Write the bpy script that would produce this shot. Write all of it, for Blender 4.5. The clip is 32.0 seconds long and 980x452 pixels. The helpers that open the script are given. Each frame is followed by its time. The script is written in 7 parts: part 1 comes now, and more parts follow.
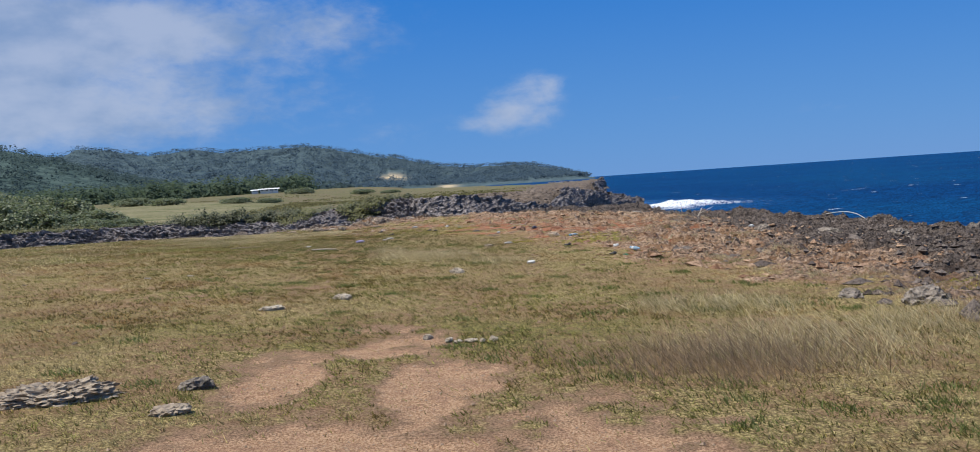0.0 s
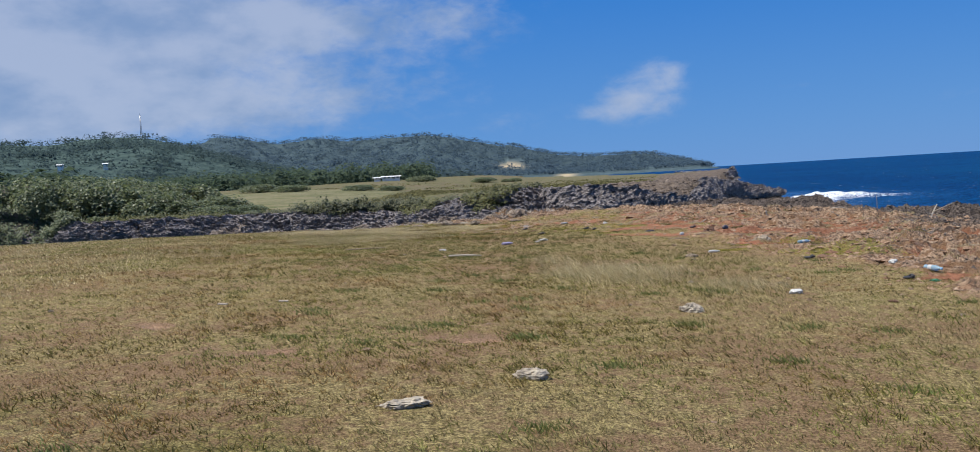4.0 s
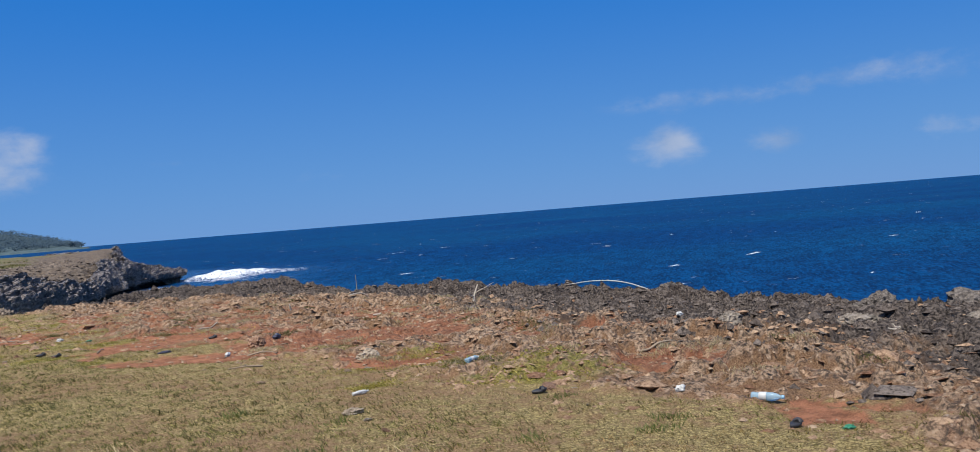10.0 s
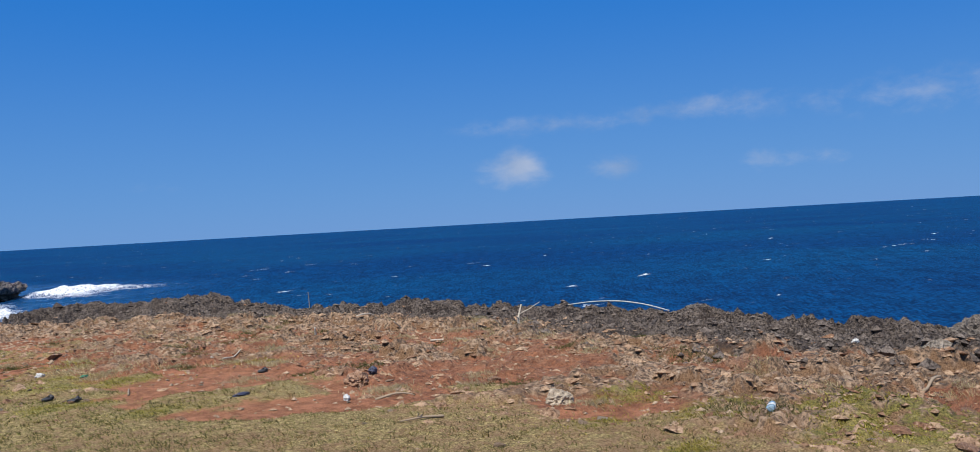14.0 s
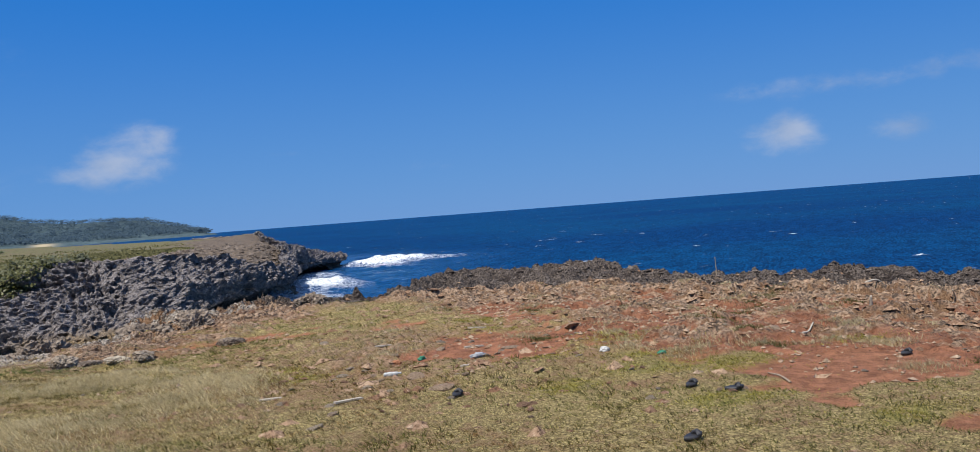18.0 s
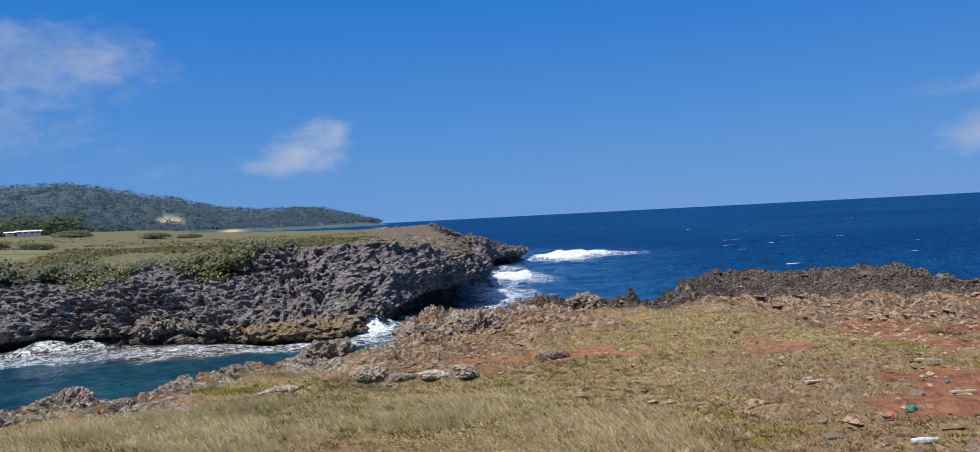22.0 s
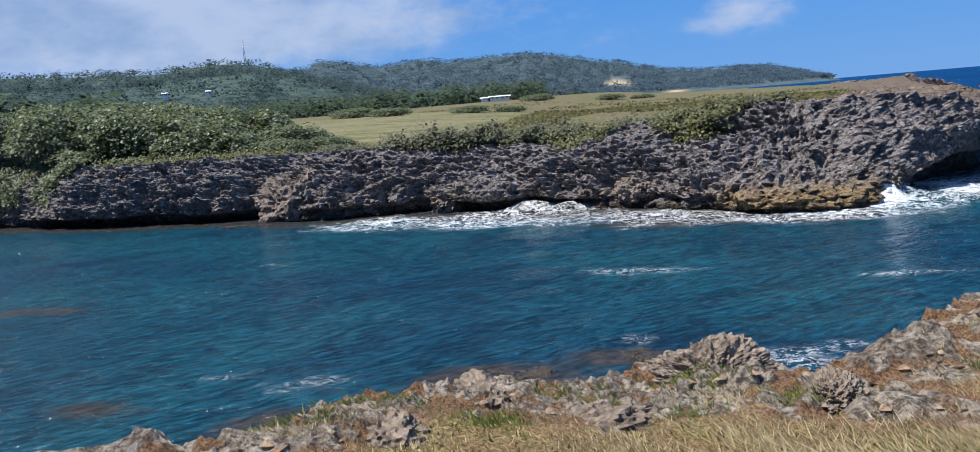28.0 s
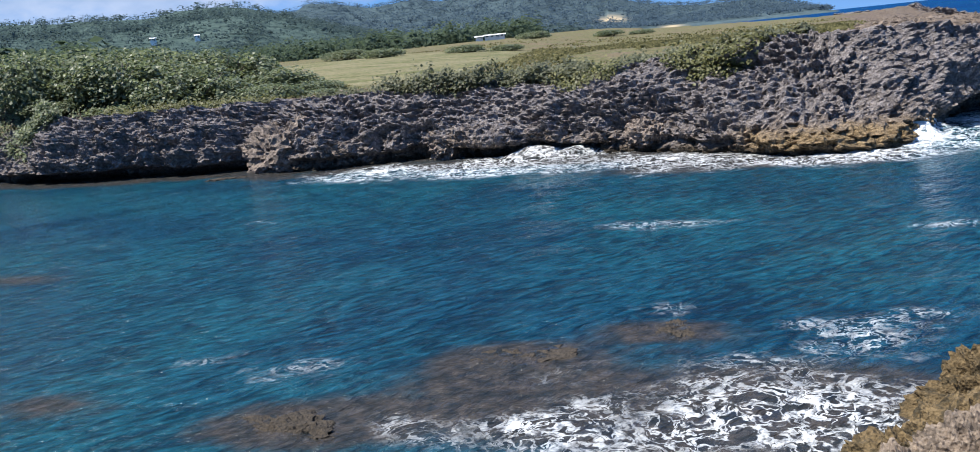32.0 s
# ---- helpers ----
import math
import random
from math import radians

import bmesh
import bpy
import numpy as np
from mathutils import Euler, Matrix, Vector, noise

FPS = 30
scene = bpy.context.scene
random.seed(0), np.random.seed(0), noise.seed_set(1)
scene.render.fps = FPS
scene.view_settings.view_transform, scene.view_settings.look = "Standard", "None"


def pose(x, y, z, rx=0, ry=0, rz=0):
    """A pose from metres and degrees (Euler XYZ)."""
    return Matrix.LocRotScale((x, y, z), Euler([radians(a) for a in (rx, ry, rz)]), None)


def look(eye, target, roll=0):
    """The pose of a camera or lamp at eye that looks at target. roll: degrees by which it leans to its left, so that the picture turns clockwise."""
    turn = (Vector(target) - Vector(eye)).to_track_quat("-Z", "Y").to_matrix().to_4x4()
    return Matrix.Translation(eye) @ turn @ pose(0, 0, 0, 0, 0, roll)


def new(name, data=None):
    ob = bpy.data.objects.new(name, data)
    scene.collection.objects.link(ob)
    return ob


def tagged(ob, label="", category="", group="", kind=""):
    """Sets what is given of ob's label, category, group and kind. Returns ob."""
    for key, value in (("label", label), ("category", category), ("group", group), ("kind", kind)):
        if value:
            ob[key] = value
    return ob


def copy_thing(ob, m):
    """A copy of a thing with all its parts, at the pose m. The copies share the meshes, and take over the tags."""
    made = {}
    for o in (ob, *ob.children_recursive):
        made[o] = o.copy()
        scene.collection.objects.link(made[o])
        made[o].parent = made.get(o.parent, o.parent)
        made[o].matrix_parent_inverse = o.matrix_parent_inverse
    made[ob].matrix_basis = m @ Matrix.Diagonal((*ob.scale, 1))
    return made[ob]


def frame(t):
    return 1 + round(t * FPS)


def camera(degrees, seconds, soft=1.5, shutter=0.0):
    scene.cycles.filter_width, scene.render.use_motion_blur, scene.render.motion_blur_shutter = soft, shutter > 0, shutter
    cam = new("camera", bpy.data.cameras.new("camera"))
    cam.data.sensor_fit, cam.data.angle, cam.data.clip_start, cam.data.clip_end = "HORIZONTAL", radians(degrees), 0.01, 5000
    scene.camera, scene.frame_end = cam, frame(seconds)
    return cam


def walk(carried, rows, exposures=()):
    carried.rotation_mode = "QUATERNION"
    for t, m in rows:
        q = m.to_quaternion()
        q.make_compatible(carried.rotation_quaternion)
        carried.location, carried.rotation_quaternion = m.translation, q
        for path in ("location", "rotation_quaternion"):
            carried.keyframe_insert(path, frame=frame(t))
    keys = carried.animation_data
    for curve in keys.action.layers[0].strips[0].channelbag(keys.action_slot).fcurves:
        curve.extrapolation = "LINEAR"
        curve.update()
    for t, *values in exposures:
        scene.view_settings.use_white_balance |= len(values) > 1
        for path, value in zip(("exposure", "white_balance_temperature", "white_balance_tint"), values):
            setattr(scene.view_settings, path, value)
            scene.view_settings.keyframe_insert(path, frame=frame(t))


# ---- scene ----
cam = camera(59.11, 32.0, 0.9)
PATH = [
    (0.0, -0.001, 0.000, 5.701, -2.87, 3.84, -0.10),
    (0.5, -0.212, 0.638, 5.693, -2.99, 2.41, 1.40),
    (1.0, -0.340, 1.268, 5.647, -2.87, 2.20, 2.13),
    (1.5, -0.519, 1.883, 5.669, -2.66, 1.78, 2.01),
    (2.0, -0.751, 2.504, 5.702, -2.46, 1.86, 2.04),
    (2.5, -0.972, 3.178, 5.723, -1.50, 2.41, 7.46),
    (4.5, -1.637, 6.185, 5.740, -3.42, 3.51, 7.65),
    (5.0, -1.853, 6.877, 5.777, -3.10, 3.69, 7.95),
    (5.5, -2.107, 7.506, 5.835, -3.12, 3.90, 10.04),
    (6.0, -2.320, 8.104, 5.869, -4.17, 3.23, 11.67),
    (6.5, -2.520, 8.663, 5.901, -4.56, 1.75, 11.82),
    (7.0, -2.593, 9.213, 5.895, -2.07, 1.00, 7.29),
    (7.5, -2.674, 9.799, 5.926, -1.77, 1.27, -6.72),
    (8.0, -2.750, 10.334, 5.954, -2.12, 1.63, -19.33),
    (8.5, -2.797, 10.910, 5.968, -2.00, 2.44, -23.54),
    (9.0, -2.958, 11.473, 5.987, -1.01, 3.72, -28.86),
    (9.5, -3.087, 12.102, 5.961, -1.20, 4.33, -30.48),
    (10.0, -3.274, 12.773, 6.012, -0.86, 4.60, -32.12),
    (10.5, -3.495, 13.357, 6.025, -0.78, 4.20, -34.57),
    (11.0, -3.640, 13.950, 6.025, 0.80, 4.06, -35.99),
    (11.5, -3.822, 14.561, 6.064, 0.22, 3.60, -42.51),
    (12.0, -4.028, 15.184, 6.035, 0.13, 2.04, -42.97),
    (12.5, -4.268, 15.847, 6.083, 0.09, 2.27, -42.74),
    (13.0, -4.551, 16.519, 6.055, -0.09, 2.50, -42.85),
    (13.5, -4.789, 17.191, 6.063, -0.35, 3.31, -42.64),
    (14.0, -5.067, 17.776, 6.061, -0.25, 3.25, -42.23),
    (14.5, -5.274, 18.384, 6.010, -0.35, 2.97, -37.82),
    (16.5, -6.297, 20.948, 6.013, -1.45, 2.49, -33.86),
    (17.0, -6.536, 21.580, 5.990, -1.35, 4.73, -27.99),
    (17.5, -6.789, 22.168, 5.997, -1.16, 4.91, -27.26),
    (18.0, -6.967, 22.745, 5.948, -1.01, 4.35, -24.95),
    (18.5, -7.139, 23.328, 5.947, -0.99, 4.16, -23.60),
    (19.0, -7.335, 23.838, 5.975, -1.04, 3.86, -23.50),
    (19.5, -7.517, 24.341, 5.974, -1.04, 3.93, -22.26),
    (20.0, -7.759, 24.810, 5.994, -0.78, 3.89, -21.54),
    (20.5, -7.942, 25.292, 5.960, -0.87, 3.82, -20.71),
    (21.0, -8.139, 25.771, 5.969, -0.82, 3.54, -20.17),
    (21.5, -8.333, 26.216, 5.983, -0.76, 3.07, -17.72),
    (22.0, -8.490, 26.750, 5.980, -0.62, 2.97, -14.21),
    (22.5, -8.692, 27.205, 5.980, -2.02, 3.22, -14.07),
    (23.0, -8.845, 27.705, 5.943, -2.24, 3.24, -14.00),
    (23.5, -9.040, 28.188, 5.912, -2.52, 2.13, -14.08),
    (24.0, -9.231, 28.623, 5.922, -2.97, 2.98, -13.20),
    (24.5, -9.410, 29.116, 5.917, -3.09, 4.35, -11.18),
    (25.0, -9.661, 29.596, 5.892, -4.60, 3.71, -10.57),
    (25.5, -9.907, 30.091, 5.848, -6.66, 2.43, -6.05),
    (26.0, -10.147, 30.533, 5.821, -7.94, 1.43, -2.12),
    (26.5, -10.327, 30.981, 5.808, -7.95, 2.25, 3.02),
    (28.5, -10.877, 32.610, 5.741, -8.43, 5.09, 15.35),
    (29.0, -11.002, 32.999, 5.744, -9.81, 6.04, 12.56),
    (29.5, -11.115, 33.433, 5.725, -9.81, 6.10, 12.97),
    (30.0, -11.222, 33.773, 5.692, -10.31, 5.91, 12.93),
    (30.5, -11.329, 34.106, 5.683, -11.86, 6.28, 11.91),
    (31.0, -11.435, 34.380, 5.728, -11.95, 6.00, 12.18),
    (31.5, -11.573, 34.585, 5.746, -11.85, 5.78, 12.60),
    (32.0, -11.709, 34.751, 5.751, -11.84, 5.86, 14.00),
]
walk(cam, [(t, pose(x, y, z, 90 + pitch, roll, yaw)) for t, x, y, z, pitch, roll, yaw in PATH],
     exposures=[(0.0, 0.35), (24.0, 0.35), (28.0, 0.62), (32.0, 0.85)])

# ---------------------------------------------------------------- light
SUN_AZ, SUN_EL = -118.0, 60.0      # where the sun stands: degrees right of +y, degrees up
sun = new("sun", bpy.data.lights.new("sun", "SUN"))
sun.data.energy, sun.data.angle, sun.data.color = 5.0, radians(0.53), (1.0, 0.95, 0.87)
_d = Vector((math.sin(radians(SUN_AZ)) * math.cos(radians(SUN_EL)), math.cos(radians(SUN_AZ)) * math.cos(radians(SUN_EL)), math.sin(radians(SUN_EL))))
sun.matrix_world = look(_d * 50, (0, 0, 0))


class Nodes:
    """Short-hand for a node tree."""

    def __init__(self, tree):
        self.tree = tree
        tree.nodes.clear()

    def add(self, kind, **sets):
        n = self.tree.nodes.new(kind)
        ins = sets.pop("ins", {})
        for k, v in sets.items():
            setattr(n, k, v)
        for k, v in ins.items():
            self.put(n, k, v)
        return n

    def put(self, n, k, v):
        s = n.inputs[k]
        if isinstance(v, bpy.types.NodeSocket):
            self.tree.links.new(v, s)
        elif isinstance(v, bpy.types.Node):
            self.tree.links.new(v.outputs[0], s)
        else:
            s.default_value = v

    def math(self, op, a, b=0.0, c=0.0, clamp=False):
        n = self.add("ShaderNodeMath", operation=op, use_clamp=clamp)
        for i, v in enumerate((a, b, c)):
            self.put(n, i, v)
        return n.outputs[0]

    def ramp(self, fac, lo, hi, smooth=True):
        n = self.add("ShaderNodeMapRange", interpolation_type="SMOOTHSTEP" if smooth else "LINEAR")
        for k, v in (("Value", fac), ("From Min", lo), ("From Max", hi)):
            self.put(n, k, v)
        return n.outputs[0]

    def mix(self, fac, a, b, blend="MIX"):
        n = self.add("ShaderNodeMix", data_type="RGBA", blend_type=blend)
        self.put(n, 0, fac)
        self.put(n, 6, a if not isinstance(a, tuple) else (*a[:3], 1))
        self.put(n, 7, b if not isinstance(b, tuple) else (*b[:3], 1))
        return n.outputs[2]

    def noise(self, scale, detail=4.0, rough=0.55, vec=None, dist=0.0, out=0):
        n = self.add("ShaderNodeTexNoise", ins={"Scale": scale, "Detail": detail, "Roughness": rough, "Distortion": dist})
        if vec is not None:
            self.put(n, "Vector", vec)
        return n.outputs[out]

    def voronoi(self, scale, feature="F1", vec=None, out="Distance"):
        n = self.add("ShaderNodeTexVoronoi", feature=feature, ins={"Scale": scale})
        if vec is not None:
            self.put(n, "Vector", vec)
        return n.outputs[out]

    def attr(self, name):
        return self.add("ShaderNodeAttribute", attribute_name=name).outputs["Fac"]


# sky with scattered fair-weather clouds
world = bpy.data.worlds.new("sky")
scene.world = world
world.use_nodes = True
w = Nodes(world.node_tree)
sky = w.add("ShaderNodeTexSky", sky_type="NISHITA", sun_disc=False, sun_elevation=radians(SUN_EL), sun_rotation=radians(SUN_AZ),
            altitude=0.0, air_density=1.0, dust_density=0.0, ozone_density=1.5)
geo = w.add("ShaderNodeTexCoord").outputs["Generated"]
sep = w.add("ShaderNodeSeparateXYZ", ins={0: geo})
az = w.math("MULTIPLY", w.math("ARCTAN2", sep.outputs[0], sep.outputs[1]), 57.2958)
el = w.math("MULTIPLY", w.math("ARCSINE", sep.outputs[2]), 57.2958)
# bearing, elevation, half width, half height (degrees), thickness
CLOUDS = [(-21, 10.6, 12, 2.2, 1.5), (-36, 8.0, 17, 4.4, 1.6), (-29, 5.6, 15, 1.9, 1.3), (-40, 13, 12, 3, 1.1), (-60, 12, 18, 8, 1.3), (-8.9, 10.7, 2.2, 1.6, 0.5),
          (0.0, 4.0, 2.4, 0.8, 0.75), (2.0, 4.9, 2.1, 1.5, 0.95), (4.2, 6.2, 1.3, 1.0, 0.8), (3.6, 4.2, 2.2, 1.0, 0.4), (-6.4, 3.5, 2.2, 0.8, 0.42), (44, 3.2, 2.3, 1.0, 1.25), (44.6, 4.1, 1.3, 0.8, 0.8), (50.8, 3.1, 1.6, 0.85, 1.05),
          (60.3, 2.9, 2.3, 0.8, 0.8), (64.5, 2.9, 1.4, 0.55, 0.55), (47, 6.2, 7.5, 0.7, 0.62), (57, 6.8, 4.0, 0.8, 0.66), (73, 6.3, 11, 1.5, 0.7),
          (21, 3.4, 2.0, 0.6, 0.32), (12, 4.6, 1.6, 0.35, 0.3), (110, 9, 18, 3, 0.8), (165, 12, 25, 5, 0.8), (-120, 14, 25, 5, 0.8)]
dens = 0.0
for a, e, ww, hh, k in CLOUDS:
    u = w.math("DIVIDE", w.math("SUBTRACT", az, a), ww)
    v = w.math("DIVIDE", w.math("SUBTRACT", el, e), hh)
    q = w.math("ADD", w.math("MULTIPLY", u, u), w.math("MULTIPLY", v, v))
    dens = w.math("MULTIPLY_ADD", w.math("EXPONENT", w.math("MULTIPLY", q, -1.0)), k, dens)
stretch = w.add("ShaderNodeMapping", ins={0: geo, "Scale": (1.0, 1.0, 1.9)})
puff = w.noise(30.0, 9.0, 0.6, stretch.outputs[0], 0.2)
puff2 = w.noise(5.0, 3.0, 0.5, stretch.outputs[0])
amount = w.math("ADD", dens, w.math("MULTIPLY_ADD", puff, 1.7, w.math("MULTIPLY_ADD", puff2, 0.8, -1.5)))
amount = w.math("MULTIPLY", w.ramp(amount, -0.1, 1.5), 0.78)
amount = w.math("MULTIPLY", amount, w.ramp(dens, 0.06, 0.42))
shade = w.noise(9.0, 5.0, 0.55, stretch.outputs[0])
cloud = w.mix(w.ramp(shade, 0.3, 0.62), (2.6, 3.6, 5.5), (4.5, 5.2, 6.7))
# clear trade-wind air: deep blue higher up, paler towards the horizon
up = w.ramp(el, -1.0, 17.0)
blue = w.mix(up, (0.92, 2.85, 6.6), (0.10, 1.78, 6.2))
# sky above the view made paler and brighter, to fill the shadows
blue = w.mix(w.ramp(el, 16.0, 60.0), blue, (2.3, 3.6, 6.4))
clear = w.mix(0.93, sky.outputs[0], blue)
final = w.mix(amount, clear, cloud)
back = w.add("ShaderNodeBackground", ins={"Color": final, "Strength": 0.0785})
w.add("ShaderNodeOutputWorld", ins={0: back.outputs[0]})


# ---------------------------------------------------------------- noise on arrays
def hash2(i, j, k=0):
    n = (i.astype(np.int64) * 374761393 + j.astype(np.int64) * 668265263 + np.int64(k) * 2147483647 // 7) & 0x7FFFFFFF
    n = ((n ^ (n >> 13)) * 1274126177) & 0x7FFFFFFF
    return ((n ^ (n >> 16)) & 0xFFFF) / 65535.0


def vnoise(x, y, k=0):
    i, j = np.floor(x), np.floor(y)
    u, v = x - i, y - j
    u, v = u * u * (3 - 2 * u), v * v * (3 - 2 * v)
    a, b, c, d = hash2(i, j, k), hash2(i + 1, j, k), hash2(i, j + 1, k), hash2(i + 1, j + 1, k)
    return (a * (1 - u) + b * u) * (1 - v) + (c * (1 - u) + d * u) * v


def fbm(x, y, octaves=4, k=0, gain=0.5):
    s, a, n = 0.0, 1.0, 0.0
    for o in range(octaves):
        s, n = s + a * vnoise(x + 17.3 * o, y - 9.1 * o, k + o), n + a
        x, y, a = x * 2.03, y * 2.03, a * gain
    return s / n


def ridged(x, y, octaves=4, k=0, gain=0.55):
    s, a, n = 0.0, 1.0, 0.0
    for o in range(octaves):
        s, n = s + a * (1 - np.abs(2 * vnoise(x + 31.7 * o, y + 11.9 * o, k + o) - 1)), n + a
        x, y, a = x * 2.1, y * 2.1, a * gain
    return s / n


def cells(x, y, k=0):
    """Distance to the nearest and to the second cell centre, and a number for the nearest cell."""
    i, j = np.floor(x), np.floor(y)
    d1, d2, who = np.full(x.shape, 9.0), np.full(x.shape, 9.0), np.zeros(x.shape)
    for a in (-1, 0, 1):
        for b in (-1, 0, 1):
            u, v = i + a, j + b
            d = np.hypot(u + 0.1 + 0.8 * hash2(u, v, k) - x, v + 0.1 + 0.8 * hash2(u, v, k + 1) - y)
            near = d < d1
            d2 = np.where(near, d1, np.minimum(d2, d))
            who = np.where(near, hash2(u, v, k + 2), who)
            d1 = np.where(near, d, d1)
    return d1, d2, who


def vnoise3(x, y, z, k=0):
    l = np.floor(z)
    t = z - l
    t = t * t * (3 - 2 * t)
    sx, sy = 37.17 * l, 17.71 * l
    return vnoise(x + sx, y + sy, k) * (1 - t) + vnoise(x + sx + 37.17, y + sy + 17.71, k) * t


def ridged3(x, y, z, octaves=3, k=0, gain=0.55):
    s, a, n = 0.0, 1.0, 0.0
    for o in range(octaves):
        s, n = s + a * (1 - np.abs(2 * vnoise3(x + 31.7 * o, y, z, k + o) - 1)), n + a
        x, y, z, a = x * 2.1, y * 2.1, z * 2.1, a * gain
    return s / n


def step(a, b, x):
    t = np.clip((x - a) / (b - a), 0, 1)
    return t * t * (3 - 2 * t)


def spot(x, y, cx, cy, rx, ry=None):
    """1 in a soft-edged patch of the plan, 0 outside."""
    ry = ry or rx
    return np.exp(-((x - cx) / rx) ** 2 - ((y - cy) / ry) ** 2)


# ---------------------------------------------------------------- meshes
def mesh_from(name, verts, faces, material=None, smooth=True, **attributes):
    """A mesh from arrays: verts n x 3, faces m x 3 or m x 4; attributes: one float for each vertex."""
    verts, faces = np.asarray(verts, np.float32), np.asarray(faces, np.int32)
    me = bpy.data.meshes.new(name)
    k = faces.shape[1]
    me.vertices.add(len(verts))
    me.vertices.foreach_set("co", verts.ravel())
    me.loops.add(faces.size)
    me.loops.foreach_set("vertex_index", faces.ravel())
    me.polygons.add(len(faces))
    me.polygons.foreach_set("loop_start", np.arange(0, faces.size, k, dtype=np.int32))
    me.polygons.foreach_set("loop_total", np.full(len(faces), k, np.int32))
    me.polygons.foreach_set("use_smooth", np.full(len(faces), smooth, bool))
    me.update(calc_edges=True)
    for n, v in attributes.items():
        me.attributes.new(n, "FLOAT", "POINT").data.foreach_set("value", np.asarray(v, np.float32).ravel())
    if material:
        me.materials.append(material)
    return me


def grid_faces(rows, cols, keep=None):
    i = np.arange(rows * cols).reshape(rows, cols)
    f = np.stack([i[:-1, :-1], i[:-1, 1:], i[1:, 1:], i[1:, :-1]], -1).reshape(-1, 4)
    return f if keep is None else f[keep[f].any(1)]


def compact(verts, faces, *extra):
    used = np.unique(faces)
    where = np.full(len(verts), -1)
    where[used] = np.arange(len(used))
    return verts[used], where[faces], *[e[used] for e in extra]


def part(name, me, parent=None, label=""):
    ob = new(name, me)
    if parent:
        ob.parent = parent
    return tagged(ob, label)


def smooth_line(points, times=3):
    p = np.array(points, float)
    for _ in range(times):
        a, b = p[:-1] * 0.75 + p[1:] * 0.25, p[:-1] * 0.25 + p[1:] * 0.75
        p = np.vstack([p[:1], np.stack([a, b], 1).reshape(-1, 2), p[-1:]])
    return p


def resample(p, stepsize):
    s = np.concatenate([[0], np.cumsum(np.linalg.norm(np.diff(p, axis=0), axis=1))])
    t = np.linspace(0, s[-1], int(s[-1] / stepsize) + 1)
    return np.stack([np.interp(t, s, p[:, 0]), np.interp(t, s, p[:, 1])], 1), t


def line_distance(x, y, p):
    best = np.full(x.shape, 1e9)
    for (ax, ay), (bx, by) in zip(p[:-1], p[1:]):
        dx, dy = bx - ax, by - ay
        t = np.clip(((x - ax) * dx + (y - ay) * dy) / (dx * dx + dy * dy + 1e-9), 0, 1)
        best = np.minimum(best, (x - ax - t * dx) ** 2 + (y - ay - t * dy) ** 2)
    return np.sqrt(best)


def inside(x, y, p):
    r = np.zeros(x.shape, bool)
    for (ax, ay), (bx, by) in zip(p, np.roll(p, -1, 0)):
        c = ((ay > y) != (by > y)) & (x < (bx - ax) * (y - ay) / (by - ay + 1e-12) + ax)
        r ^= c
    return r


# ---------------------------------------------------------------- the plan
# the rim of the terrace on which the walk goes: first along the open sea, then along the inlet
SEA_RIM = [(15, -140), (15.5, -40), (15, -10), (14.8, 8), (14.2, 16), (13.6, 21), (13.9, 26), (14.4, 31), (14.3, 35), (12.4, 40), (10.4, 44), (8.2, 48), (5.6, 49.6), (3.2, 48.8), (1.9, 47.6)]
INLET_RIM = [(1.9, 47.6), (1.5, 45.6), (-0.6, 44.9), (-2.1, 44.8), (-3.5, 43.6), (-5.0, 41.4), (-6.0, 41.9), (-6.8, 40.8), (-7.1, 38.9), (-7.6, 39.9), (-8.1, 39.6), (-8.3, 37.9), (-8.8, 38.9), (-9.4, 38.1), (-10.0, 37.15), (-10.85, 37.65), (-11.6, 36.8), (-12.2, 37.05),
             (-13.15, 36.4), (-13.8, 35.4), (-15.6, 35.0), (-19, 36.2), (-23, 36.2), (-32, 38.5), (-60, 42), (-120, 46)]
# the waterline of the headland across the inlet
FAR_WATER = [(-120, 90), (-75, 85), (-57, 82.3), (-50, 80.6), (-45.5, 80.1), (-40, 80.2), (-37.2, 80.0), (-35.6, 78.2), (-33, 77.6), (-29.4, 79.2), (-25, 78.8), (-19.2, 77.4), (-14.7, 76.0), (-10, 73.6), (-6.6, 72.8),
             (-3.2, 74.4), (-0.6, 78.5), (3.0, 82.2), (5.5, 85.2), (6.6, 89.5), (7.6, 96), (10.6, 108), (13.6, 120), (18.5, 130), (24.4, 136.5), (24, 143), (20, 152), (22, 180), (29, 225), (35, 258), (33, 268), (20, 285), (-20, 330), (-90, 420)]
near_sea, near_inlet = smooth_line(SEA_RIM, 2), smooth_line(INLET_RIM, 2)
near_rim = np.vstack([near_sea, near_inlet[1:]])
near_poly = np.vstack([near_rim, [(-120, -140)]])
far_line = smooth_line(FAR_WATER, 2)


def base_height(x, y):
    """The terrace slopes a little to the sea, and to the inlet at its far left."""
    z = 4.17 - 0.035 * np.clip(x, -14, 20) - 0.022 * np.clip(y - 20, 0, 20) * step(0, -8, x)
    return z + 0.05 * (fbm(x * 0.35, y * 0.35, 3, 5) - 0.5)


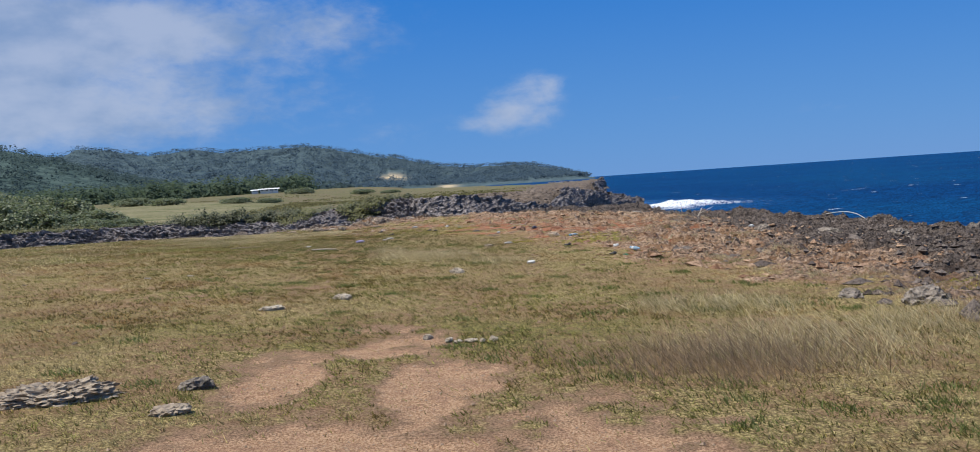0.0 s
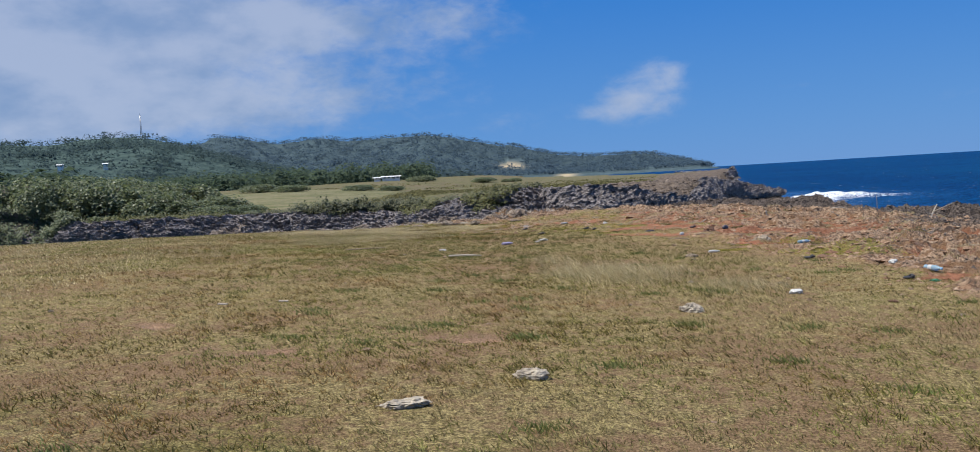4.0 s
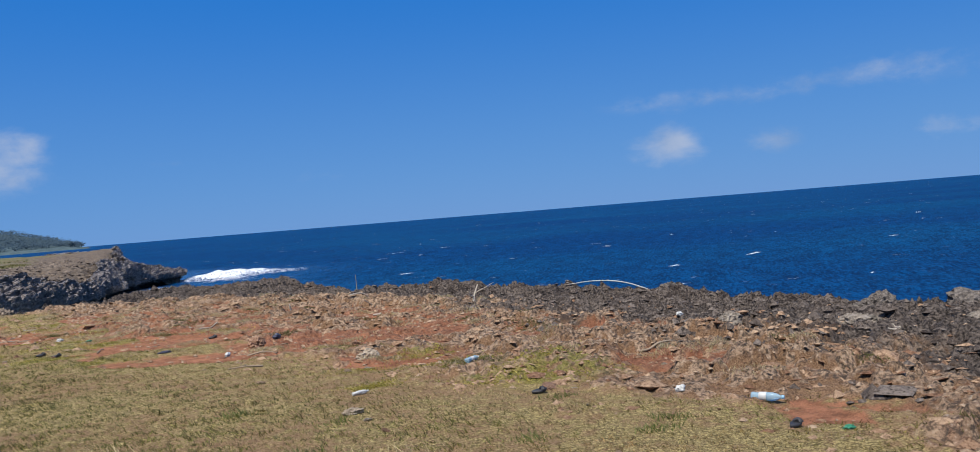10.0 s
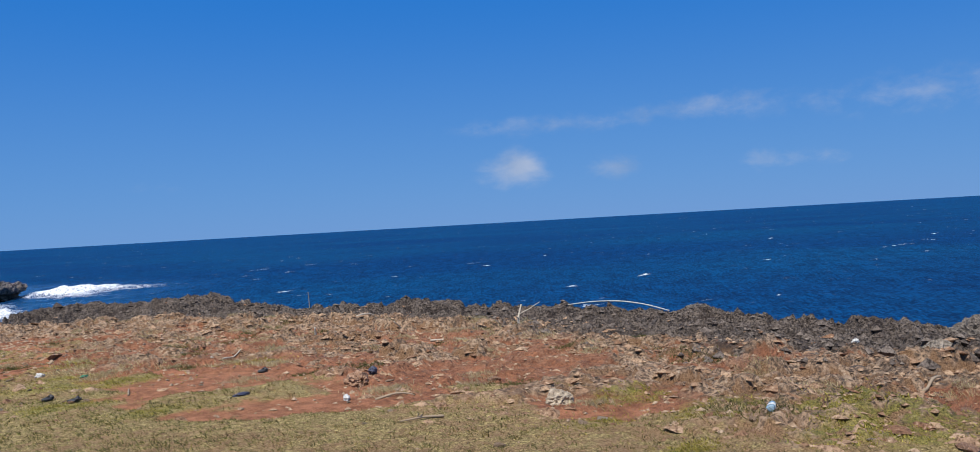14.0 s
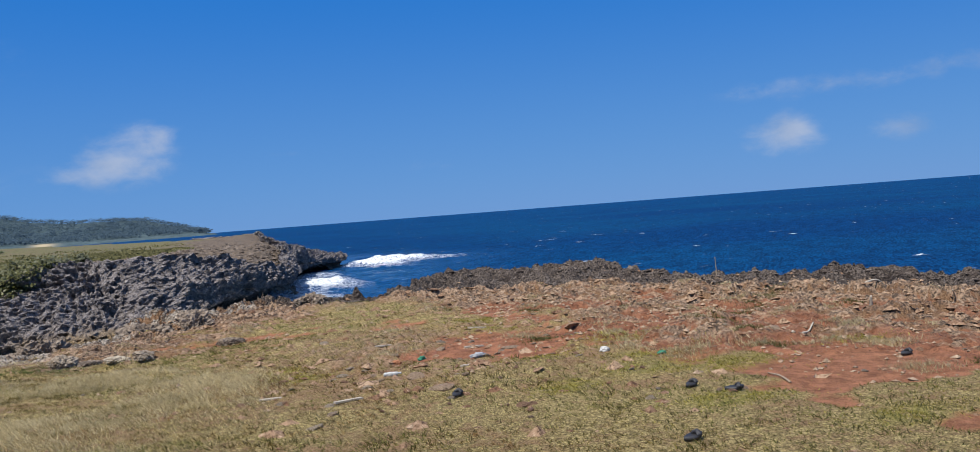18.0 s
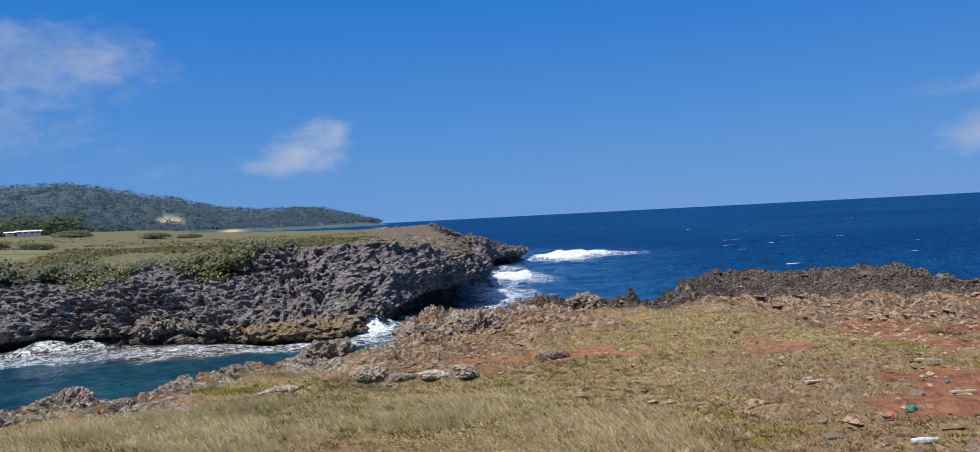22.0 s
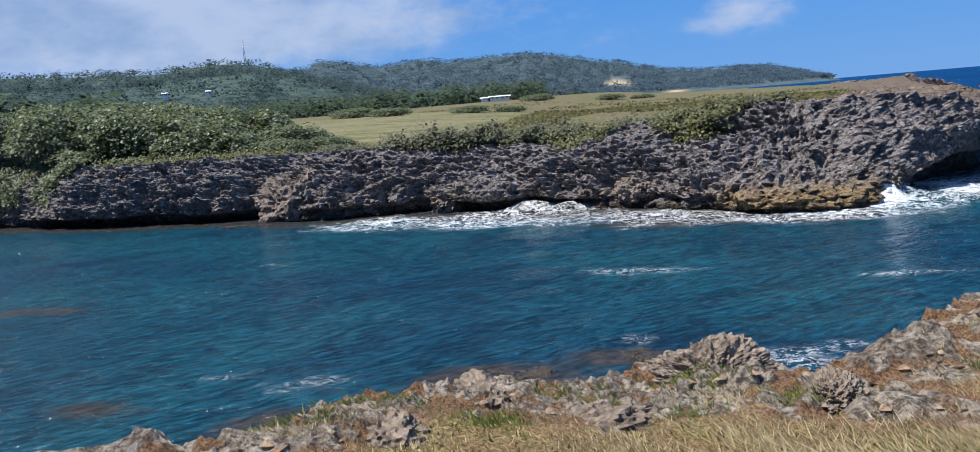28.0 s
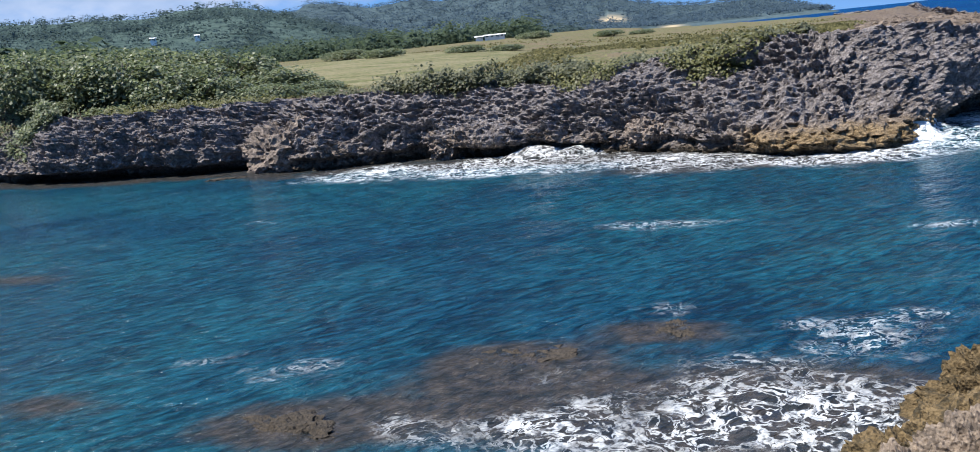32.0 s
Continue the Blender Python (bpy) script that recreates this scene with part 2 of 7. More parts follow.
def zones(x, y):
    """How much of dark sea rock, pale rubble, red soil, bare path and green there is at a place of the terrace."""
    ds, di = line_distance(x, y, near_sea), line_distance(x, y, near_inlet)
    n1, n2, n3 = fbm(x * 0.45, y * 0.45, 4, 11), fbm(x * 1.3, y * 1.3, 4, 23), fbm(x * 0.2, y * 0.2, 3, 31)
    inland = x + 3.5 * step(22, 33, y) - 0.42 * np.clip(18 - y, 0, 30)
    dark = step(9.6, 4.2, ds - 1.2 * step(26, 14, y) + 4.5 * (n1 - 0.5) + 3.0 * (n2 - 0.5))
    rim = step(1.15, 0.25, di + 1.8 * (n1 - 0.5) + 1.4 * (n2 - 0.5))
    pale = step(0.6, 4.8, inland + 5.0 * (n1 - 0.5) + 4.0 * (n2 - 0.5)) * step(52, 46, y)
    pale = np.maximum(pale, 0.75 * step(3.6, 0.9, di + 4.0 * (n2 - 0.45)) * step(-9.5, -6.0, x))
    pale = np.maximum(pale, 0.42 * spot(x, y, -2.6, 34.0, 3.4, 3.4) * (0.5 + n2))
    pale = np.maximum(np.maximum(pale, rim), dark)
    red = 1.15 * np.maximum.reduce([spot(x, y, 0.9, 29.6, 2.6, 1.8), spot(x, y, 2.8, 26.6, 2.6, 1.8), 0.9 * spot(x, y, 6.0, 24.5, 2.2, 2.0), spot(x, y, 4.6, 29.5, 2.2, 2.4), spot(x, y, -1.2, 33.2, 2.2, 1.4), spot(x, y, 2.2, 33.0, 3.0, 2.2), 0.8 * spot(x, y, 0.2, 36.0, 3.0, 1.8), 0.9 * spot(x, y, 0.2, 26.6, 1.4, 1.2), 0.8 * spot(x, y, 2.0, 23.6, 1.2, 1.0),
                             spot(x, y, 4.2, 20.6, 1.2, 0.8), spot(x, y, 3.1, 17.6, 0.8, 0.8), spot(x, y, 6.6, 17.2, 1.6, 1.4), 0.62 * spot(x, y, 0.6, 36.4, 4.0, 1.6), 0.5 * spot(x, y, -4.6, 37.6, 2.4, 1.4), 0.4 * spot(x, y, -7.2, 37.6, 1.2, 0.5)])
    red = step(0.24, 0.72, red * (0.35 + 1.1 * n2) + 0.8 * (n2 - 0.5)) * (1 - dark)
    path = np.maximum.reduce([1.25 * spot(x, y, -0.75, 4.8, 1.7, 1.4), 1.0 * spot(x, y, -1.85, 6.5, 0.65, 1.5), 0.6 * spot(x, y, -2.1, 8.0, 0.5, 0.8), 1.0 * spot(x, y, -0.55, 6.5, 0.6, 1.6), 0.8 * spot(x, y, -0.95, 8.2, 0.6, 1.0), 0.75 * spot(x, y, -1.3, 9.25, 0.65, 0.4), 0.65 * spot(x, y, 0.25, 5.6, 0.5, 0.7),
                              0.62 * spot(x, y, -4.65, 12.8, 0.6, 0.4), 0.5 * spot(x, y, -6.9, 14.0, 0.8, 0.6), 0.35 * spot(x, y, -2.6, 13.4, 0.5, 0.4), 0.35 * spot(x, y, -6.5, 19, 0.6, 0.4)])
    path = path - 0.5 * spot(x, y, -1.2, 6.9, 0.35, 0.8)
    n4 = fbm(x * 5.0, y * 5.0, 3, 37)
    path = step(0.16, 0.80, path * (0.5 + 0.75 * n2) + 0.5 * (n2 - 0.5) + 0.6 * (n4 - 0.5))
    green = step(0.45, 0.75, 0.6 * n1 + 0.5 * n3 - 0.1)
    return dark, rim, pale, red, path, green, n1, n2, ds


def rubble(x, y):
    """Broken limestone: blocks of two sizes with soil between them. Gives height, where stone shows, and a tone for each block."""
    wx, wy = x + 0.22 * (fbm(x * 3.1, y * 3.1, 3, 63) - 0.5), y + 0.22 * (fbm(x * 3.1 + 7, y * 3.1, 3, 65) - 0.5)
    a1, a2, aw = cells(wx * 1.9, wy * 2.3, 201)
    b1, b2, bw = cells(wx * 5.2, wy * 5.8, 211)
    ea, eb = step(0.03, 0.22, a2 - a1) * step(0.42, 0.52, aw), step(0.04, 0.25, b2 - b1) * step(0.35, 0.45, bw)
    h = 0.19 * ea * (0.2 + 0.8 * (aw * 7.3 % 1)) + 0.075 * eb * (0.3 + 0.7 * (bw * 5.7 % 1))
    stone = np.maximum(0.85 * ea * (0.35 + 0.65 * step(0.05, 0.2, b2 - b1)), eb)
    return h, stone, np.where(eb > ea, bw, 0.6 * aw + 0.4 * bw)


def terrace_height(x, y, z=None, rub=None):
    dark, rim, pale, red, path, green, n1, n2, ds = z if z is not None else zones(x, y)
    lump, stone, tone = rub if rub is not None else rubble(x, y)
    h = base_height(x, y)
    rough = ridged(x * 0.9, y * 0.9, 4, 41, 0.6)
    mid = ridged(x * 2.0 + 3, y * 2.0, 4, 43, 0.6)
    sharp = ridged(x * 4.6, y * 4.6, 3, 47, 0.65)
    fine = ridged(x * 10.5, y * 10.5, 2, 55, 0.6)
    low = fbm(x * 0.5, y * 0.5, 3, 57) - 0.5
    h = h + dark * (0.7 * low + 0.36 * (rough - 0.52) + 0.26 * (mid - 0.52) + 0.16 * (sharp - 0.5) + 0.8 * (lump - 0.08) + 0.05 * (fine - 0.5))
    far = step(-8.6, -5.4, x)
    h = h + rim * (1 - dark) * (0.30 * far - 0.07) + rim * (1 - dark) * (0.45 + 0.65 * far) * (0.5 * low + 0.2 * (mid - 0.6) + 0.18 * (sharp - 0.5) + 0.8 * (lump - 0.06) + 0.09 * (fine - 0.5))
    h = h + (pale - np.maximum(dark, rim)).clip(0, 1) * (1 - 0.55 * red) * (0.10 * (mid - 0.5) + 0.12 * (sharp - 0.5) + 1.0 * (lump - 0.04) + 0.05 * (fine - 0.5))
    h = h - 0.05 * red * (1 - dark) - 0.04 * path
    # the sea rock falls away towards its edge, less so beyond the corner of the inlet
    h = h - step(8.5, 3.5, ds) * (0.12 + 0.34 * step(20, 25, y) * step(47.5, 43, y)) - 0.3 * spot(x, y, 1.9, 46.8, 1.6, 1.4)
    h = h + 0.13 * spot(x, y, -8.3, 38.6, 2.3, 1.3) - 0.07 * step(-9.2, -10.2, x) * step(35.0, 36.2, y)
    h = h + 0.02 * (fbm(x * 4, y * 4, 3, 61) - 0.5)
    return h


# ---------------------------------------------------------------- materials
def material(name):
    m = bpy.data.materials.new(name)
    m.use_nodes = True
    n = Nodes(m.node_tree)
    n.bsdf = n.add("ShaderNodeBsdfPrincipled")
    n.add("ShaderNodeOutputMaterial", ins={0: n.bsdf.outputs[0]})
    n.pos = n.add("ShaderNodeNewGeometry").outputs["Position"]
    return m, n


def bump(n, height, strength, distance, normal=None):
    b = n.add("ShaderNodeBump", ins={"Height": height, "Strength": strength, "Distance": distance})
    if normal is not None:
        n.put(b, "Normal", normal)
    return b.outputs[0]


def ground_material():
    m, n = material("terrace_ground")
    p = n.pos
    fine, mid, big = n.noise(60, 6, 0.72, p), n.noise(5.5, 6, 0.68, p), n.noise(0.6, 3, 0.5, p)
    grain = n.ramp(fine, 0.38, 0.62)
    dry = n.mix(grain, (0.105, 0.08, 0.033), (0.37, 0.305, 0.145))
    lush = n.mix(grain, (0.085, 0.078, 0.024), (0.25, 0.22, 0.08))
    turf = n.mix(n.ramp(n.math("ADD", n.attr("green"), n.math("MULTIPLY_ADD", mid, 1.2, -0.6)), 0.3, 0.9), dry, lush)
    tuft = n.noise(24, 4, 0.75, p)
    turf = n.mix(n.ramp(tuft, 0.40, 0.60), n.mix(1.0, turf, (0.58, 0.54, 0.50), "MULTIPLY"), n.mix(1.0, turf, (1.4, 1.36, 1.28), "MULTIPLY"))
    brown = n.mix(grain, (0.105, 0.056, 0.03), (0.31, 0.19, 0.11))
    turf = n.mix(n.math("MULTIPLY", n.ramp(n.math("ADD", mid, n.math("MULTIPLY", big, 0.7)), 0.74, 0.98), 0.75), turf, brown)
    wob = n.math("ADD", n.math("MULTIPLY_ADD", mid, 0.9, -0.45), n.math("MULTIPLY_ADD", fine, 0.6, -0.3))
    soil = n.mix(grain, (0.25, 0.135, 0.068), (0.58, 0.385, 0.235))
    soil = n.mix(n.ramp(n.voronoi(26, vec=p), 0.14, 0.04), soil, (0.46, 0.37, 0.28))
    red = n.mix(n.ramp(n.math("ADD", n.math("MULTIPLY", mid, 0.6), n.math("MULTIPLY", fine, 0.4)), 0.36, 0.62), (0.13, 0.049, 0.027), (0.35, 0.152, 0.084))
    # rubble: blocks of stone, each with its own tone, soil between them
    tone, pit = n.attr("tone"), n.noise(17, 6, 0.75, p)
    block = n.mix(n.ramp(tone, 0.15, 0.85), (0.175, 0.094, 0.056), (0.40, 0.272, 0.178))
    block = n.mix(n.ramp(pit, 0.56, 0.40), block, (0.075, 0.055, 0.042))
    block = n.mix(n.ramp(pit, 0.54, 0.68), block, (0.44, 0.355, 0.265))
    dark = n.mix(n.ramp(tone, 0.1, 0.9), (0.05, 0.038, 0.033), (0.15, 0.122, 0.104))
    dark = n.mix(n.ramp(pit, 0.56, 0.40), dark, (0.02, 0.016, 0.014))
    dark = n.mix(n.ramp(pit, 0.55, 0.70), dark, (0.20, 0.168, 0.142))
    bone = n.mix(n.ramp(tone, 0.1, 0.9), (0.20, 0.16, 0.125), (0.42, 0.365, 0.30))
    bone = n.mix(n.ramp(pit, 0.56, 0.40), bone, (0.09, 0.07, 0.055))
    bone = n.mix(n.ramp(pit, 0.55, 0.70), bone, (0.56, 0.50, 0.42))
    soil = n.mix(n.math("MULTIPLY", n.ramp(mid, 0.45, 0.62), 0.6), soil, n.mix(grain, (0.17, 0.09, 0.055), (0.36, 0.21, 0.13)))
    soil = n.mix(n.ramp(n.math("ADD", n.attr("path"), wob), 0.4, 0.9), n.mix(grain, (0.13, 0.078, 0.045), (0.32, 0.205, 0.125)), soil)
    c = n.mix(n.ramp(n.math("ADD", n.attr("path"), wob), 0.1, 0.5), turf, soil)
    c = n.mix(n.ramp(n.math("ADD", n.attr("pale"), wob), 0.15, 0.6), c, brown)
    c = n.mix(n.math("MULTIPLY", n.ramp(n.math("ADD", n.attr("red"), wob), 0.25, 0.75), 0.92), c, red)
    rock = n.mix(n.ramp(n.attr("bone"), 0.3, 0.7), block, bone)
    show = n.math("MULTIPLY", n.ramp(n.math("ADD", n.attr("pale"), n.math("MULTIPLY", n.attr("red"), -0.75)), 0.12, 0.6), n.ramp(n.math("ADD", n.attr("stone"), n.math("MULTIPLY", wob, 1.2)), 0.4, 0.7))
    show = n.math("MAXIMUM", show, n.math("MULTIPLY", n.ramp(n.attr("bone"), 0.45, 0.9), n.ramp(n.math("ADD", n.attr("stone"), wob), 0.12, 0.5)))
    c = n.mix(show, c, rock)
    c = n.mix(n.ramp(n.math("ADD", n.attr("dark"), wob), 0.25, 0.75), c, dark)
    weed = n.math("MULTIPLY", n.attr("weed"), n.ramp(mid, 0.42, 0.56))
    c = n.mix(weed, c, n.mix(grain, (0.075, 0.075, 0.016), (0.29, 0.26, 0.065)))
    n.put(n.bsdf, "Base Color", c)
    n.put(n.bsdf, "Roughness", 0.95)
    n.put(n.bsdf, "Specular IOR Level", 0.15)
    pits = n.voronoi(19, "SMOOTH_F1", p)
    rocky = n.ramp(n.attr("pale"), 0.2, 0.7)
    fine = n.math("ADD", fine, n.math("MULTIPLY", n.math("MULTIPLY", n.noise(24, 5, 0.7, p), n.attr("path")), 1.5))
    h = n.math("ADD", n.math("MULTIPLY", fine, 0.4), n.math("MULTIPLY", n.math("MULTIPLY", n.math("ADD", pits, pit), rocky), 1.0))
    n.put(n.bsdf, "Normal", bump(n, h, 1.0, 0.06))
    return m


def cliff_material():
    """Sharp grey coastal limestone, tan where it is washed, with brown weed near the water."""
    m, n = material("coastal_limestone")
    p = n.pos
    zz = n.add("ShaderNodeSeparateXYZ", ins={0: p}).outputs[2]
    a, b = n.noise(5.0, 8, 0.78, p), n.noise(0.7, 4, 0.6, p)
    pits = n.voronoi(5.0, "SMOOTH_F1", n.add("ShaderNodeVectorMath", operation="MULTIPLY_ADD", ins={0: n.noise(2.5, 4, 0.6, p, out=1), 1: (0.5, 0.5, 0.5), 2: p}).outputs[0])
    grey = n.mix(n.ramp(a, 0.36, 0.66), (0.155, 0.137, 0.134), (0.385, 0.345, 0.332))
    # pit shading put into the colour, following the hollows of the bump below
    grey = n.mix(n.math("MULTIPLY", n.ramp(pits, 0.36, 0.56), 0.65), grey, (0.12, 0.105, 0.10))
    grey = n.mix(n.math("MULTIPLY", n.ramp(n.noise(1.1, 6, 0.7, p), 0.57, 0.70), 0.5), grey, (0.36, 0.32, 0.29))
    tan = n.mix(n.ramp(a, 0.35, 0.66), (0.06, 0.042, 0.032), (0.31, 0.235, 0.17))
    c = n.mix(n.math("MULTIPLY", n.ramp(n.math("ADD", b, n.math("MULTIPLY", zz, -0.13)), 0.28, 0.52), n.attr("tan")), grey, tan)
    algae = n.mix(n.ramp(a, 0.38, 0.62), (0.10, 0.068, 0.032), (0.42, 0.30, 0.17))
    c = n.mix(n.math("MULTIPLY", n.attr("weed"), n.ramp(n.math("MULTIPLY_ADD", b, 1.2, zz), 2.0, 1.3)), c, algae)
    wet = n.ramp(n.math("MULTIPLY_ADD", a, 0.5, zz), 0.75, 0.35)
    c = n.mix(wet, c, (0.05, 0.04, 0.028))
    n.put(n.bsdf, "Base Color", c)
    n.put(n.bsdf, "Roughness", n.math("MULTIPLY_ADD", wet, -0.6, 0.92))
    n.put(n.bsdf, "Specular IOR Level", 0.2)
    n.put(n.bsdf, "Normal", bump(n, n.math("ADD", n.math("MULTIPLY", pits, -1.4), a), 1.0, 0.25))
    return m


def water_material():
    m, n = material("sea_water")
    p = n.pos
    depth = n.attr("shallow")
    big = n.noise(0.012, 3, 0.5, p)
    blue = n.mix(n.ramp(big, 0.35, 0.65), (0.0005, 0.030, 0.112), (0.0009, 0.042, 0.128))
    c = n.mix(n.ramp(depth, 0.0, 0.55), blue, n.mix(n.ramp(n.noise(0.09, 3, 0.5, p), 0.35, 0.65), (0.004, 0.036, 0.066), (0.006, 0.054, 0.08)))
    # wind ripples whose crests run across the inlet, over a longer swell
    turned = n.add("ShaderNodeMapping", ins={0: p, "Rotation": (0, 0, radians(-45))}).outputs[0]
    s2 = n.add("ShaderNodeMapping", ins={0: turned, "Scale": (0.55, 1.5, 1.0)}).outputs[0]
    s3 = n.add("ShaderNodeMapping", ins={0: turned, "Scale": (0.25, 0.6, 1.0)}).outputs[0]
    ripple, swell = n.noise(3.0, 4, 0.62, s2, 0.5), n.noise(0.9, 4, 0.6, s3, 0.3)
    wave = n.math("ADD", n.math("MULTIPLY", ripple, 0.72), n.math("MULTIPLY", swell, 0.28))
    # ripple shading put into the colour: troughs darker, crests lighter
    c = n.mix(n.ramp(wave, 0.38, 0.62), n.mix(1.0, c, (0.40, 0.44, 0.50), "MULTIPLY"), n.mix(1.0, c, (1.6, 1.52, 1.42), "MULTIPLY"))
    mott = n.noise(0.35, 5, 0.6, p)
    c = n.mix(n.ramp(n.math("ADD", n.attr("reef"), n.math("MULTIPLY_ADD", mott, 0.9, -0.45)), 0.3, 0.75), c, n.mix(n.ramp(n.noise(2.5, 5, 0.7, p), 0.35, 0.65), (0.018, 0.022, 0.024), (0.058, 0.051, 0.046)))
    # lace of foam
    warp = n.add("ShaderNodeVectorMath", operation="MULTIPLY_ADD", ins={0: n.noise(0.8, 4, 0.6, p, out=1), 1: (1.6, 1.6, 0), 2: p}).outputs[0]
    def thread(scale, width, seed):
        moved = n.add("ShaderNodeMapping", ins={0: warp, "Location": (seed, seed, 0)}).outputs[0]
        return n.ramp(n.math("ABSOLUTE", n.math("SUBTRACT", n.noise(scale, 3, 0.6, moved, 0.6), 0.5)), width, 0.2 * width)

    lace = n.math("MAXIMUM", n.math("MULTIPLY", thread(1.0, 0.036, 0), 0.9), n.math("MULTIPLY", thread(2.8, 0.05, 40), 0.8))
    cover = n.math("ADD", n.attr("foam"), n.math("MULTIPLY_ADD", n.noise(0.55, 5, 0.6, warp), 1.0, -0.62))
    foam = n.math("MULTIPLY", n.ramp(cover, 0.0, 0.4), n.math("ADD", n.math("MULTIPLY", lace, 0.9), n.ramp(cover, 0.55, 1.1)), clamp=True)
    # whitecaps out at sea
    st = n.add("ShaderNodeMapping", ins={0: p, "Scale": (0.16, 0.42, 1.0), "Rotation": (0, 0, 0.35)}).outputs[0]
    caps = n.ramp(n.noise(1.0, 6, 0.62, st), 0.668, 0.72)
    caps = n.math("MULTIPLY", caps, n.attr("open"))
    foam = n.math("MULTIPLY", foam, n.ramp(n.noise(3.4, 5, 0.7, p), 0.32, 0.56))
    foam = n.math("MAXIMUM", foam, n.math("MULTIPLY", caps, 0.9))
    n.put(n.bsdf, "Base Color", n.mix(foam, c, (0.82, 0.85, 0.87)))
    n.put(n.bsdf, "Roughness", n.math("MULTIPLY_ADD", foam, 0.7, 0.16))
    n.put(n.bsdf, "IOR", 1.33)
    n.put(n.bsdf, "Specular IOR Level", n.math("MULTIPLY_ADD", n.attr("open"), -0.31, 0.36))
    rip = n.math("ADD", ripple, n.math("MULTIPLY", swell, 1.8))
    nrm = bump(n, rip, 1.0, 0.3)
    n.put(n.bsdf, "Normal", nrm)
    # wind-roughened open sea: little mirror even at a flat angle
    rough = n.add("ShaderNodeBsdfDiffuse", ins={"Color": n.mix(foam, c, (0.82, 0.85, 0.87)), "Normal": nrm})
    glint = n.add("ShaderNodeBsdfGlossy", ins={"Roughness": 0.3, "Normal": nrm})
    sea = n.add("ShaderNodeMixShader", ins={0: 0.05, 1: rough.outputs[0], 2: glint.outputs[0]})
    both = n.add("ShaderNodeMixShader", ins={0: n.attr("open"), 1: n.bsdf.outputs[0], 2: sea.outputs[0]})
    n.put([q for q in m.node_tree.nodes if q.type == "OUTPUT_MATERIAL"][0], 0, both.outputs[0])
    return m


def land_material():
    """The low headland: turf and bare brown rock by turns, a yellow field behind."""
    m, n = material("headland_turf")
    p = n.pos
    a, b = n.noise(2.2, 7, 0.75, p), n.noise(0.14, 4, 0.55, p)
    grass = n.mix(n.ramp(a, 0.36, 0.64), (0.06, 0.062, 0.028), (0.165, 0.155, 0.075))
    grass = n.mix(n.ramp(n.noise(0.25, 5, 0.65, p), 0.45, 0.62), grass, n.mix(a, (0.08, 0.062, 0.038), (0.20, 0.155, 0.10)))
    rock = n.mix(n.ramp(a, 0.38, 0.64), (0.036, 0.029, 0.024), (0.19, 0.152, 0.122))
    rock = n.mix(n.ramp(n.noise(0.7, 5, 0.7, p), 0.42, 0.62), rock, n.mix(a, (0.085, 0.062, 0.045), (0.19, 0.145, 0.105)))
    field = n.mix(n.ramp(a, 0.3, 0.7), (0.11, 0.102, 0.054), (0.24, 0.215, 0.128))
    bands = n.add("ShaderNodeMapping", ins={0: p, "Scale": (0.10, 0.34, 1.0)}).outputs[0]
    field = n.mix(n.ramp(n.noise(1.0, 6, 0.68, bands), 0.44, 0.60), field, n.mix(n.ramp(a, 0.36, 0.64), (0.06, 0.068, 0.028), (0.155, 0.155, 0.07)))
    c = n.mix(n.ramp(n.math("ADD", n.attr("rock"), n.math("MULTIPLY_ADD", b, 0.7, -0.35)), 0.3, 0.7), grass, rock)
    c = n.mix(n.ramp(n.math("ADD", n.attr("field"), n.math("MULTIPLY_ADD", b, 0.5, -0.25)), 0.35, 0.6), c, field)
    n.put(n.bsdf, "Base Color", c)
    n.put(n.bsdf, "Roughness", 0.95)
    n.put(n.bsdf, "Specular IOR Level", 0.1)
    n.put(n.bsdf, "Normal", bump(n, a, 0.7, 0.2))
    return m


def hill_material(name, lo, hi):
    m, n = material(name)
    p = n.pos
    a, b = n.noise(0.05, 6, 0.65, p), n.voronoi(0.09, "F1", p)
    c = n.mix(n.ramp(n.math("ADD", a, n.math("MULTIPLY", b, 0.25)), 0.35, 0.85), lo, hi)
    c = n.mix(n.attr("bare"), c, (0.42, 0.34, 0.22))
    n.put(n.bsdf, "Base Color", c)
    n.put(n.bsdf, "Roughness", 1.0)
    n.put(n.bsdf, "Specular IOR Level", 0.0)
    n.put(n.bsdf, "Normal", bump(n, b, 1.0, 2.5))
    return m


GROUND, CLIFF, WATER, LAND = ground_material(), cliff_material(), water_material(), land_material()
# bluish haze of the distance is put into both hill colours
HILL_NEAR = hill_material("hazed_wooded_hill", (0.042, 0.066, 0.062), (0.068, 0.098, 0.09))
HILL_FAR = hill_material("hazed_distant_hill", (0.048, 0.072, 0.082), (0.074, 0.106, 0.118))


# ---------------------------------------------------------------- sea
def spread(lo, hi, fine, far, grow=1.09):
    mid = np.arange(lo, hi + fine / 2, fine)
    out, s = [], fine
    while not out or out[-1] < far:
        s *= grow
        out.append((out[-1] if out else 0) + s)
    out = np.array(out) * (far / out[-1])
    return np.concatenate([lo - out[::-1], mid, hi + out])


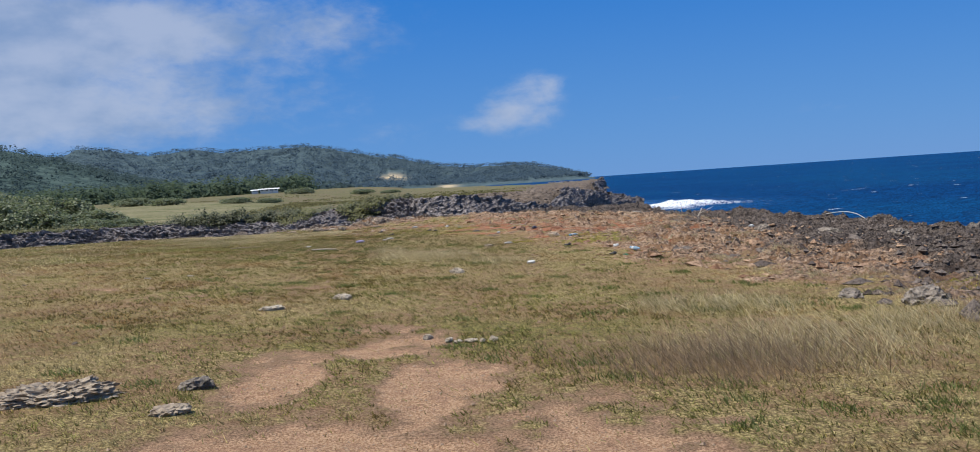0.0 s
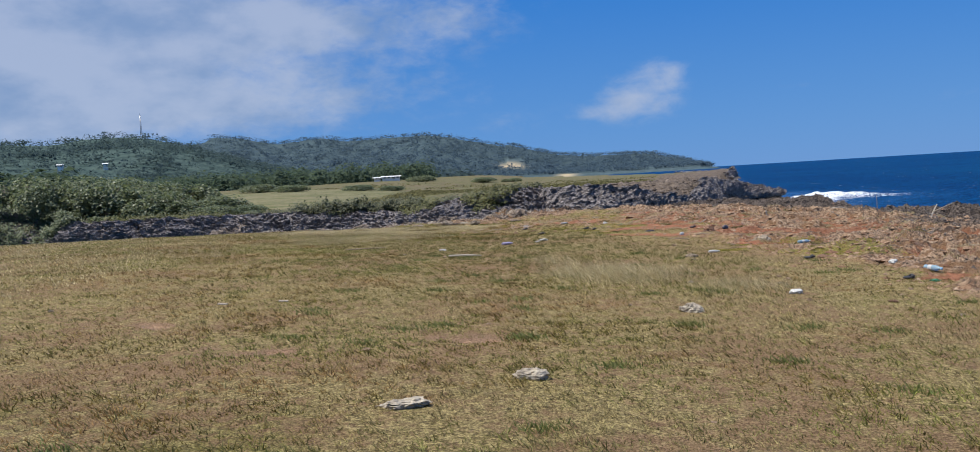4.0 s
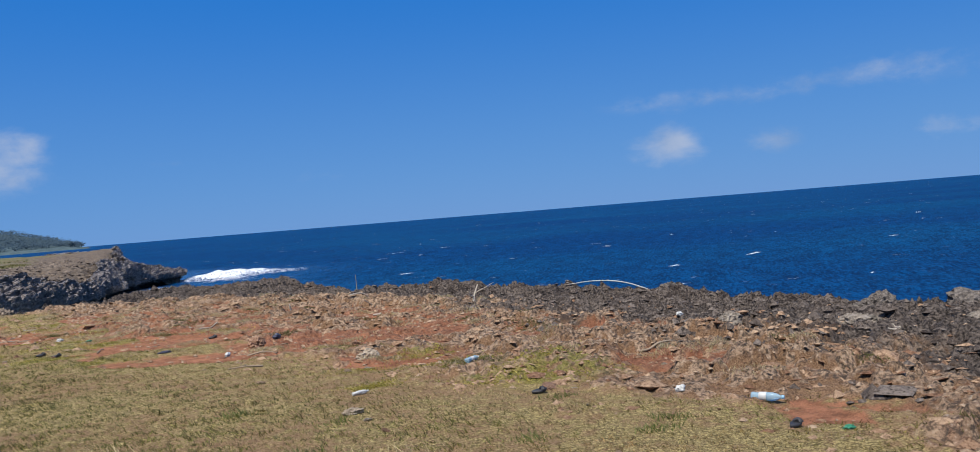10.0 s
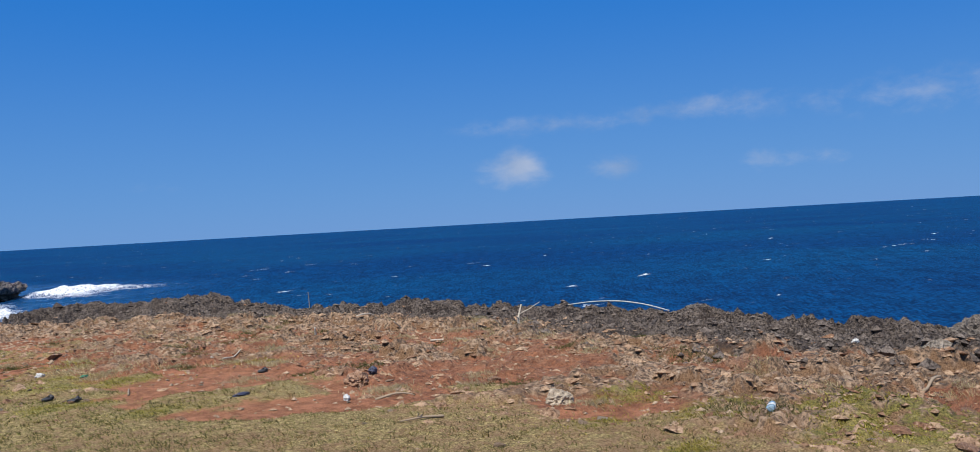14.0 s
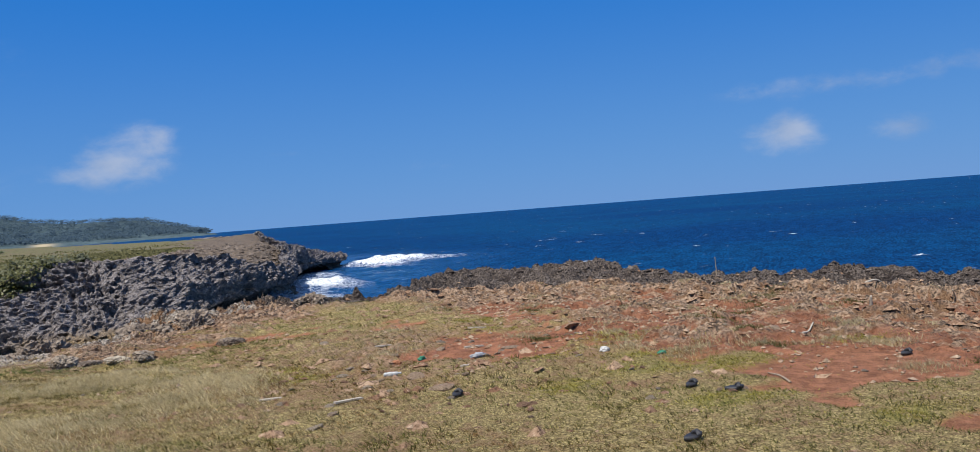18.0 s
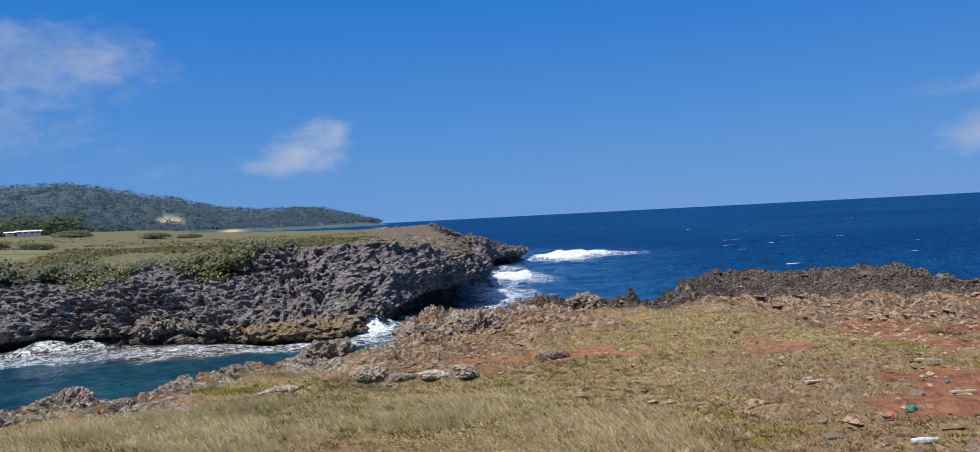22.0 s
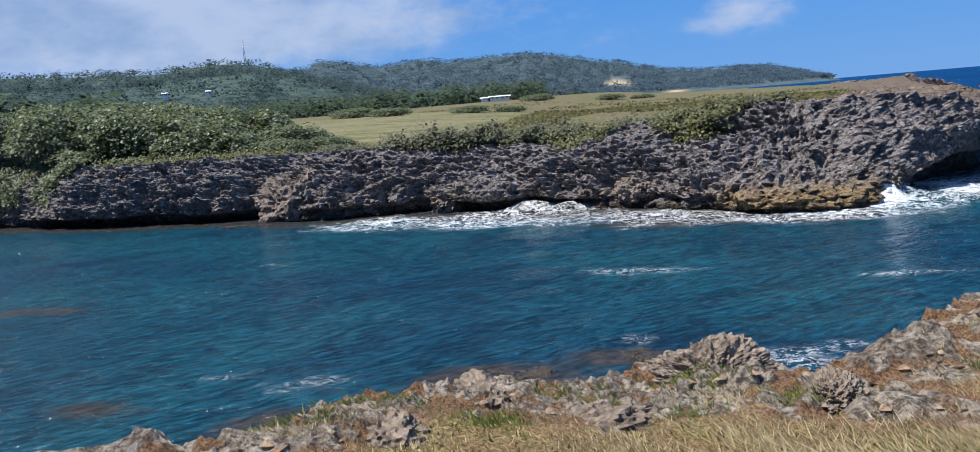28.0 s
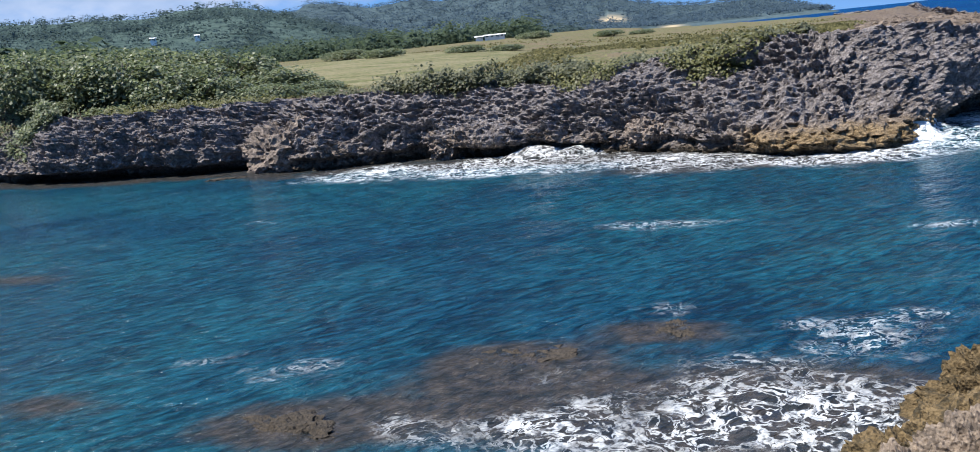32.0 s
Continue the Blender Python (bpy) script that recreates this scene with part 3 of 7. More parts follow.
def build_sea():
    xs, ys = spread(-56, 38, 0.55, 4900, 1.11), spread(38, 142, 0.55, 4850, 1.11)
    x, y = np.meshgrid(xs, ys)
    r = np.hypot(x, y - 40)
    calm = step(0, 24, x)
    z = (0.09 + 0.15 * calm) * (ridged(x * 0.42 + y * 0.2, y * 0.8 - x * 0.25, 3, 71) - 0.5) + (0.05 + 0.26 * calm) * (fbm(x * 0.16 - y * 0.05, y * 0.3 + x * 0.08, 3, 73) - 0.5)
    z = z + 0.5 * step(20, 90, x) * (fbm(x * 0.03, y * 0.05, 3, 77) - 0.5)
    z = z * step(3000, 300, r)
    fw = line_distance(x, y, far_line[(far_line[:, 0] > -60) & (far_line[:, 1] < 160)])
    ni = line_distance(x, y, near_inlet)
    # surf along the far cliff, round its nose, on the reef below the near rim
    n = fbm(x * 0.22, y * 0.3, 3, 79)
    surf = (0.18 + 0.6 * step(0.40, 0.64, fbm(x * 0.16 + 3, y * 0.2, 3, 81))) * step(6.5, 0.6, fw + 4.5 * (n - 0.5)) * step(-33, -27, x) * step(6, 2, x) * step(100, 90, y)
    surf = np.maximum(surf, 0.55 * step(4.0, 0.5, fw + 3.0 * (n - 0.5)) * step(2, 5, x) * step(120, 105, y))
    surf = surf + 0.55 * spot(x, y, 1.5, 79.5, 3.0, 3.2) + 0.6 * spot(x, y, -20, 77.2, 3.0, 1.4) + 0.36 * spot(x, y, -21.5, 73.0, 4.5, 2.0) + 0.34 * spot(x, y, -13.5, 72.2, 4.5, 2.2) + 0.42 * spot(x, y, -7, 70.4, 4.5, 1.4) + 0.8 * spot(x, y, -4.4, 73.6, 3.0, 1.4) + 0.36 * spot(x, y, -28.5, 75.0, 3.0, 1.4) + 0.7 * spot(x, y, 0.5, 76.0, 2.2, 2.4) + 0.55 * spot(x, y, 7.5, 87.5, 2.0, 4.0) + 0.5 * spot(x, y, 9.5, 92, 2.0, 6) + 0.35 * spot(x, y, 14, 110, 3, 10)
    surf = surf + 1.3 * spot(x, y, 28, 135.5, 4, 4.5) + 1.0 * spot(x, y, 34, 136.0, 6, 3.0) + 0.9 * spot(x, y, 14, 106, 2.2, 6) + 0.8 * spot(x, y, 16.5, 123, 2.5, 6) + 0.35 * spot(x, y, -27, 74.2, 6, 1.8)
    near = 0.42 * spot(x, y, -11.4, 48.0, 2.4, 1.7) + 0.40 * spot(x, y, -12.9, 46.2, 2.6, 1.0) + 0.34 * spot(x, y, -9.8, 46.8, 1.5, 1.3) + 0.34 * spot(x, y, -9.4, 50.6, 1.5, 1.3) + 0.3 * spot(x, y, -16.0, 46.6, 2.4, 0.6) + 0.33 * spot(x, y, -20.0, 49.2, 2.2, 0.9) + 0.3 * spot(x, y, -13.2, 52.3, 1.3, 0.4)
    surf = np.maximum(surf, 0.8 * near + 0.32 * spot(x, y, -7.4, 51.8, 1.0, 0.5) + 0.36 * spot(x, y, -6.0, 58.7, 0.7, 0.5))
    surf = surf + 0.38 * spot(x, y, -13.6, 60.4, 1.8, 0.7) + 0.33 * spot(x, y, -28.4, 64.0, 0.8, 0.4) + 0.3 * spot(x, y, -4.8, 59, 1.0, 0.6)
    reef = 1.0 * spot(x, y, -15.6, 49.4, 1.7, 1.3) + 0.9 * spot(x, y, -12.8, 51.0, 1.5, 0.7) + 0.9 * spot(x, y, -14.0, 47.2, 4.2, 1.6) + 1.0 * spot(x, y, -18.6, 46.6, 1.8, 1.0) + 0.9 * spot(x, y, -10.2, 47.4, 2.8, 2.2) + 0.8 * spot(x, y, -33.4, 56.6, 2.6, 1.0) + 0.75 * spot(x, y, -24.2, 47.3, 1.8, 0.7)
    reef = reef + 0.7 * step(4.5, 1.5, fw) * step(-2, -8, x) + 0.75 * spot(x, y, -11, 71, 9, 2.0) + 0.6 * spot(x, y, -22, 75.5, 6, 1.6)
    z = z + 0.42 * np.clip(surf - 0.35, 0, 0.7) * (fbm(x * 0.9, y * 0.9, 3, 83) - 0.2) * step(55, 65, y) + 0.10 * np.clip(reef, 0, 1) * (fbm(x * 1.6, y * 1.6, 3, 85) - 0.55)
    z = z + 0.9 * spot(x, y, 28.5, 136, 4.5, 2.6) * (0.3 + 0.9 * fbm(x * 0.6, y * 0.6, 3, 89)) + 0.8 * spot(x, y, 34.5, 136.3, 4.5, 1.6) * (0.3 + 0.7 * fbm(x * 0.7, y * 0.7, 3, 86)) + 0.7 * spot(x, y, 14.5, 106, 2.0, 5) * fbm(x * 0.8, y * 0.8, 3, 84) + 1.5 * spot(x, y, -3.8, 74.4, 2.4, 1.1) * fbm(x * 1.2, y * 1.2, 3, 80) + 0.8 * spot(x, y, -19.5, 77.0, 3.0, 0.9) * fbm(x * 1.1, y * 1.1, 3, 82)
    shallow = np.clip(step(16, -14, x) * step(110, 90, y) * step(30, 40, y), 0, 1)
    openness = step(6, 30, np.minimum(fw, ni)) * step(8, 26, x + 0.4 * (y - 60))
    me = mesh_from("sea", np.stack([x, y, z], -1).reshape(-1, 3), grid_faces(*x.shape), WATER, foam=surf, reef=reef, shallow=shallow, open=openness)
    tagged(new("water", me), "deep blue choppy tropical sea with white foam", "water", kind="structure")


build_sea()


# ---------------------------------------------------------------- the terrace of the walk
def terrace_patch(name, xs, ys, hole=None):
    x, y = np.meshgrid(xs, ys)
    d = np.where(inside(x, y, near_poly), 1.0, -1.0) * line_distance(x, y, near_rim)
    z = zones(x, y)
    rub = rubble(x, y)
    h = terrace_height(x, y, z, rub)
    weed = weeds(x, y)
    keep = (d > 1.7)
    if hole:
        keep &= ~((x > hole[0]) & (x < hole[1]) & (y > hole[2]) & (y < hole[3]))
    v, f, *at = compact(np.stack([x, y, h], -1).reshape(-1, 3), grid_faces(*x.shape, keep.ravel()), *[q.ravel() for q in (z[0], z[2], z[3], z[4], z[5], weed, z[1] * (1 - z[0]), rub[1], rub[2])])
    return mesh_from(name, v, f, GROUND, dark=at[0], pale=at[1], red=at[2], path=at[3], green=at[4], weed=at[5], bone=at[6], stone=at[7], tone=at[8])


WEEDS = ((2.6, 20.9, 1.3), (2.8, 21.7, 0.8), (2.2, 22.6, 0.9), (2.3, 23.8, 0.7), (1.9, 21.2, 0.7), (0.7, 21.9, 0.4), (1.1, 23.2, 0.5), (-1.5, 27.3, 0.7), (-2.0, 28.6, 0.7), (-2.9, 30.0, 0.5), (-1.6, 30.2, 1.0), (-1.0, 29.9, 0.8),
         (-1.3, 31.0, 0.7), (-2.2, 31.8, 0.6), (-0.8, 32.4, 0.9), (1.2, 30.2, 0.6), (-5.1, 33.4, 0.8), (-4.9, 32.8, 0.6), (-1.5, 35.4, 0.6), (-1.7, 34.4, 0.6), (6.3, 11.2, 0.9), (-7.1, 35.8, 0.6), (-9.1, 37.0, 0.35), (-5.8, 40.0, 0.7))


def weeds(x, y):
    """Yellow-green creeping weed between the stones."""
    n = fbm(x * 0.7, y * 0.7, 3, 87)
    k = np.maximum.reduce([spot(x, y, cx, cy, r, 0.6 * r) for cx, cy, r in WEEDS])
    return 0.8 * step(0.4, 0.95, k * (0.55 + n))


def build_terrace():
    a = (-14.0, 14.6, 3.9, 50.0)
    ob = new("ground", terrace_patch("ground", np.arange(a[0], a[1] + 0.01, 0.072), np.arange(a[2], a[3] + 0.01, 0.072)))
    tagged(ob, "dry clipped turf and jagged coastal limestone terrace", "ground", kind="structure")
    e = 0.06
    rest = terrace_patch("ground_rest", spread(-40, 16, 0.28, 80, 1.3), spread(-6, 47, 0.28, 130, 1.3), (a[0] + e, a[1] - e, a[2] + e, a[3] - e))
    tagged(new("ground_beyond", rest), "dry turf and bare soil on the coastal terrace", "ground", kind="structure")


def inward(line, stepsize, smooth=1.2):
    """Points along a line, how far along they are, and the way inland from each."""
    p, s = resample(line, stepsize)
    t = np.gradient(p, axis=0)
    for _ in range(int(smooth / stepsize)):
        t[1:-1] = (t[:-2] + t[1:-1] * 2 + t[2:]) / 4
    t /= np.linalg.norm(t, axis=1)[:, None]
    return p, s, np.stack([-t[:, 1], t[:, 0]], 1)


def build_near_rim():
    line = near_rim[(near_rim[:, 1] > -60) & (near_rim[:, 0] > -80)]
    p, s, inw = inward(line, 0.02)
    close = (p[:, 0] > -13.6) & (p[:, 0] < -5.5)
    mid = (p[:, 1] > 4) & (p[:, 0] > -26)
    pick = close | (mid & (np.arange(len(p)) % 4 == 0)) | (np.arange(len(p)) % 20 == 0)
    p, s, inw = p[pick], s[pick], inw[pick]
    p = p + inw * (0.35 * (fbm(s * 0.8, s * 0, 3, 91) - 0.5) + 0.30 * (fbm(s * 2.9, s * 0, 3, 93) - 0.5))[:, None]
    rows, attrs = [], []
    up = np.linspace(1.9, 0.0, 52)
    down = np.linspace(0, 1, 30)[1:]
    for d in up:
        q = p + inw * d
        z = zones(q[:, 0], q[:, 1])
        rub = rubble(q[:, 0], q[:, 1])
        h = terrace_height(q[:, 0], q[:, 1], z, rub)
        wq = q + 0.06 * np.column_stack([fbm(q[:, 0] * 9, q[:, 1] * 9, 2, 71), fbm(q[:, 0] * 9 + 5, q[:, 1] * 9, 2, 73)])
        h = h - z[1] * (0.3 + 0.7 * step(-8.6, -5.4, q[:, 0])) * (0.09 * step(0.45, 0.12, cells(wq[:, 0] * 6.5, wq[:, 1] * 6.5, 221)[0]) + 0.05 * step(0.45, 0.1, cells(wq[:, 0] * 15, wq[:, 1] * 15, 231)[0]) - 0.05)
        rows.append(np.column_stack([q, h]))
        attrs.append([z[0], z[2], z[3], z[4], z[5], weeds(q[:, 0], q[:, 1]), z[1] * (1 - z[0]), rub[1], rub[2]])
    top = rows[-1][:, 2]
    for k in down:
        z = top * (1 - k) - 0.6 * k
        under = 0.1 * k - 0.9 * step(0.0, 0.25, k) * 0.35 + 0.9 * step(0.35, 0.8, k)
        q = p + inw * (under)[..., None] if np.ndim(under) else p + inw * under
        r = ridged3(q[:, 0] * 0.8, q[:, 1] * 0.8, z * 0.9, 4, 97) - 0.5
        q = q - inw * (0.8 * r * step(0, 0.15, k))[:, None]
        rows.append(np.column_stack([q, z + 0.12 * (fbm(q[:, 0] * 3, z * 3, 2, 99) - 0.5)]))
        one = np.ones(len(p))
        attrs.append([one * step(2.0, 6.0, p[:, 0]), one, one * 0, one * 0, one * 0, one * 0, one * step(6.0, 2.0, p[:, 0]), one, 0.2 + 0.6 * fbm(q[:, 0] * 2 + z * 2, q[:, 1] * 2, 2, 95)])
    v = np.stack(rows)
    at = np.stack([np.stack(a) for a in attrs], 1)
    me = mesh_from("rim", v.reshape(-1, 3), grid_faces(*v.shape[:2]), GROUND, False, dark=at[0], pale=at[1], red=at[2], path=at[3], green=at[4], weed=at[5], bone=at[6], stone=at[7], tone=at[8])
    tagged(new("ground_rim", me), "jagged grey-brown limestone rim dropping to the sea", "rock rim", kind="structure")


build_terrace()
build_near_rim()


# ---------------------------------------------------------------- the headland across the inlet
def far_plateau(x, y):
    z = 4.35 - 0.006 * np.clip(y - 80, 0, 70) + 0.006 * np.clip(y - 160, 0, 300) * step(30, -10, x) + 0.012 * np.clip(-x - 25, 0, 60) + 0.004 * np.clip(y - 95, 0, 300) * step(0, -60, x)
    z = z - 1.0 * step(-8, -20, x) * step(-58, -48, x) * step(106, 86, y) + 0.9 * step(98, 150, y) * step(-25, -50, x)
    z = z + 0.35 * (fbm(x * 0.08, y * 0.08, 3, 101) - 0.5)
    return z + 0.9 * spot(x, y, 33, 254, 9, 12)


def head_drop(x, y):
    """The outer tip of the headland lies lower."""
    return 2.6 * spot(x, y, 26, 138, 13, 22) + 1.5 * step(-1.0, 6.0, x) * step(104, 90, y)


def build_far_cliff():
    line = far_line[(far_line[:, 0] > -90) & (far_line[:, 1] < 290)]
    p, s = resample(line, 0.15)
    far = p[:, 1] > 150
    keep = ~far | (np.arange(len(p)) % 4 == 0)
    p, s = p[keep], s[keep]
    t = np.gradient(p, axis=0)
    t /= np.linalg.norm(t, axis=1)[:, None]
    for _ in range(260):
        t[1:-1] = (t[:-2] + t[1:-1] * 2 + t[2:]) / 4
    t /= np.linalg.norm(t, axis=1)[:, None]
    inw = np.stack([-t[:, 1], t[:, 0]], 1)
    x, y = p[:, 0], p[:, 1]
    left, nose, tip = step(-34, -41, x), step(-6.0, 1.5, x), step(100, 112, y)
    shelf = spot(x, y, -6.5, 73, 4.5, 6)
    setback = 4.9 * (1 - left) * (1 - nose) + 2.2 * left + 0.9 * nose
    setback = setback * (1 + 0.35 * (fbm(s * 0.15, s * 0, 3, 107) - 0.5))
    notch = (0.9 + 2.0 * nose + 0.2 * left) * (0.6 + 0.8 * fbm(s * 0.25, s * 0, 3, 109)) * (1 - 0.9 * shelf) * (1 - 0.3 * tip)
    notch_top = (0.55 + 0.5 * fbm(s * 0.3, s * 0, 2, 113) + 0.9 * nose) * (1 - 0.5 * tip)
    rows, rock, tans, weed = [], [], [], []
    n_face = 84
    for k in np.linspace(0, 1, n_face):
        q0 = p + inw * (setback + 1.0)[:, None]
        top = far_plateau(q0[:, 0], q0[:, 1]) + 0.15 - head_drop(p[:, 0], p[:, 1])
        z = -0.8 + (top + 0.8) * k
        zn = np.clip(z / notch_top, 0, 1)
        cave = notch * (1 - step(0.55, 1.0, zn))
        hh = np.clip((z - notch_top) / (top - notch_top), 0, 1)
        steep = 0.9 + 0.9 * left + 1.2 * nose
        off = cave + setback * hh ** (1.0 + steep * (1 - 0.55 * hh)) * step(0, 0.08, hh)
        off = off + 0.8 * shelf * step(0.9, 0.3, z) * -1.0 + 1.2 * shelf * step(0.6, 1.1, z)
        q = p + inw * off[:, None]
        d3 = ridged3(q[:, 0] * 0.55, q[:, 1] * 0.55, z * 0.55, 5, 117, 0.72) - 0.5
        d4 = vnoise3(q[:, 0] * 0.22, q[:, 1] * 0.22, z * 0.3, 119) - 0.5
        d5 = ridged3(q[:, 0] * 2.1, q[:, 1] * 2.1, z * 2.0, 3, 121, 0.75) - 0.5
        cleft = step(0.80, 0.97, ridged(s * 0.11 + 0.12 * z, z * 0.1, 2, 123)) * step(0.2, 1.5, z) * step(top, top - 1.2, z)
        push = (2.1 * d3 + 3.0 * d4 * step(0, 1.2, z)) * (1 - 0.5 * nose) + 0.85 * d5 - 1.7 * cleft
        q = q - inw * push[:, None]
        zz = z + (0.8 * d3 + 0.35 * d5) * step(0.3, 1.5, z)
        rows.append(np.column_stack([q, zz]))
        tans.append((0.75 - 0.6 * nose * step(0.6, 1.6, z)) * (0.4 + 0.6 * step(-38.5, -36, x)))
        weed.append(step(0.25, 0.6, shelf))
    v = np.stack(rows)
    surface.append(v[n_face // 3:].reshape(-1, 3))
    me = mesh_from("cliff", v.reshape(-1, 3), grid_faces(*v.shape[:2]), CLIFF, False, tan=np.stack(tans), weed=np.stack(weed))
    tagged(new("ground_cliff", me), "rugged undercut grey limestone sea cliff across the inlet", "cliff", kind="structure")
    return rows[-1]


surface, tops = [], []
crest = build_far_cliff()


def build_headland():
    poly = np.vstack([crest[:, :2], [(-20, 330), (-90, 420), (-700, 900), (-900, 300), (-400, 60), (-90, 86)]])
    line = crest[:, :2][::6]
    xs, ys = spread(-60, 42, 0.45, 800, 1.16), spread(74, 150, 0.45, 700, 1.12)
    x, y = np.meshgrid(xs, ys)
    d = np.where(inside(x, y, poly[::3] if len(poly) > 3000 else poly), 1.0, -1.0) * line_distance(x, y, line)
    h = far_plateau(x, y) - head_drop(x, y)
    n = fbm(x * 0.12, y * 0.12, 4, 127)
    rock = 0.9 * step(12, 2, d + 9 * (n - 0.5)) + 0.9 * step(-14, 8, x - 0.10 * (y - 90) + 14 * (n - 0.5)) * step(300, 200, y)
    rock = np.clip(rock, 0, 1)
    h = h + rock * (0.7 * (ridged(x * 0.5, y * 0.5, 4, 131, 0.7) - 0.5) + 0.5 * (fbm(x * 0.2, y * 0.2, 2, 133) - 0.5))
    h = h - 0.5 * (2.0 - d).clip(0, 3) ** 1.3
    field = (spot(x, y, -43, 112, 11, 16) + 0.7 * spot(x, y, -33, 103, 7, 9) + 0.55 * spot(x, y, -42, 140, 14, 26) + 0.8 * spot(x, y, -66, 150, 18, 26)) * step(90, 97, y) * step(-20, -32, x + 6 * (n - 0.5))
    v, f, a, b = compact(np.stack([x, y, h], -1).reshape(-1, 3), grid_faces(*x.shape, (d > -0.2).ravel()), rock.ravel(), field.ravel())
    surface.append(v)
    tops.append((v[a > 0.55], v[(a < 0.5) & (b < 0.4)]))
    me = mesh_from("headland", v, f, LAND, rock=a, field=b)
    tagged(new("ground_headland", me), "low flat headland of turf, field and bare rock", "headland", kind="structure")


build_headland()

# ---------------------------------------------------------------- hills
EYE = (-6.0, 20.0)
HILL_A = [(-110, 4.2), (-70, 4.6), (-55, 4.4), (-44, 4.25), (-39, 4.08), (-34.8, 3.97), (-32.9, 4.2), (-31, 4.3), (-29, 4.15), (-26.7, 3.45), (-24.2, 2.6), (-21.9, 1.85), (-18, 1.0), (-14, 0.5), (-9, 0.2)]
HILL_B = [(-30, 3.5), (-26, 3.6), (-25.3, 3.95), (-23.5, 3.75), (-21.3, 3.3), (-18.5, 3.58), (-16.8, 3.28), (-14.5, 3.36), (-12, 3.42), (-10.3, 3.2), (-8, 2.68), (-5.8, 2.15), (-3, 1.42), (-0.5, 1.18), (1.5, 1.22), (3.3, 1.08), (5.2, 0.55), (6.6, 0.12), (8.3, -0.1)]


def hill(profile, r0, r1, r2, amp, k, shore=None, canopy=6.5, naz=420, nr=90):
    a = np.linspace(profile[0][0], profile[-1][0], naz)
    e = np.interp(a, [q[0] for q in profile], [q[1] for q in profile])
    top = r1 * np.tan(np.radians(e)) + 5.8
    t = np.linspace(0, 1, nr)
    A, T = np.meshgrid(a, t)
    r = r0 + (r2 - r0) * T
    x, y = EYE[0] + r * np.sin(np.radians(A)), EYE[1] + r * np.cos(np.radians(A))
    ridge = (r1 - r0) / (r2 - r0)
    shape = np.where(T < ridge, np.clip(T / ridge, 0, 1) ** 1.5, 1 - 0.6 * step(ridge, 1.0, T))
    base = 3.5 if shore is None else np.where(A > shore, -3.0, 3.5)
    spurs = (fbm(x * 4.0 / r1, y * 4.0 / r1, 4, k) - 0.5) * np.sin(np.pi * np.clip(T / ridge, 0, 1))
    top = top - canopy
    h = base + (top[None] - base) * np.clip(shape + 0.5 * spurs, 0, 1.0)
    if shore is not None:
        h = np.where(A > shore, h + step(0.0, 0.06, T) * 8 * step(8, 6, A), h)
    h = h + amp * (fbm(x * 40 / r1, y * 40 / r1, 3, k + 7) - 0.5) * step(0, 0.1, T)
    return x, y, h, A, T


def build_hills():
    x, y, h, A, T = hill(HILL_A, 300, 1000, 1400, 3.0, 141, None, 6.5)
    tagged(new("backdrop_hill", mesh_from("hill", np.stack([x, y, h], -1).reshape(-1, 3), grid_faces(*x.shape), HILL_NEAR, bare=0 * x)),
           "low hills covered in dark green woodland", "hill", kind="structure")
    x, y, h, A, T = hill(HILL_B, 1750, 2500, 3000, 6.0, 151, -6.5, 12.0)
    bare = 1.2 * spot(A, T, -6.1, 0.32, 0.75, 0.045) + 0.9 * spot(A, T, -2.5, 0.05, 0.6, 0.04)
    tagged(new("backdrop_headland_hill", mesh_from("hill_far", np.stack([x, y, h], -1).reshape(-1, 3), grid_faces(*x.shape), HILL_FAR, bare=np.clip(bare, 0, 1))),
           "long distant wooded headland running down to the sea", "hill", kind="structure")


build_hills()


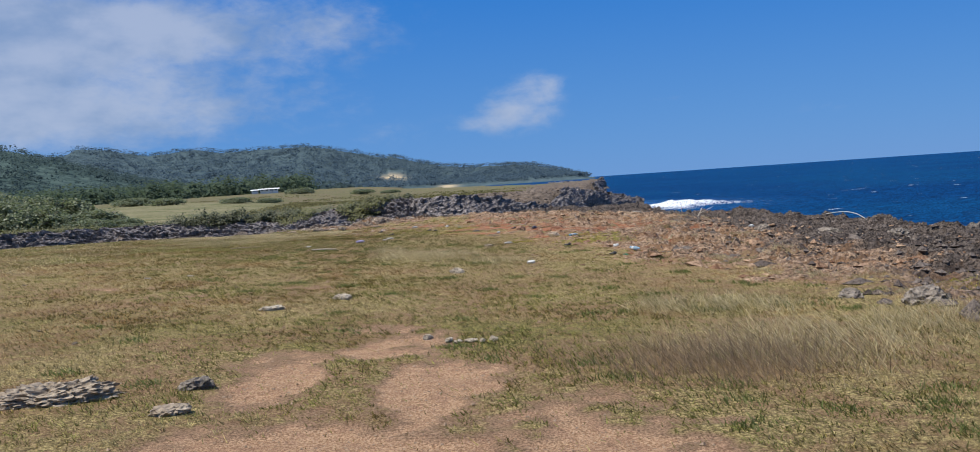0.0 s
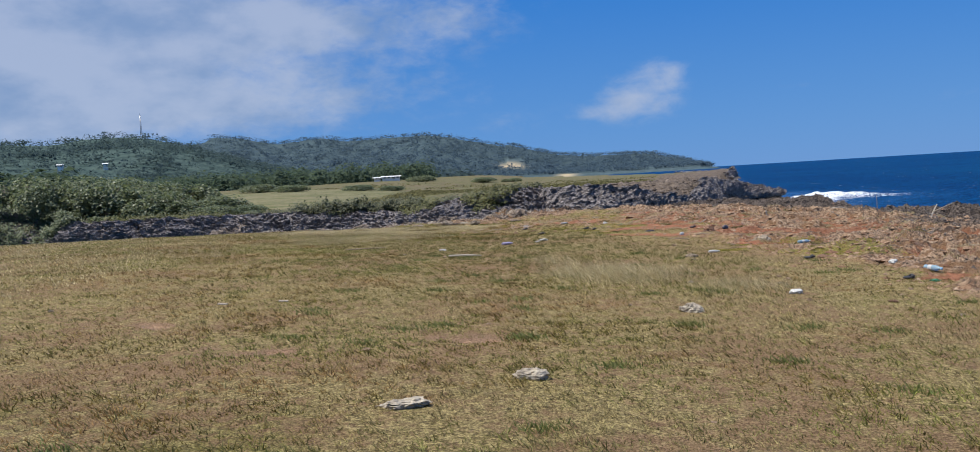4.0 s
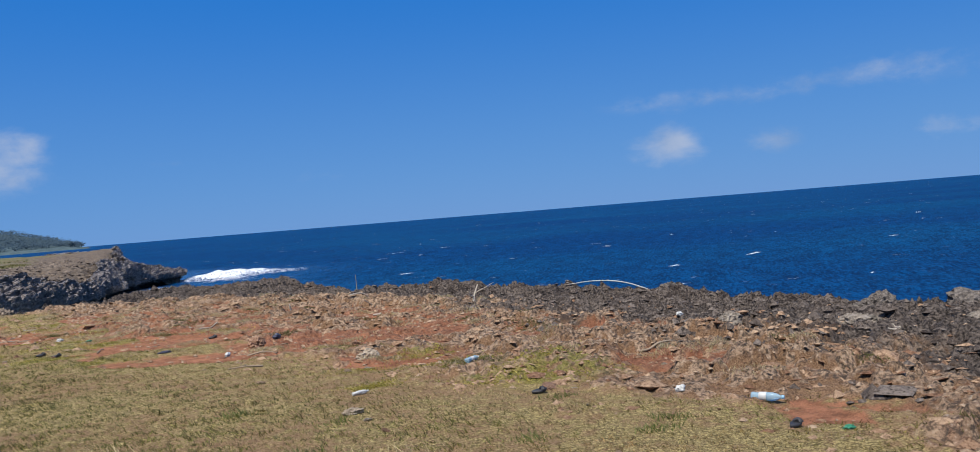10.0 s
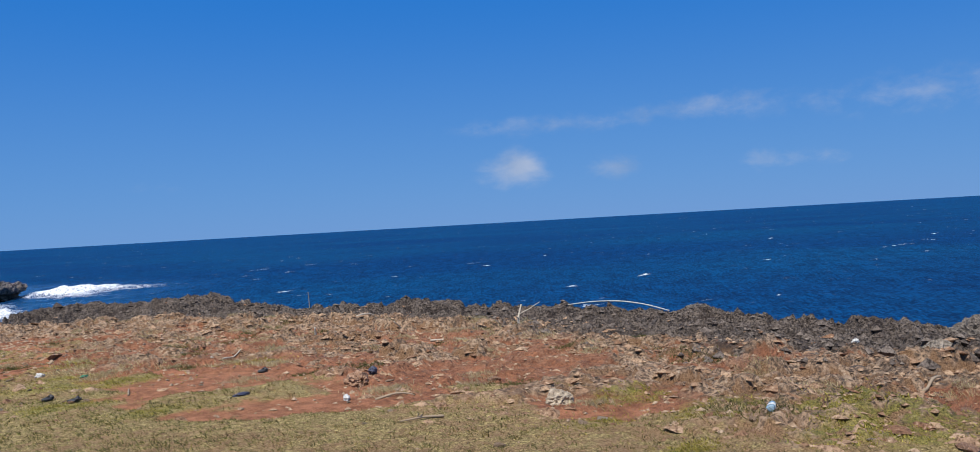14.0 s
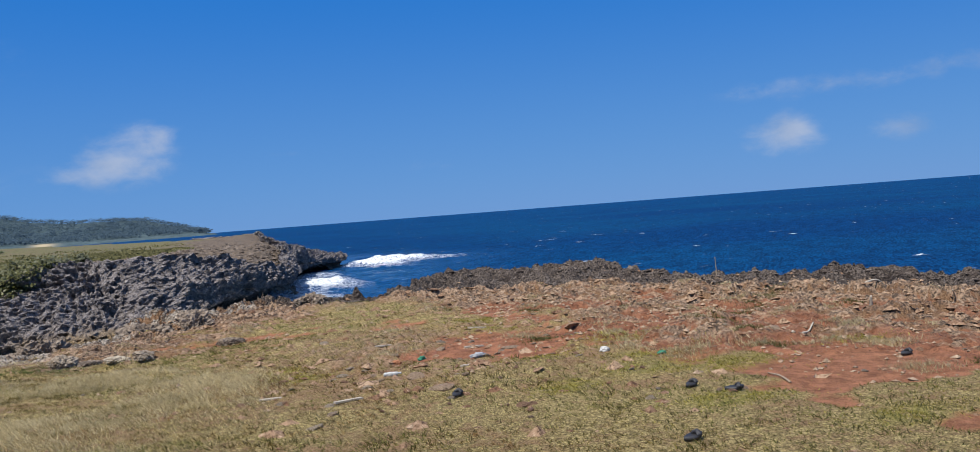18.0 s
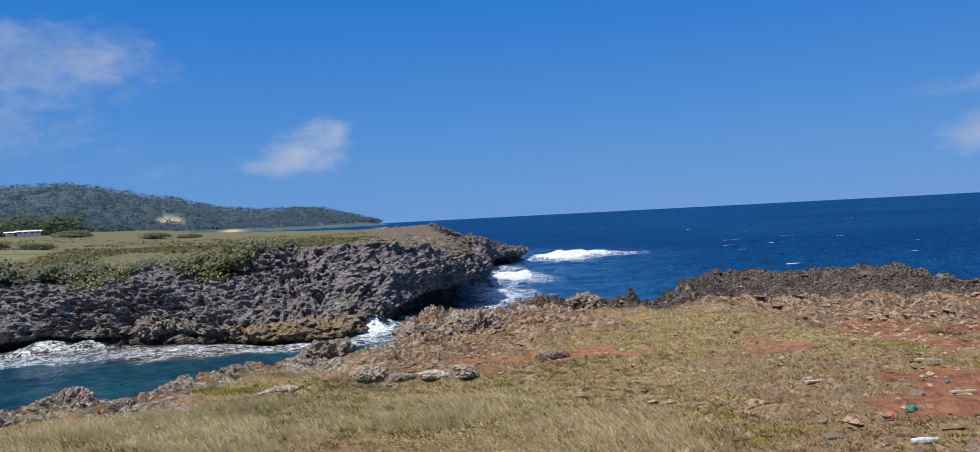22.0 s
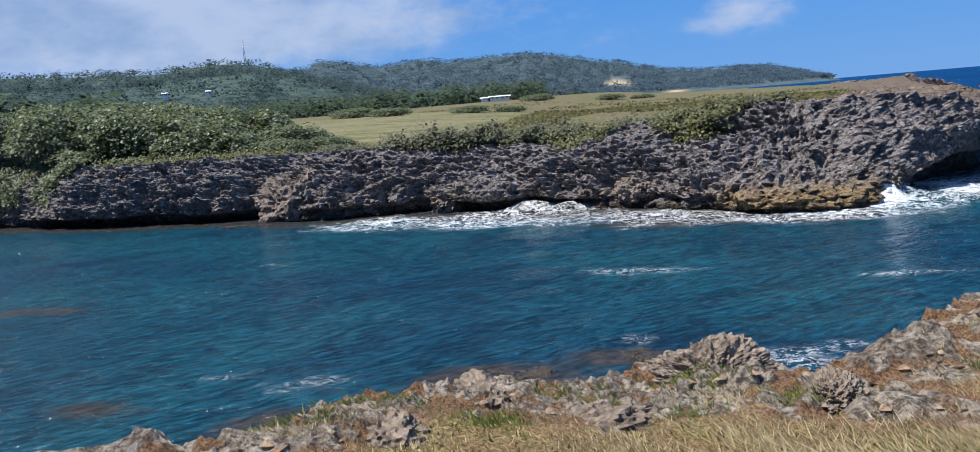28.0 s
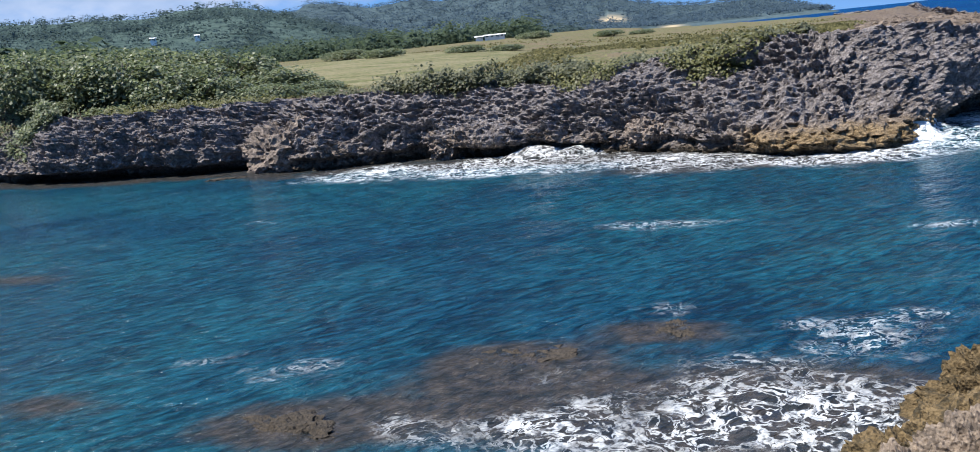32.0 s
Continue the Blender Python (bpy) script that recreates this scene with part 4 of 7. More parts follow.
# ---------------------------------------------------------------- plants
def leaf_material(name, lo, hi, gloss=0.45, rough=0.45, glow=0.35, through_=(0.9, 0.95, 0.3), patchy=False):
    m, n = material(name)
    r = n.add("ShaderNodeNewGeometry").outputs["Random Per Island"]
    c = n.mix(r, lo, hi)
    c = n.mix(n.math("MULTIPLY", n.ramp(n.noise(0.8, 3, 0.5, n.pos), 0.35, 0.7), 0.4), c, tuple(0.75 * q for q in lo))
    if patchy:
        tuft = n.noise(24, 4, 0.75, n.pos)
        c = n.mix(n.ramp(tuft, 0.40, 0.62), n.mix(1.0, c, (0.62, 0.60, 0.52), "MULTIPLY"), n.mix(1.0, c, (1.42, 1.4, 1.3), "MULTIPLY"))
        c = n.mix(n.ramp(n.noise(0.4, 5, 0.65, n.pos), 0.38, 0.54), c, n.mix(1.0, c, (0.60, 0.76, 0.42), "MULTIPLY"))
        moved = n.add("ShaderNodeMapping", ins={0: n.pos, "Location": (31, 17, 0)}).outputs[0]
        c = n.mix(n.ramp(n.noise(0.55, 6, 0.68, moved), 0.45, 0.60), c, n.mix(1.0, c, (0.74, 0.55, 0.46), "MULTIPLY"))
    n.put(n.bsdf, "Base Color", c)
    n.put(n.bsdf, "Roughness", rough)
    n.put(n.bsdf, "Specular IOR Level", gloss)
    thin = n.add("ShaderNodeBsdfTranslucent", ins={"Color": n.mix(0.5, c, through_, "MULTIPLY")})
    both = n.add("ShaderNodeMixShader", ins={0: glow, 1: n.bsdf.outputs[0], 2: thin.outputs[0]})
    out = [q for q in m.node_tree.nodes if q.type == "OUTPUT_MATERIAL"][0]
    n.put(out, 0, both.outputs[0])
    return m


LEAF = leaf_material("sea_grape_leaf", (0.075, 0.10, 0.056), (0.29, 0.315, 0.195), 0.35, 0.45, 0.45, (0.85, 0.95, 0.5))
LEAF_YELLOW = leaf_material("yellowing_leaf", (0.065, 0.072, 0.028), (0.22, 0.215, 0.085), 0.4, 0.5, 0.45)
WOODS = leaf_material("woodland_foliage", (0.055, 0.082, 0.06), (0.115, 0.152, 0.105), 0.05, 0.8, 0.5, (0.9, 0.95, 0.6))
# hill and headland foliage carry the blue haze in their base colour
WOODS_HILL = leaf_material("hazed_hill_foliage", (0.052, 0.08, 0.084), (0.088, 0.124, 0.122), 0.02, 0.9, 0.5, (0.9, 0.95, 0.9))
WOODS_FAR = leaf_material("hazed_distant_foliage", (0.07, 0.108, 0.142), (0.10, 0.145, 0.175), 0.0, 0.95, 0.5, (0.9, 0.95, 1.0))
STRAW = leaf_material("dry_grass", (0.30, 0.24, 0.12), (0.82, 0.70, 0.43), 0.2, 0.7, 0.5, (1.0, 0.92, 0.75))
LEAF_LOW = leaf_material("cliff_shrub_leaf", (0.06, 0.068, 0.038), (0.21, 0.215, 0.13), 0.3, 0.5, 0.45)
TURF = leaf_material("short_turf", (0.085, 0.068, 0.032), (0.58, 0.485, 0.26), 0.2, 0.7, 0.5, (1.0, 0.92, 0.75), True)
GREENS = leaf_material("green_tuft", (0.07, 0.072, 0.026), (0.195, 0.182, 0.068), 0.2, 0.6, 0.5)
WEED = leaf_material("yellow_creeping_weed", (0.22, 0.19, 0.04), (0.56, 0.48, 0.13), 0.2, 0.6, 0.45, (1.0, 0.92, 0.4))
HERB = leaf_material("fresh_green_herb", (0.09, 0.115, 0.03), (0.28, 0.31, 0.09), 0.3, 0.5, 0.45)
ROSETTE = leaf_material("green_weed", (0.075, 0.10, 0.028), (0.23, 0.265, 0.085), 0.3, 0.5, 0.45)
BROWN_STALK = leaf_material("brown_seed_stalk", (0.17, 0.12, 0.072), (0.42, 0.325, 0.22), 0.1, 0.8, 0.45, (1.0, 0.9, 0.75))


def bark_material():
    m, n = material("grey_bark")
    a = n.noise(9, 5, 0.65, n.pos)
    n.put(n.bsdf, "Base Color", n.mix(a, (0.06, 0.045, 0.035), (0.22, 0.18, 0.14)))
    n.put(n.bsdf, "Roughness", 0.9)
    n.put(n.bsdf, "Normal", bump(n, a, 0.6, 0.02))
    return m


BARK = bark_material()
rng = np.random.default_rng(7)


def leaves(centres, normals, size, rnd=rng):
    """Small kite-shaped leaves: four corners each, cupped a little."""
    n = len(centres)
    a = rnd.normal(size=(n, 3))
    t = np.cross(normals, a)
    t /= np.linalg.norm(t, axis=1)[:, None] + 1e-9
    b = np.cross(normals, t)
    s = np.asarray(size).reshape(-1, 1) * np.ones((n, 1))
    v = np.stack([centres - t * s * 0.5, centres + b * s * 0.45 + normals * s * 0.08, centres + t * s * 0.5, centres - b * s * 0.45 + normals * s * 0.08], 1)
    return v.reshape(-1, 3), np.arange(n * 4).reshape(n, 4)


def mound(n, rx, ry, rz, lobes, leaf, seed, up=0.75, fill=0.35):
    """The leaves of a mounded shrub: several lobes, leaves thickest at the outside, with gaps."""
    r = np.random.default_rng(seed)
    cx = np.column_stack([r.uniform(-0.62, 0.62, lobes) * rx, r.uniform(-0.62, 0.62, lobes) * ry])
    hz = rz * (1 - 0.55 * (cx[:, 0] / rx) ** 2 - 0.55 * (cx[:, 1] / ry) ** 2) * r.uniform(0.72, 1.08, lobes)
    rad = r.uniform(0.36, 0.6, lobes)
    k = r.integers(0, lobes, n)
    d = r.normal(size=(n, 3))
    d[:, 2] = np.abs(d[:, 2]) * 1.2 - 0.5
    d /= np.linalg.norm(d, axis=1)[:, None]
    q = 1 - fill * r.random(n) ** 2
    c = np.column_stack([cx[k, 0] + d[:, 0] * rad[k] * rx * q, cx[k, 1] + d[:, 1] * rad[k] * ry * q, hz[k] * (0.5 + 0.52 * d[:, 2] * q)])
    c[:, 2] = np.maximum(c[:, 2], -0.1 * rz + 0.2 * r.random(n) * rz)
    hole = vnoise3(c[:, 0] * 1.1 + seed, c[:, 1] * 1.1, c[:, 2] * 1.1, seed % 97) > 0.24
    c, d = c[hole], d[hole]
    nrm = d * (1 - up) + np.array([0, 0, up]) + r.normal(size=c.shape) * 0.33
    nrm /= np.linalg.norm(nrm, axis=1)[:, None]
    return leaves(c, nrm, leaf * r.uniform(0.7, 1.25, len(c)), rnd=r)


def tube(points, radii, sides=6):
    p, n = np.asarray(points, float), len(points)
    t = np.gradient(p, axis=0)
    t /= np.linalg.norm(t, axis=1)[:, None] + 1e-9
    ref = np.where(np.abs(t[:, 2:3]) > 0.9, np.array([[1.0, 0, 0]]), np.array([[0, 0, 1.0]]))
    a = np.cross(t, ref)
    a /= np.linalg.norm(a, axis=1)[:, None] + 1e-9
    b = np.cross(t, a)
    g = np.linspace(0, 2 * np.pi, sides, endpoint=False)
    v = p[:, None] + np.asarray(radii, float)[:, None, None] * (np.cos(g)[None, :, None] * a[:, None] + np.sin(g)[None, :, None] * b[:, None])
    i = np.arange(n * sides).reshape(n, sides)
    j = np.roll(i, -1, 1)
    f = np.stack([i[:-1], j[:-1], j[1:], i[1:]], -1).reshape(-1, 4)
    v = np.vstack([v.reshape(-1, 3), p[:1], p[-1:]])
    e = len(v) - 2
    caps = [[e, j[0, q], i[0, q], i[0, q]] for q in range(sides)] + [[e + 1, i[-1, q], j[-1, q], j[-1, q]] for q in range(sides)]
    return v, f, np.array([c[:3] for c in caps])


def tubes(name, lines, mat, sides=6):
    """One mesh of several tapered tubes: (points, radii)."""
    vs, fs, o = [], [], 0
    for pts, rad in lines:
        v, f, caps = tube(pts, rad, sides)
        tri = np.vstack([f[:, [0, 1, 2]], f[:, [0, 2, 3]], caps])
        vs.append(v)
        fs.append(tri + o)
        o += len(v)
    return mesh_from(name, np.vstack(vs), np.vstack(fs), mat)


def stems(height, spread_, count, seed, thick=0.07):
    r = np.random.default_rng(seed)
    out = []
    for _ in range(count):
        a, L = r.uniform(0, 6.28), r.uniform(0.5, 1.0) * spread_
        t = np.linspace(0, 1, 6)
        pts = np.column_stack([np.cos(a) * L * t ** 1.3, np.sin(a) * L * t ** 1.3, height * (t ** 0.8) * r.uniform(0.6, 0.85)]) + r.normal(size=(6, 3)) * 0.04 * height * t[:, None]
        pts[0] = (0.1 * np.cos(a), 0.1 * np.sin(a), -0.3)
        out.append((pts, thick * (1 - 0.8 * t)))
    return out


def build_shrubs():
    kinds = []
    for i, (rx, ry, rz, n, lobes, leaf, mat) in enumerate(((3.6, 3.0, 2.8, 7500, 16, 0.235, LEAF), (3.0, 2.6, 2.0, 5500, 14, 0.22, LEAF))):
        v, f = mound(n, rx, ry, rz, lobes, leaf, 31 + i)
        kinds.append((mesh_from("crown", v, f, mat, smooth=False), tubes("stems", stems(rz, 0.7 * rx, 9, 51 + i), BARK), (rx, rz)))
    label = ("dense green sea grape shrub with glossy round leaves", "rounded sea grape shrub growing behind the cliff rim", "low wind-pruned sea grape shrub spilling over the rock", "small yellow-green shrub growing on the cliff face")
    masters = {}

    def plant(kind, x, y, z, s, turn, tall=1.0):
        me, st, _ = kinds[kind]
        m = Matrix.LocRotScale((x, y, z), Euler((0, 0, turn)), (s, s, s * tall))
        if kind not in masters:
            e = tagged(new("shrub"), label[kind], "shrub", "sea grape shrubs on the headland")
            part("crown", me, e)
            part("stems", st, e)
            masters[kind] = e
            e.matrix_basis = m
        else:
            e = copy_thing(masters[kind], pose(x, y, z, 0, 0, math.degrees(turn)))
            e.scale = (s, s, s * tall)
        return e

    r = np.random.default_rng(3)

    def reach(x, kind, s):
        top = np.interp(x, (-64, -58, -51, -47, -43, -40, -37.5), (8.4, 8.3, 7.9, 7.2, 5.9, 5.0, 4.3))
        return float((top - 3.8) / (1.02 * kinds[kind][2][1] * s))

    # the big thicket, falling off towards the field
    for x, y, s, t in ((-62, 88, 1.25, 1.2), (-57, 86.5, 1.1, 1.15), (-60, 94, 1.35, 1.25), (-53, 88, 1.2, 1.1), (-54.5, 94, 1.35, 1.2), (-49, 92.5, 1.3, 1.15), (-50, 99, 1.4, 1.2), (-46.5, 88.5, 1.15, 1.05), (-44, 94.5, 1.25, 1.1), (-66, 98, 1.4, 1.3),
                       (-56, 101, 1.4, 1.3), (-61, 104, 1.4, 1.35), (-70, 92, 1.3, 1.3), (-73, 99, 1.4, 1.4)):
        plant(0, x, y, float(far_plateau(np.array([x]), np.array([y]))[0]) - 0.35, s, r.uniform(0, 6.28), reach(x, 0, s))
    for x, y, s in ((-41.6, 89.6, 0.95), (-40.4, 94.0, 0.9), (-38.6, 91.0, 0.7), (-50.5, 85.6, 0.75), (-55.0, 84.6, 0.7)):
        plant(1, x, y, float(far_plateau(np.array([x]), np.array([y]))[0]) - 0.3, s, r.uniform(0, 6.28), reach(x, 1, s) if x > -45 else 0.75)
    # low shrubs spread over the rim and the upper face of the cliff
    ground = np.vstack(surface)
    for i, (cx, cy, rx, ry, low, tall, n, mat, lab) in enumerate(((-25.8, 84.4, 5.4, 3.0, 2.0, 1.4, 9000, LEAF, "low wind-pruned sea grape spreading along the cliff rim"), (-20.0, 84.4, 4.4, 3.0, 2.1, 1.4, 8500, LEAF, "dense low sea grape covering the top of the cliff"), (-15.4, 83.8, 3.2, 2.2, 2.9, 0.8, 4200, LEAF, "low sea grape spilling over the cliff rim"),
                                                                     (-18.2, 81.0, 2.0, 1.6, 1.7, 0.6, 1900, LEAF_YELLOW, "yellow-green shrub growing in a hollow of the cliff"), (-11.6, 80.2, 2.8, 2.4, 1.6, 0.7, 4200, LEAF_YELLOW, "yellow-green shrub spread over the upper cliff face"), (-8.6, 80.6, 2.2, 1.7, 2.4, 0.5, 2200, LEAF, "olive-green creeping shrub on the grey rock"),
                                                                     (-60.0, 84.8, 4.2, 3.0, 1.2, 1.1, 6500, LEAF, "sea grape hanging down over the cliff"), (-53.6, 83.6, 3.4, 2.6, 0.9, 1.0, 6000, LEAF, "sea grape trailing down the cliff face"), (-47.5, 84.2, 3.2, 1.7, 2.6, 0.6, 3200, LEAF_YELLOW, "bright green creeper along the cliff rim"), (-41.5, 85.0, 3.4, 1.6, 3.0, 0.5, 3000, LEAF_YELLOW, "bright green creeper along the cliff rim"), (-68.0, 86.6, 4.5, 3.0, 1.2, 1.2, 6000, LEAF, "sea grape hanging down over the cliff"),
                                                                     (-34.0, 84.8, 2.6, 1.3, 3.2, 0.45, 1700, LEAF, "low green shrub at the cliff rim"), (-29.8, 83.6, 1.8, 1.2, 2.2, 0.5, 1500, LEAF, "low green shrub at the cliff rim"))):
        q = ((ground[:, 0] - cx) / rx) ** 2 + ((ground[:, 1] - cy) / ry) ** 2
        edge = q + 0.9 * (fbm(ground[:, 0] * 0.7, ground[:, 1] * 0.7 + ground[:, 2] * 0.7, 3, 300 + i) - 0.5)
        near = ground[(edge < 1.0) & (ground[:, 2] > low)]
        rr = np.random.default_rng(400 + i)
        p = near[rr.integers(0, len(near), n)] + rr.normal(size=(n, 3)) * 0.16
        body = 0.25 + 0.75 * vnoise(p[:, 0] * 0.9, p[:, 1] * 0.9 + i, 310) * vnoise(p[:, 0] * 2.1, p[:, 1] * 2.1 + i, 311) * 2.4
        p[:, 2] += tall * body * np.sqrt(rr.random(n)) * 0.55
        p[:, 1] -= 0.35 * tall * rr.random(n)
        p = p[: int(0.6 * n)] if cx > -40 else p
        mat, n = (LEAF_LOW if mat is LEAF and cx > -40 else mat), len(p)
        nrm = np.array([-0.15, -0.45, 0.8]) + rr.normal(size=(n, 3)) * 0.35
        nrm /= np.linalg.norm(nrm, axis=1)[:, None]
        base = np.array([cx, cy, float(np.median(near[:, 2]))])
        v, f = leaves(p - base, nrm, 0.19 * rr.uniform(0.7, 1.25, n), rnd=rr)
        e = tagged(new("shrub"), lab, "shrub", "low shrubs on the cliff")
        part("crown", mesh_from("crown", v, f, mat, smooth=False), e)
        e.location = base
    # scattered clumps out on the field
    for x, y, s in ((-44, 150, 1.0), (-39, 152, 0.9), (-60, 160, 1.3), (-70, 170, 1.5), (-50, 230, 1.5), (-33, 225, 1.2), (-26, 232, 1.0)):
        plant(1, x, y, float(far_plateau(np.array([x]), np.array([y]))[0]) - 0.2, s, r.uniform(0, 6.28), 0.7)


build_shrubs()


def build_scrub():
    """Dry scrub and loose rock over the flat top of the headland."""
    r = np.random.default_rng(81)
    rock, turf = tops[0]
    turf = turf[(turf[:, 1] < 210) & (turf[:, 0] > -60) & (turf[:, 0] < 45)]
    n = 26000
    p = turf[r.integers(0, len(turf), n)] + np.column_stack([r.uniform(-0.3, 0.3, n), r.uniform(-0.3, 0.3, n), r.uniform(0.0, 0.16, n)])
    keep = fbm(p[:, 0] * 0.25, p[:, 1] * 0.12, 3, 320) > 0.45
    p = p[keep]
    nrm = np.array([-0.1, -0.5, 0.7]) + r.normal(size=p.shape) * 0.4
    nrm /= np.linalg.norm(nrm, axis=1)[:, None]
    v, f = leaves(p, nrm, r.uniform(0.12, 0.4, len(p)), rnd=r)
    tagged(new("scrub", mesh_from("scrub", v, f, SCRUB, smooth=False)), "low olive-brown scrub on the flat headland", "scrub", kind="stuff")


SCRUB = leaf_material("olive_scrub", (0.06, 0.062, 0.028), (0.20, 0.18, 0.085), 0.1, 0.8, 0.4)
build_scrub()


def sample_hill(profile, r0, r1, r2, amp, k, shore, canopy, count, seed, az0, az1, t0, t1):
    x, y, h, A, T = hill(profile, r0, r1, r2, amp, k, shore, canopy)
    r = np.random.default_rng(seed)
    j = r.integers(0, 419, count * 3)
    i = r.integers(int(t0 * 89), int(t1 * 89), count * 3)
    ok = (A[i, j] > az0) & (A[i, j] < az1)
    i, j = i[ok][:count], j[ok][:count]
    f = r.random((len(i), 2, 1))
    a = np.stack([x, y, h], -1)
    clear = (spot(A[i, j], T[i, j], -6.1, 0.32, 0.95, 0.06) > 0.35) & (shore is not None)
    i, j, f = i[~clear], j[~clear], f[~clear]
    return a[i, j] + f[:, 0] * (a[np.minimum(i + 1, 89), j] - a[i, j]) + f[:, 1] * (a[i, np.minimum(j + 1, 419)] - a[i, j])


def crowns(places, height, width, tufts, seed, mat, name, label):
    """Many tree crowns as tufts of foliage, uneven in size and outline."""
    r = np.random.default_rng(seed)
    n = len(places)
    hgt = height * r.uniform(0.55, 1.25, n)
    wid = width * r.uniform(0.6, 1.3, n)
    k = np.repeat(np.arange(n), tufts)
    d = r.normal(size=(n * tufts, 3))
    d /= np.linalg.norm(d, axis=1)[:, None]
    lob = r.normal(size=(n, 3, 3)) * 0.42
    q = lob[k, r.integers(0, 3, n * tufts)]
    c = places[k] + np.column_stack([wid[k] * (0.5 * q[:, 0] + 0.34 * d[:, 0]), wid[k] * (0.5 * q[:, 1] + 0.34 * d[:, 1]), hgt[k] * (0.6 + 0.16 * q[:, 2] + 0.3 * d[:, 2])])
    nrm = d * (0.7 if height < 6 or height == 8.5 else 0.28) + np.array([0, 0, 0.8]) + r.normal(size=c.shape) * 0.25
    nrm /= np.linalg.norm(nrm, axis=1)[:, None]
    v, f = leaves(c, nrm, wid[k] * r.uniform(0.10, 0.25, n * tufts), rnd=r)
    me = mesh_from(name, v, f, mat, smooth=False)
    tagged(new(name, me), label, "woodland", kind="stuff")


def build_woods():
    r = np.random.default_rng(12)
    # belt of trees behind the field, at the foot of the hills
    n = 1500
    az = r.uniform(-62, -11.5, n)
    rr = 300 + 150 * r.random(n) - 110 * step(-30, -50, az)
    p = np.column_stack([EYE[0] + rr * np.sin(np.radians(az)), EYE[1] + rr * np.cos(np.radians(az)), 4.3 + 0.012 * (rr - 250)])
    crowns(p, 8.5, 7.0, 38, 13, WOODS, "tree_belt", "belt of dark green trees at the foot of the hills")
    n = 420
    az = r.uniform(-66, -33, n)
    rr = r.uniform(110, 200, n)
    p = np.column_stack([EYE[0] + rr * np.sin(np.radians(az)), EYE[1] + rr * np.cos(np.radians(az)), np.full(n, 4.6)])
    crowns(p, 5.2, 6.0, 90, 14, WOODS, "thicket", "dense green coastal thicket behind the sea grapes")
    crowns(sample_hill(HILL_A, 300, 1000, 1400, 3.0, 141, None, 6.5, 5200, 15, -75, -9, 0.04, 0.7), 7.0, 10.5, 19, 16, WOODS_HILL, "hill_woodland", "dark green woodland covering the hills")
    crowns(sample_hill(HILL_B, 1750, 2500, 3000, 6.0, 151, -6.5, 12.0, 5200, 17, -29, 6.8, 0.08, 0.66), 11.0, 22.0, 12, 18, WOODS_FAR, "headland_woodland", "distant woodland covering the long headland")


build_woods()


# ---------------------------------------------------------------- grass
def blades(name, x, y, height, width, lean, mat, label, seed):
    r = np.random.default_rng(seed)
    n = len(x)
    z = terrace_height(x, y)
    a = r.uniform(0, 2 * np.pi, n)
    h = np.asarray(height) * r.uniform(0.5, 1.3, n)
    dx, dy = np.cos(a) * width * 0.5, np.sin(a) * width * 0.5
    b = r.uniform(0, 2 * np.pi, n)
    lx, ly = np.cos(b) * lean * h * r.random(n) - 0.35 * lean * h, np.sin(b) * lean * h * r.random(n)
    v = np.stack([np.column_stack([x - dx, y - dy, z - 0.01]), np.column_stack([x + dx, y + dy, z - 0.01]), np.column_stack([x + lx, y + ly, z + h])], 1).reshape(-1, 3)
    ob = new(name, mesh_from(name, v, np.arange(n * 3).reshape(n, 3), mat, smooth=False))
    return tagged(ob, label, "grass", kind="stuff")


def turf_density(x, y):
    z = zones(x, y)
    di = line_distance(x, y, near_inlet)
    bare = np.maximum.reduce([step(0.25, 0.6, z[2]), step(0.3, 0.7, z[3]), 0.95 * step(0.08, 0.5, z[4])])
    return (1 - bare) * step(0.4, 1.4, di) * inside(x, y, near_poly), z


def tall_density(x, y):
    n = fbm(x * 0.9, y * 0.9, 3, 163)
    k = np.maximum.reduce([spot(x, y, 2.6, 7.6, 1.5, 1.5), 0.9 * spot(x, y, 4.6, 8.2, 1.4, 1.3), 0.8 * spot(x, y, 2.6, 10.0, 1.4, 0.9), 0.9 * spot(x, y, -1.2, 18.2, 1.5, 1.7), 0.7 * spot(x, y, 0.2, 16.8, 1.2, 1.0), 0.6 * spot(x, y, -2.4, 20.2, 0.9, 0.9), 0.7 * spot(x, y, -7.5, 30.5, 2.2, 3.0), 0.8 * spot(x, y, -9.5, 34.6, 2.4, 1.4), 0.6 * spot(x, y, -11.5, 34.0, 1.5, 2.0), 0.9 * spot(x, y, -8.0, 29.5, 2.6, 4.5), 0.9 * spot(x, y, -10.5, 32.5, 2.6, 2.6), 0.7 * spot(x, y, -6.0, 33.0, 1.6, 2.0), 0.95 * spot(x, y, -9.8, 35.7, 2.6, 1.1), 0.8 * spot(x, y, -7.2, 35.2, 1.8, 1.2)])
    return step(0.32, 0.75, k * (0.45 + 1.1 * n))


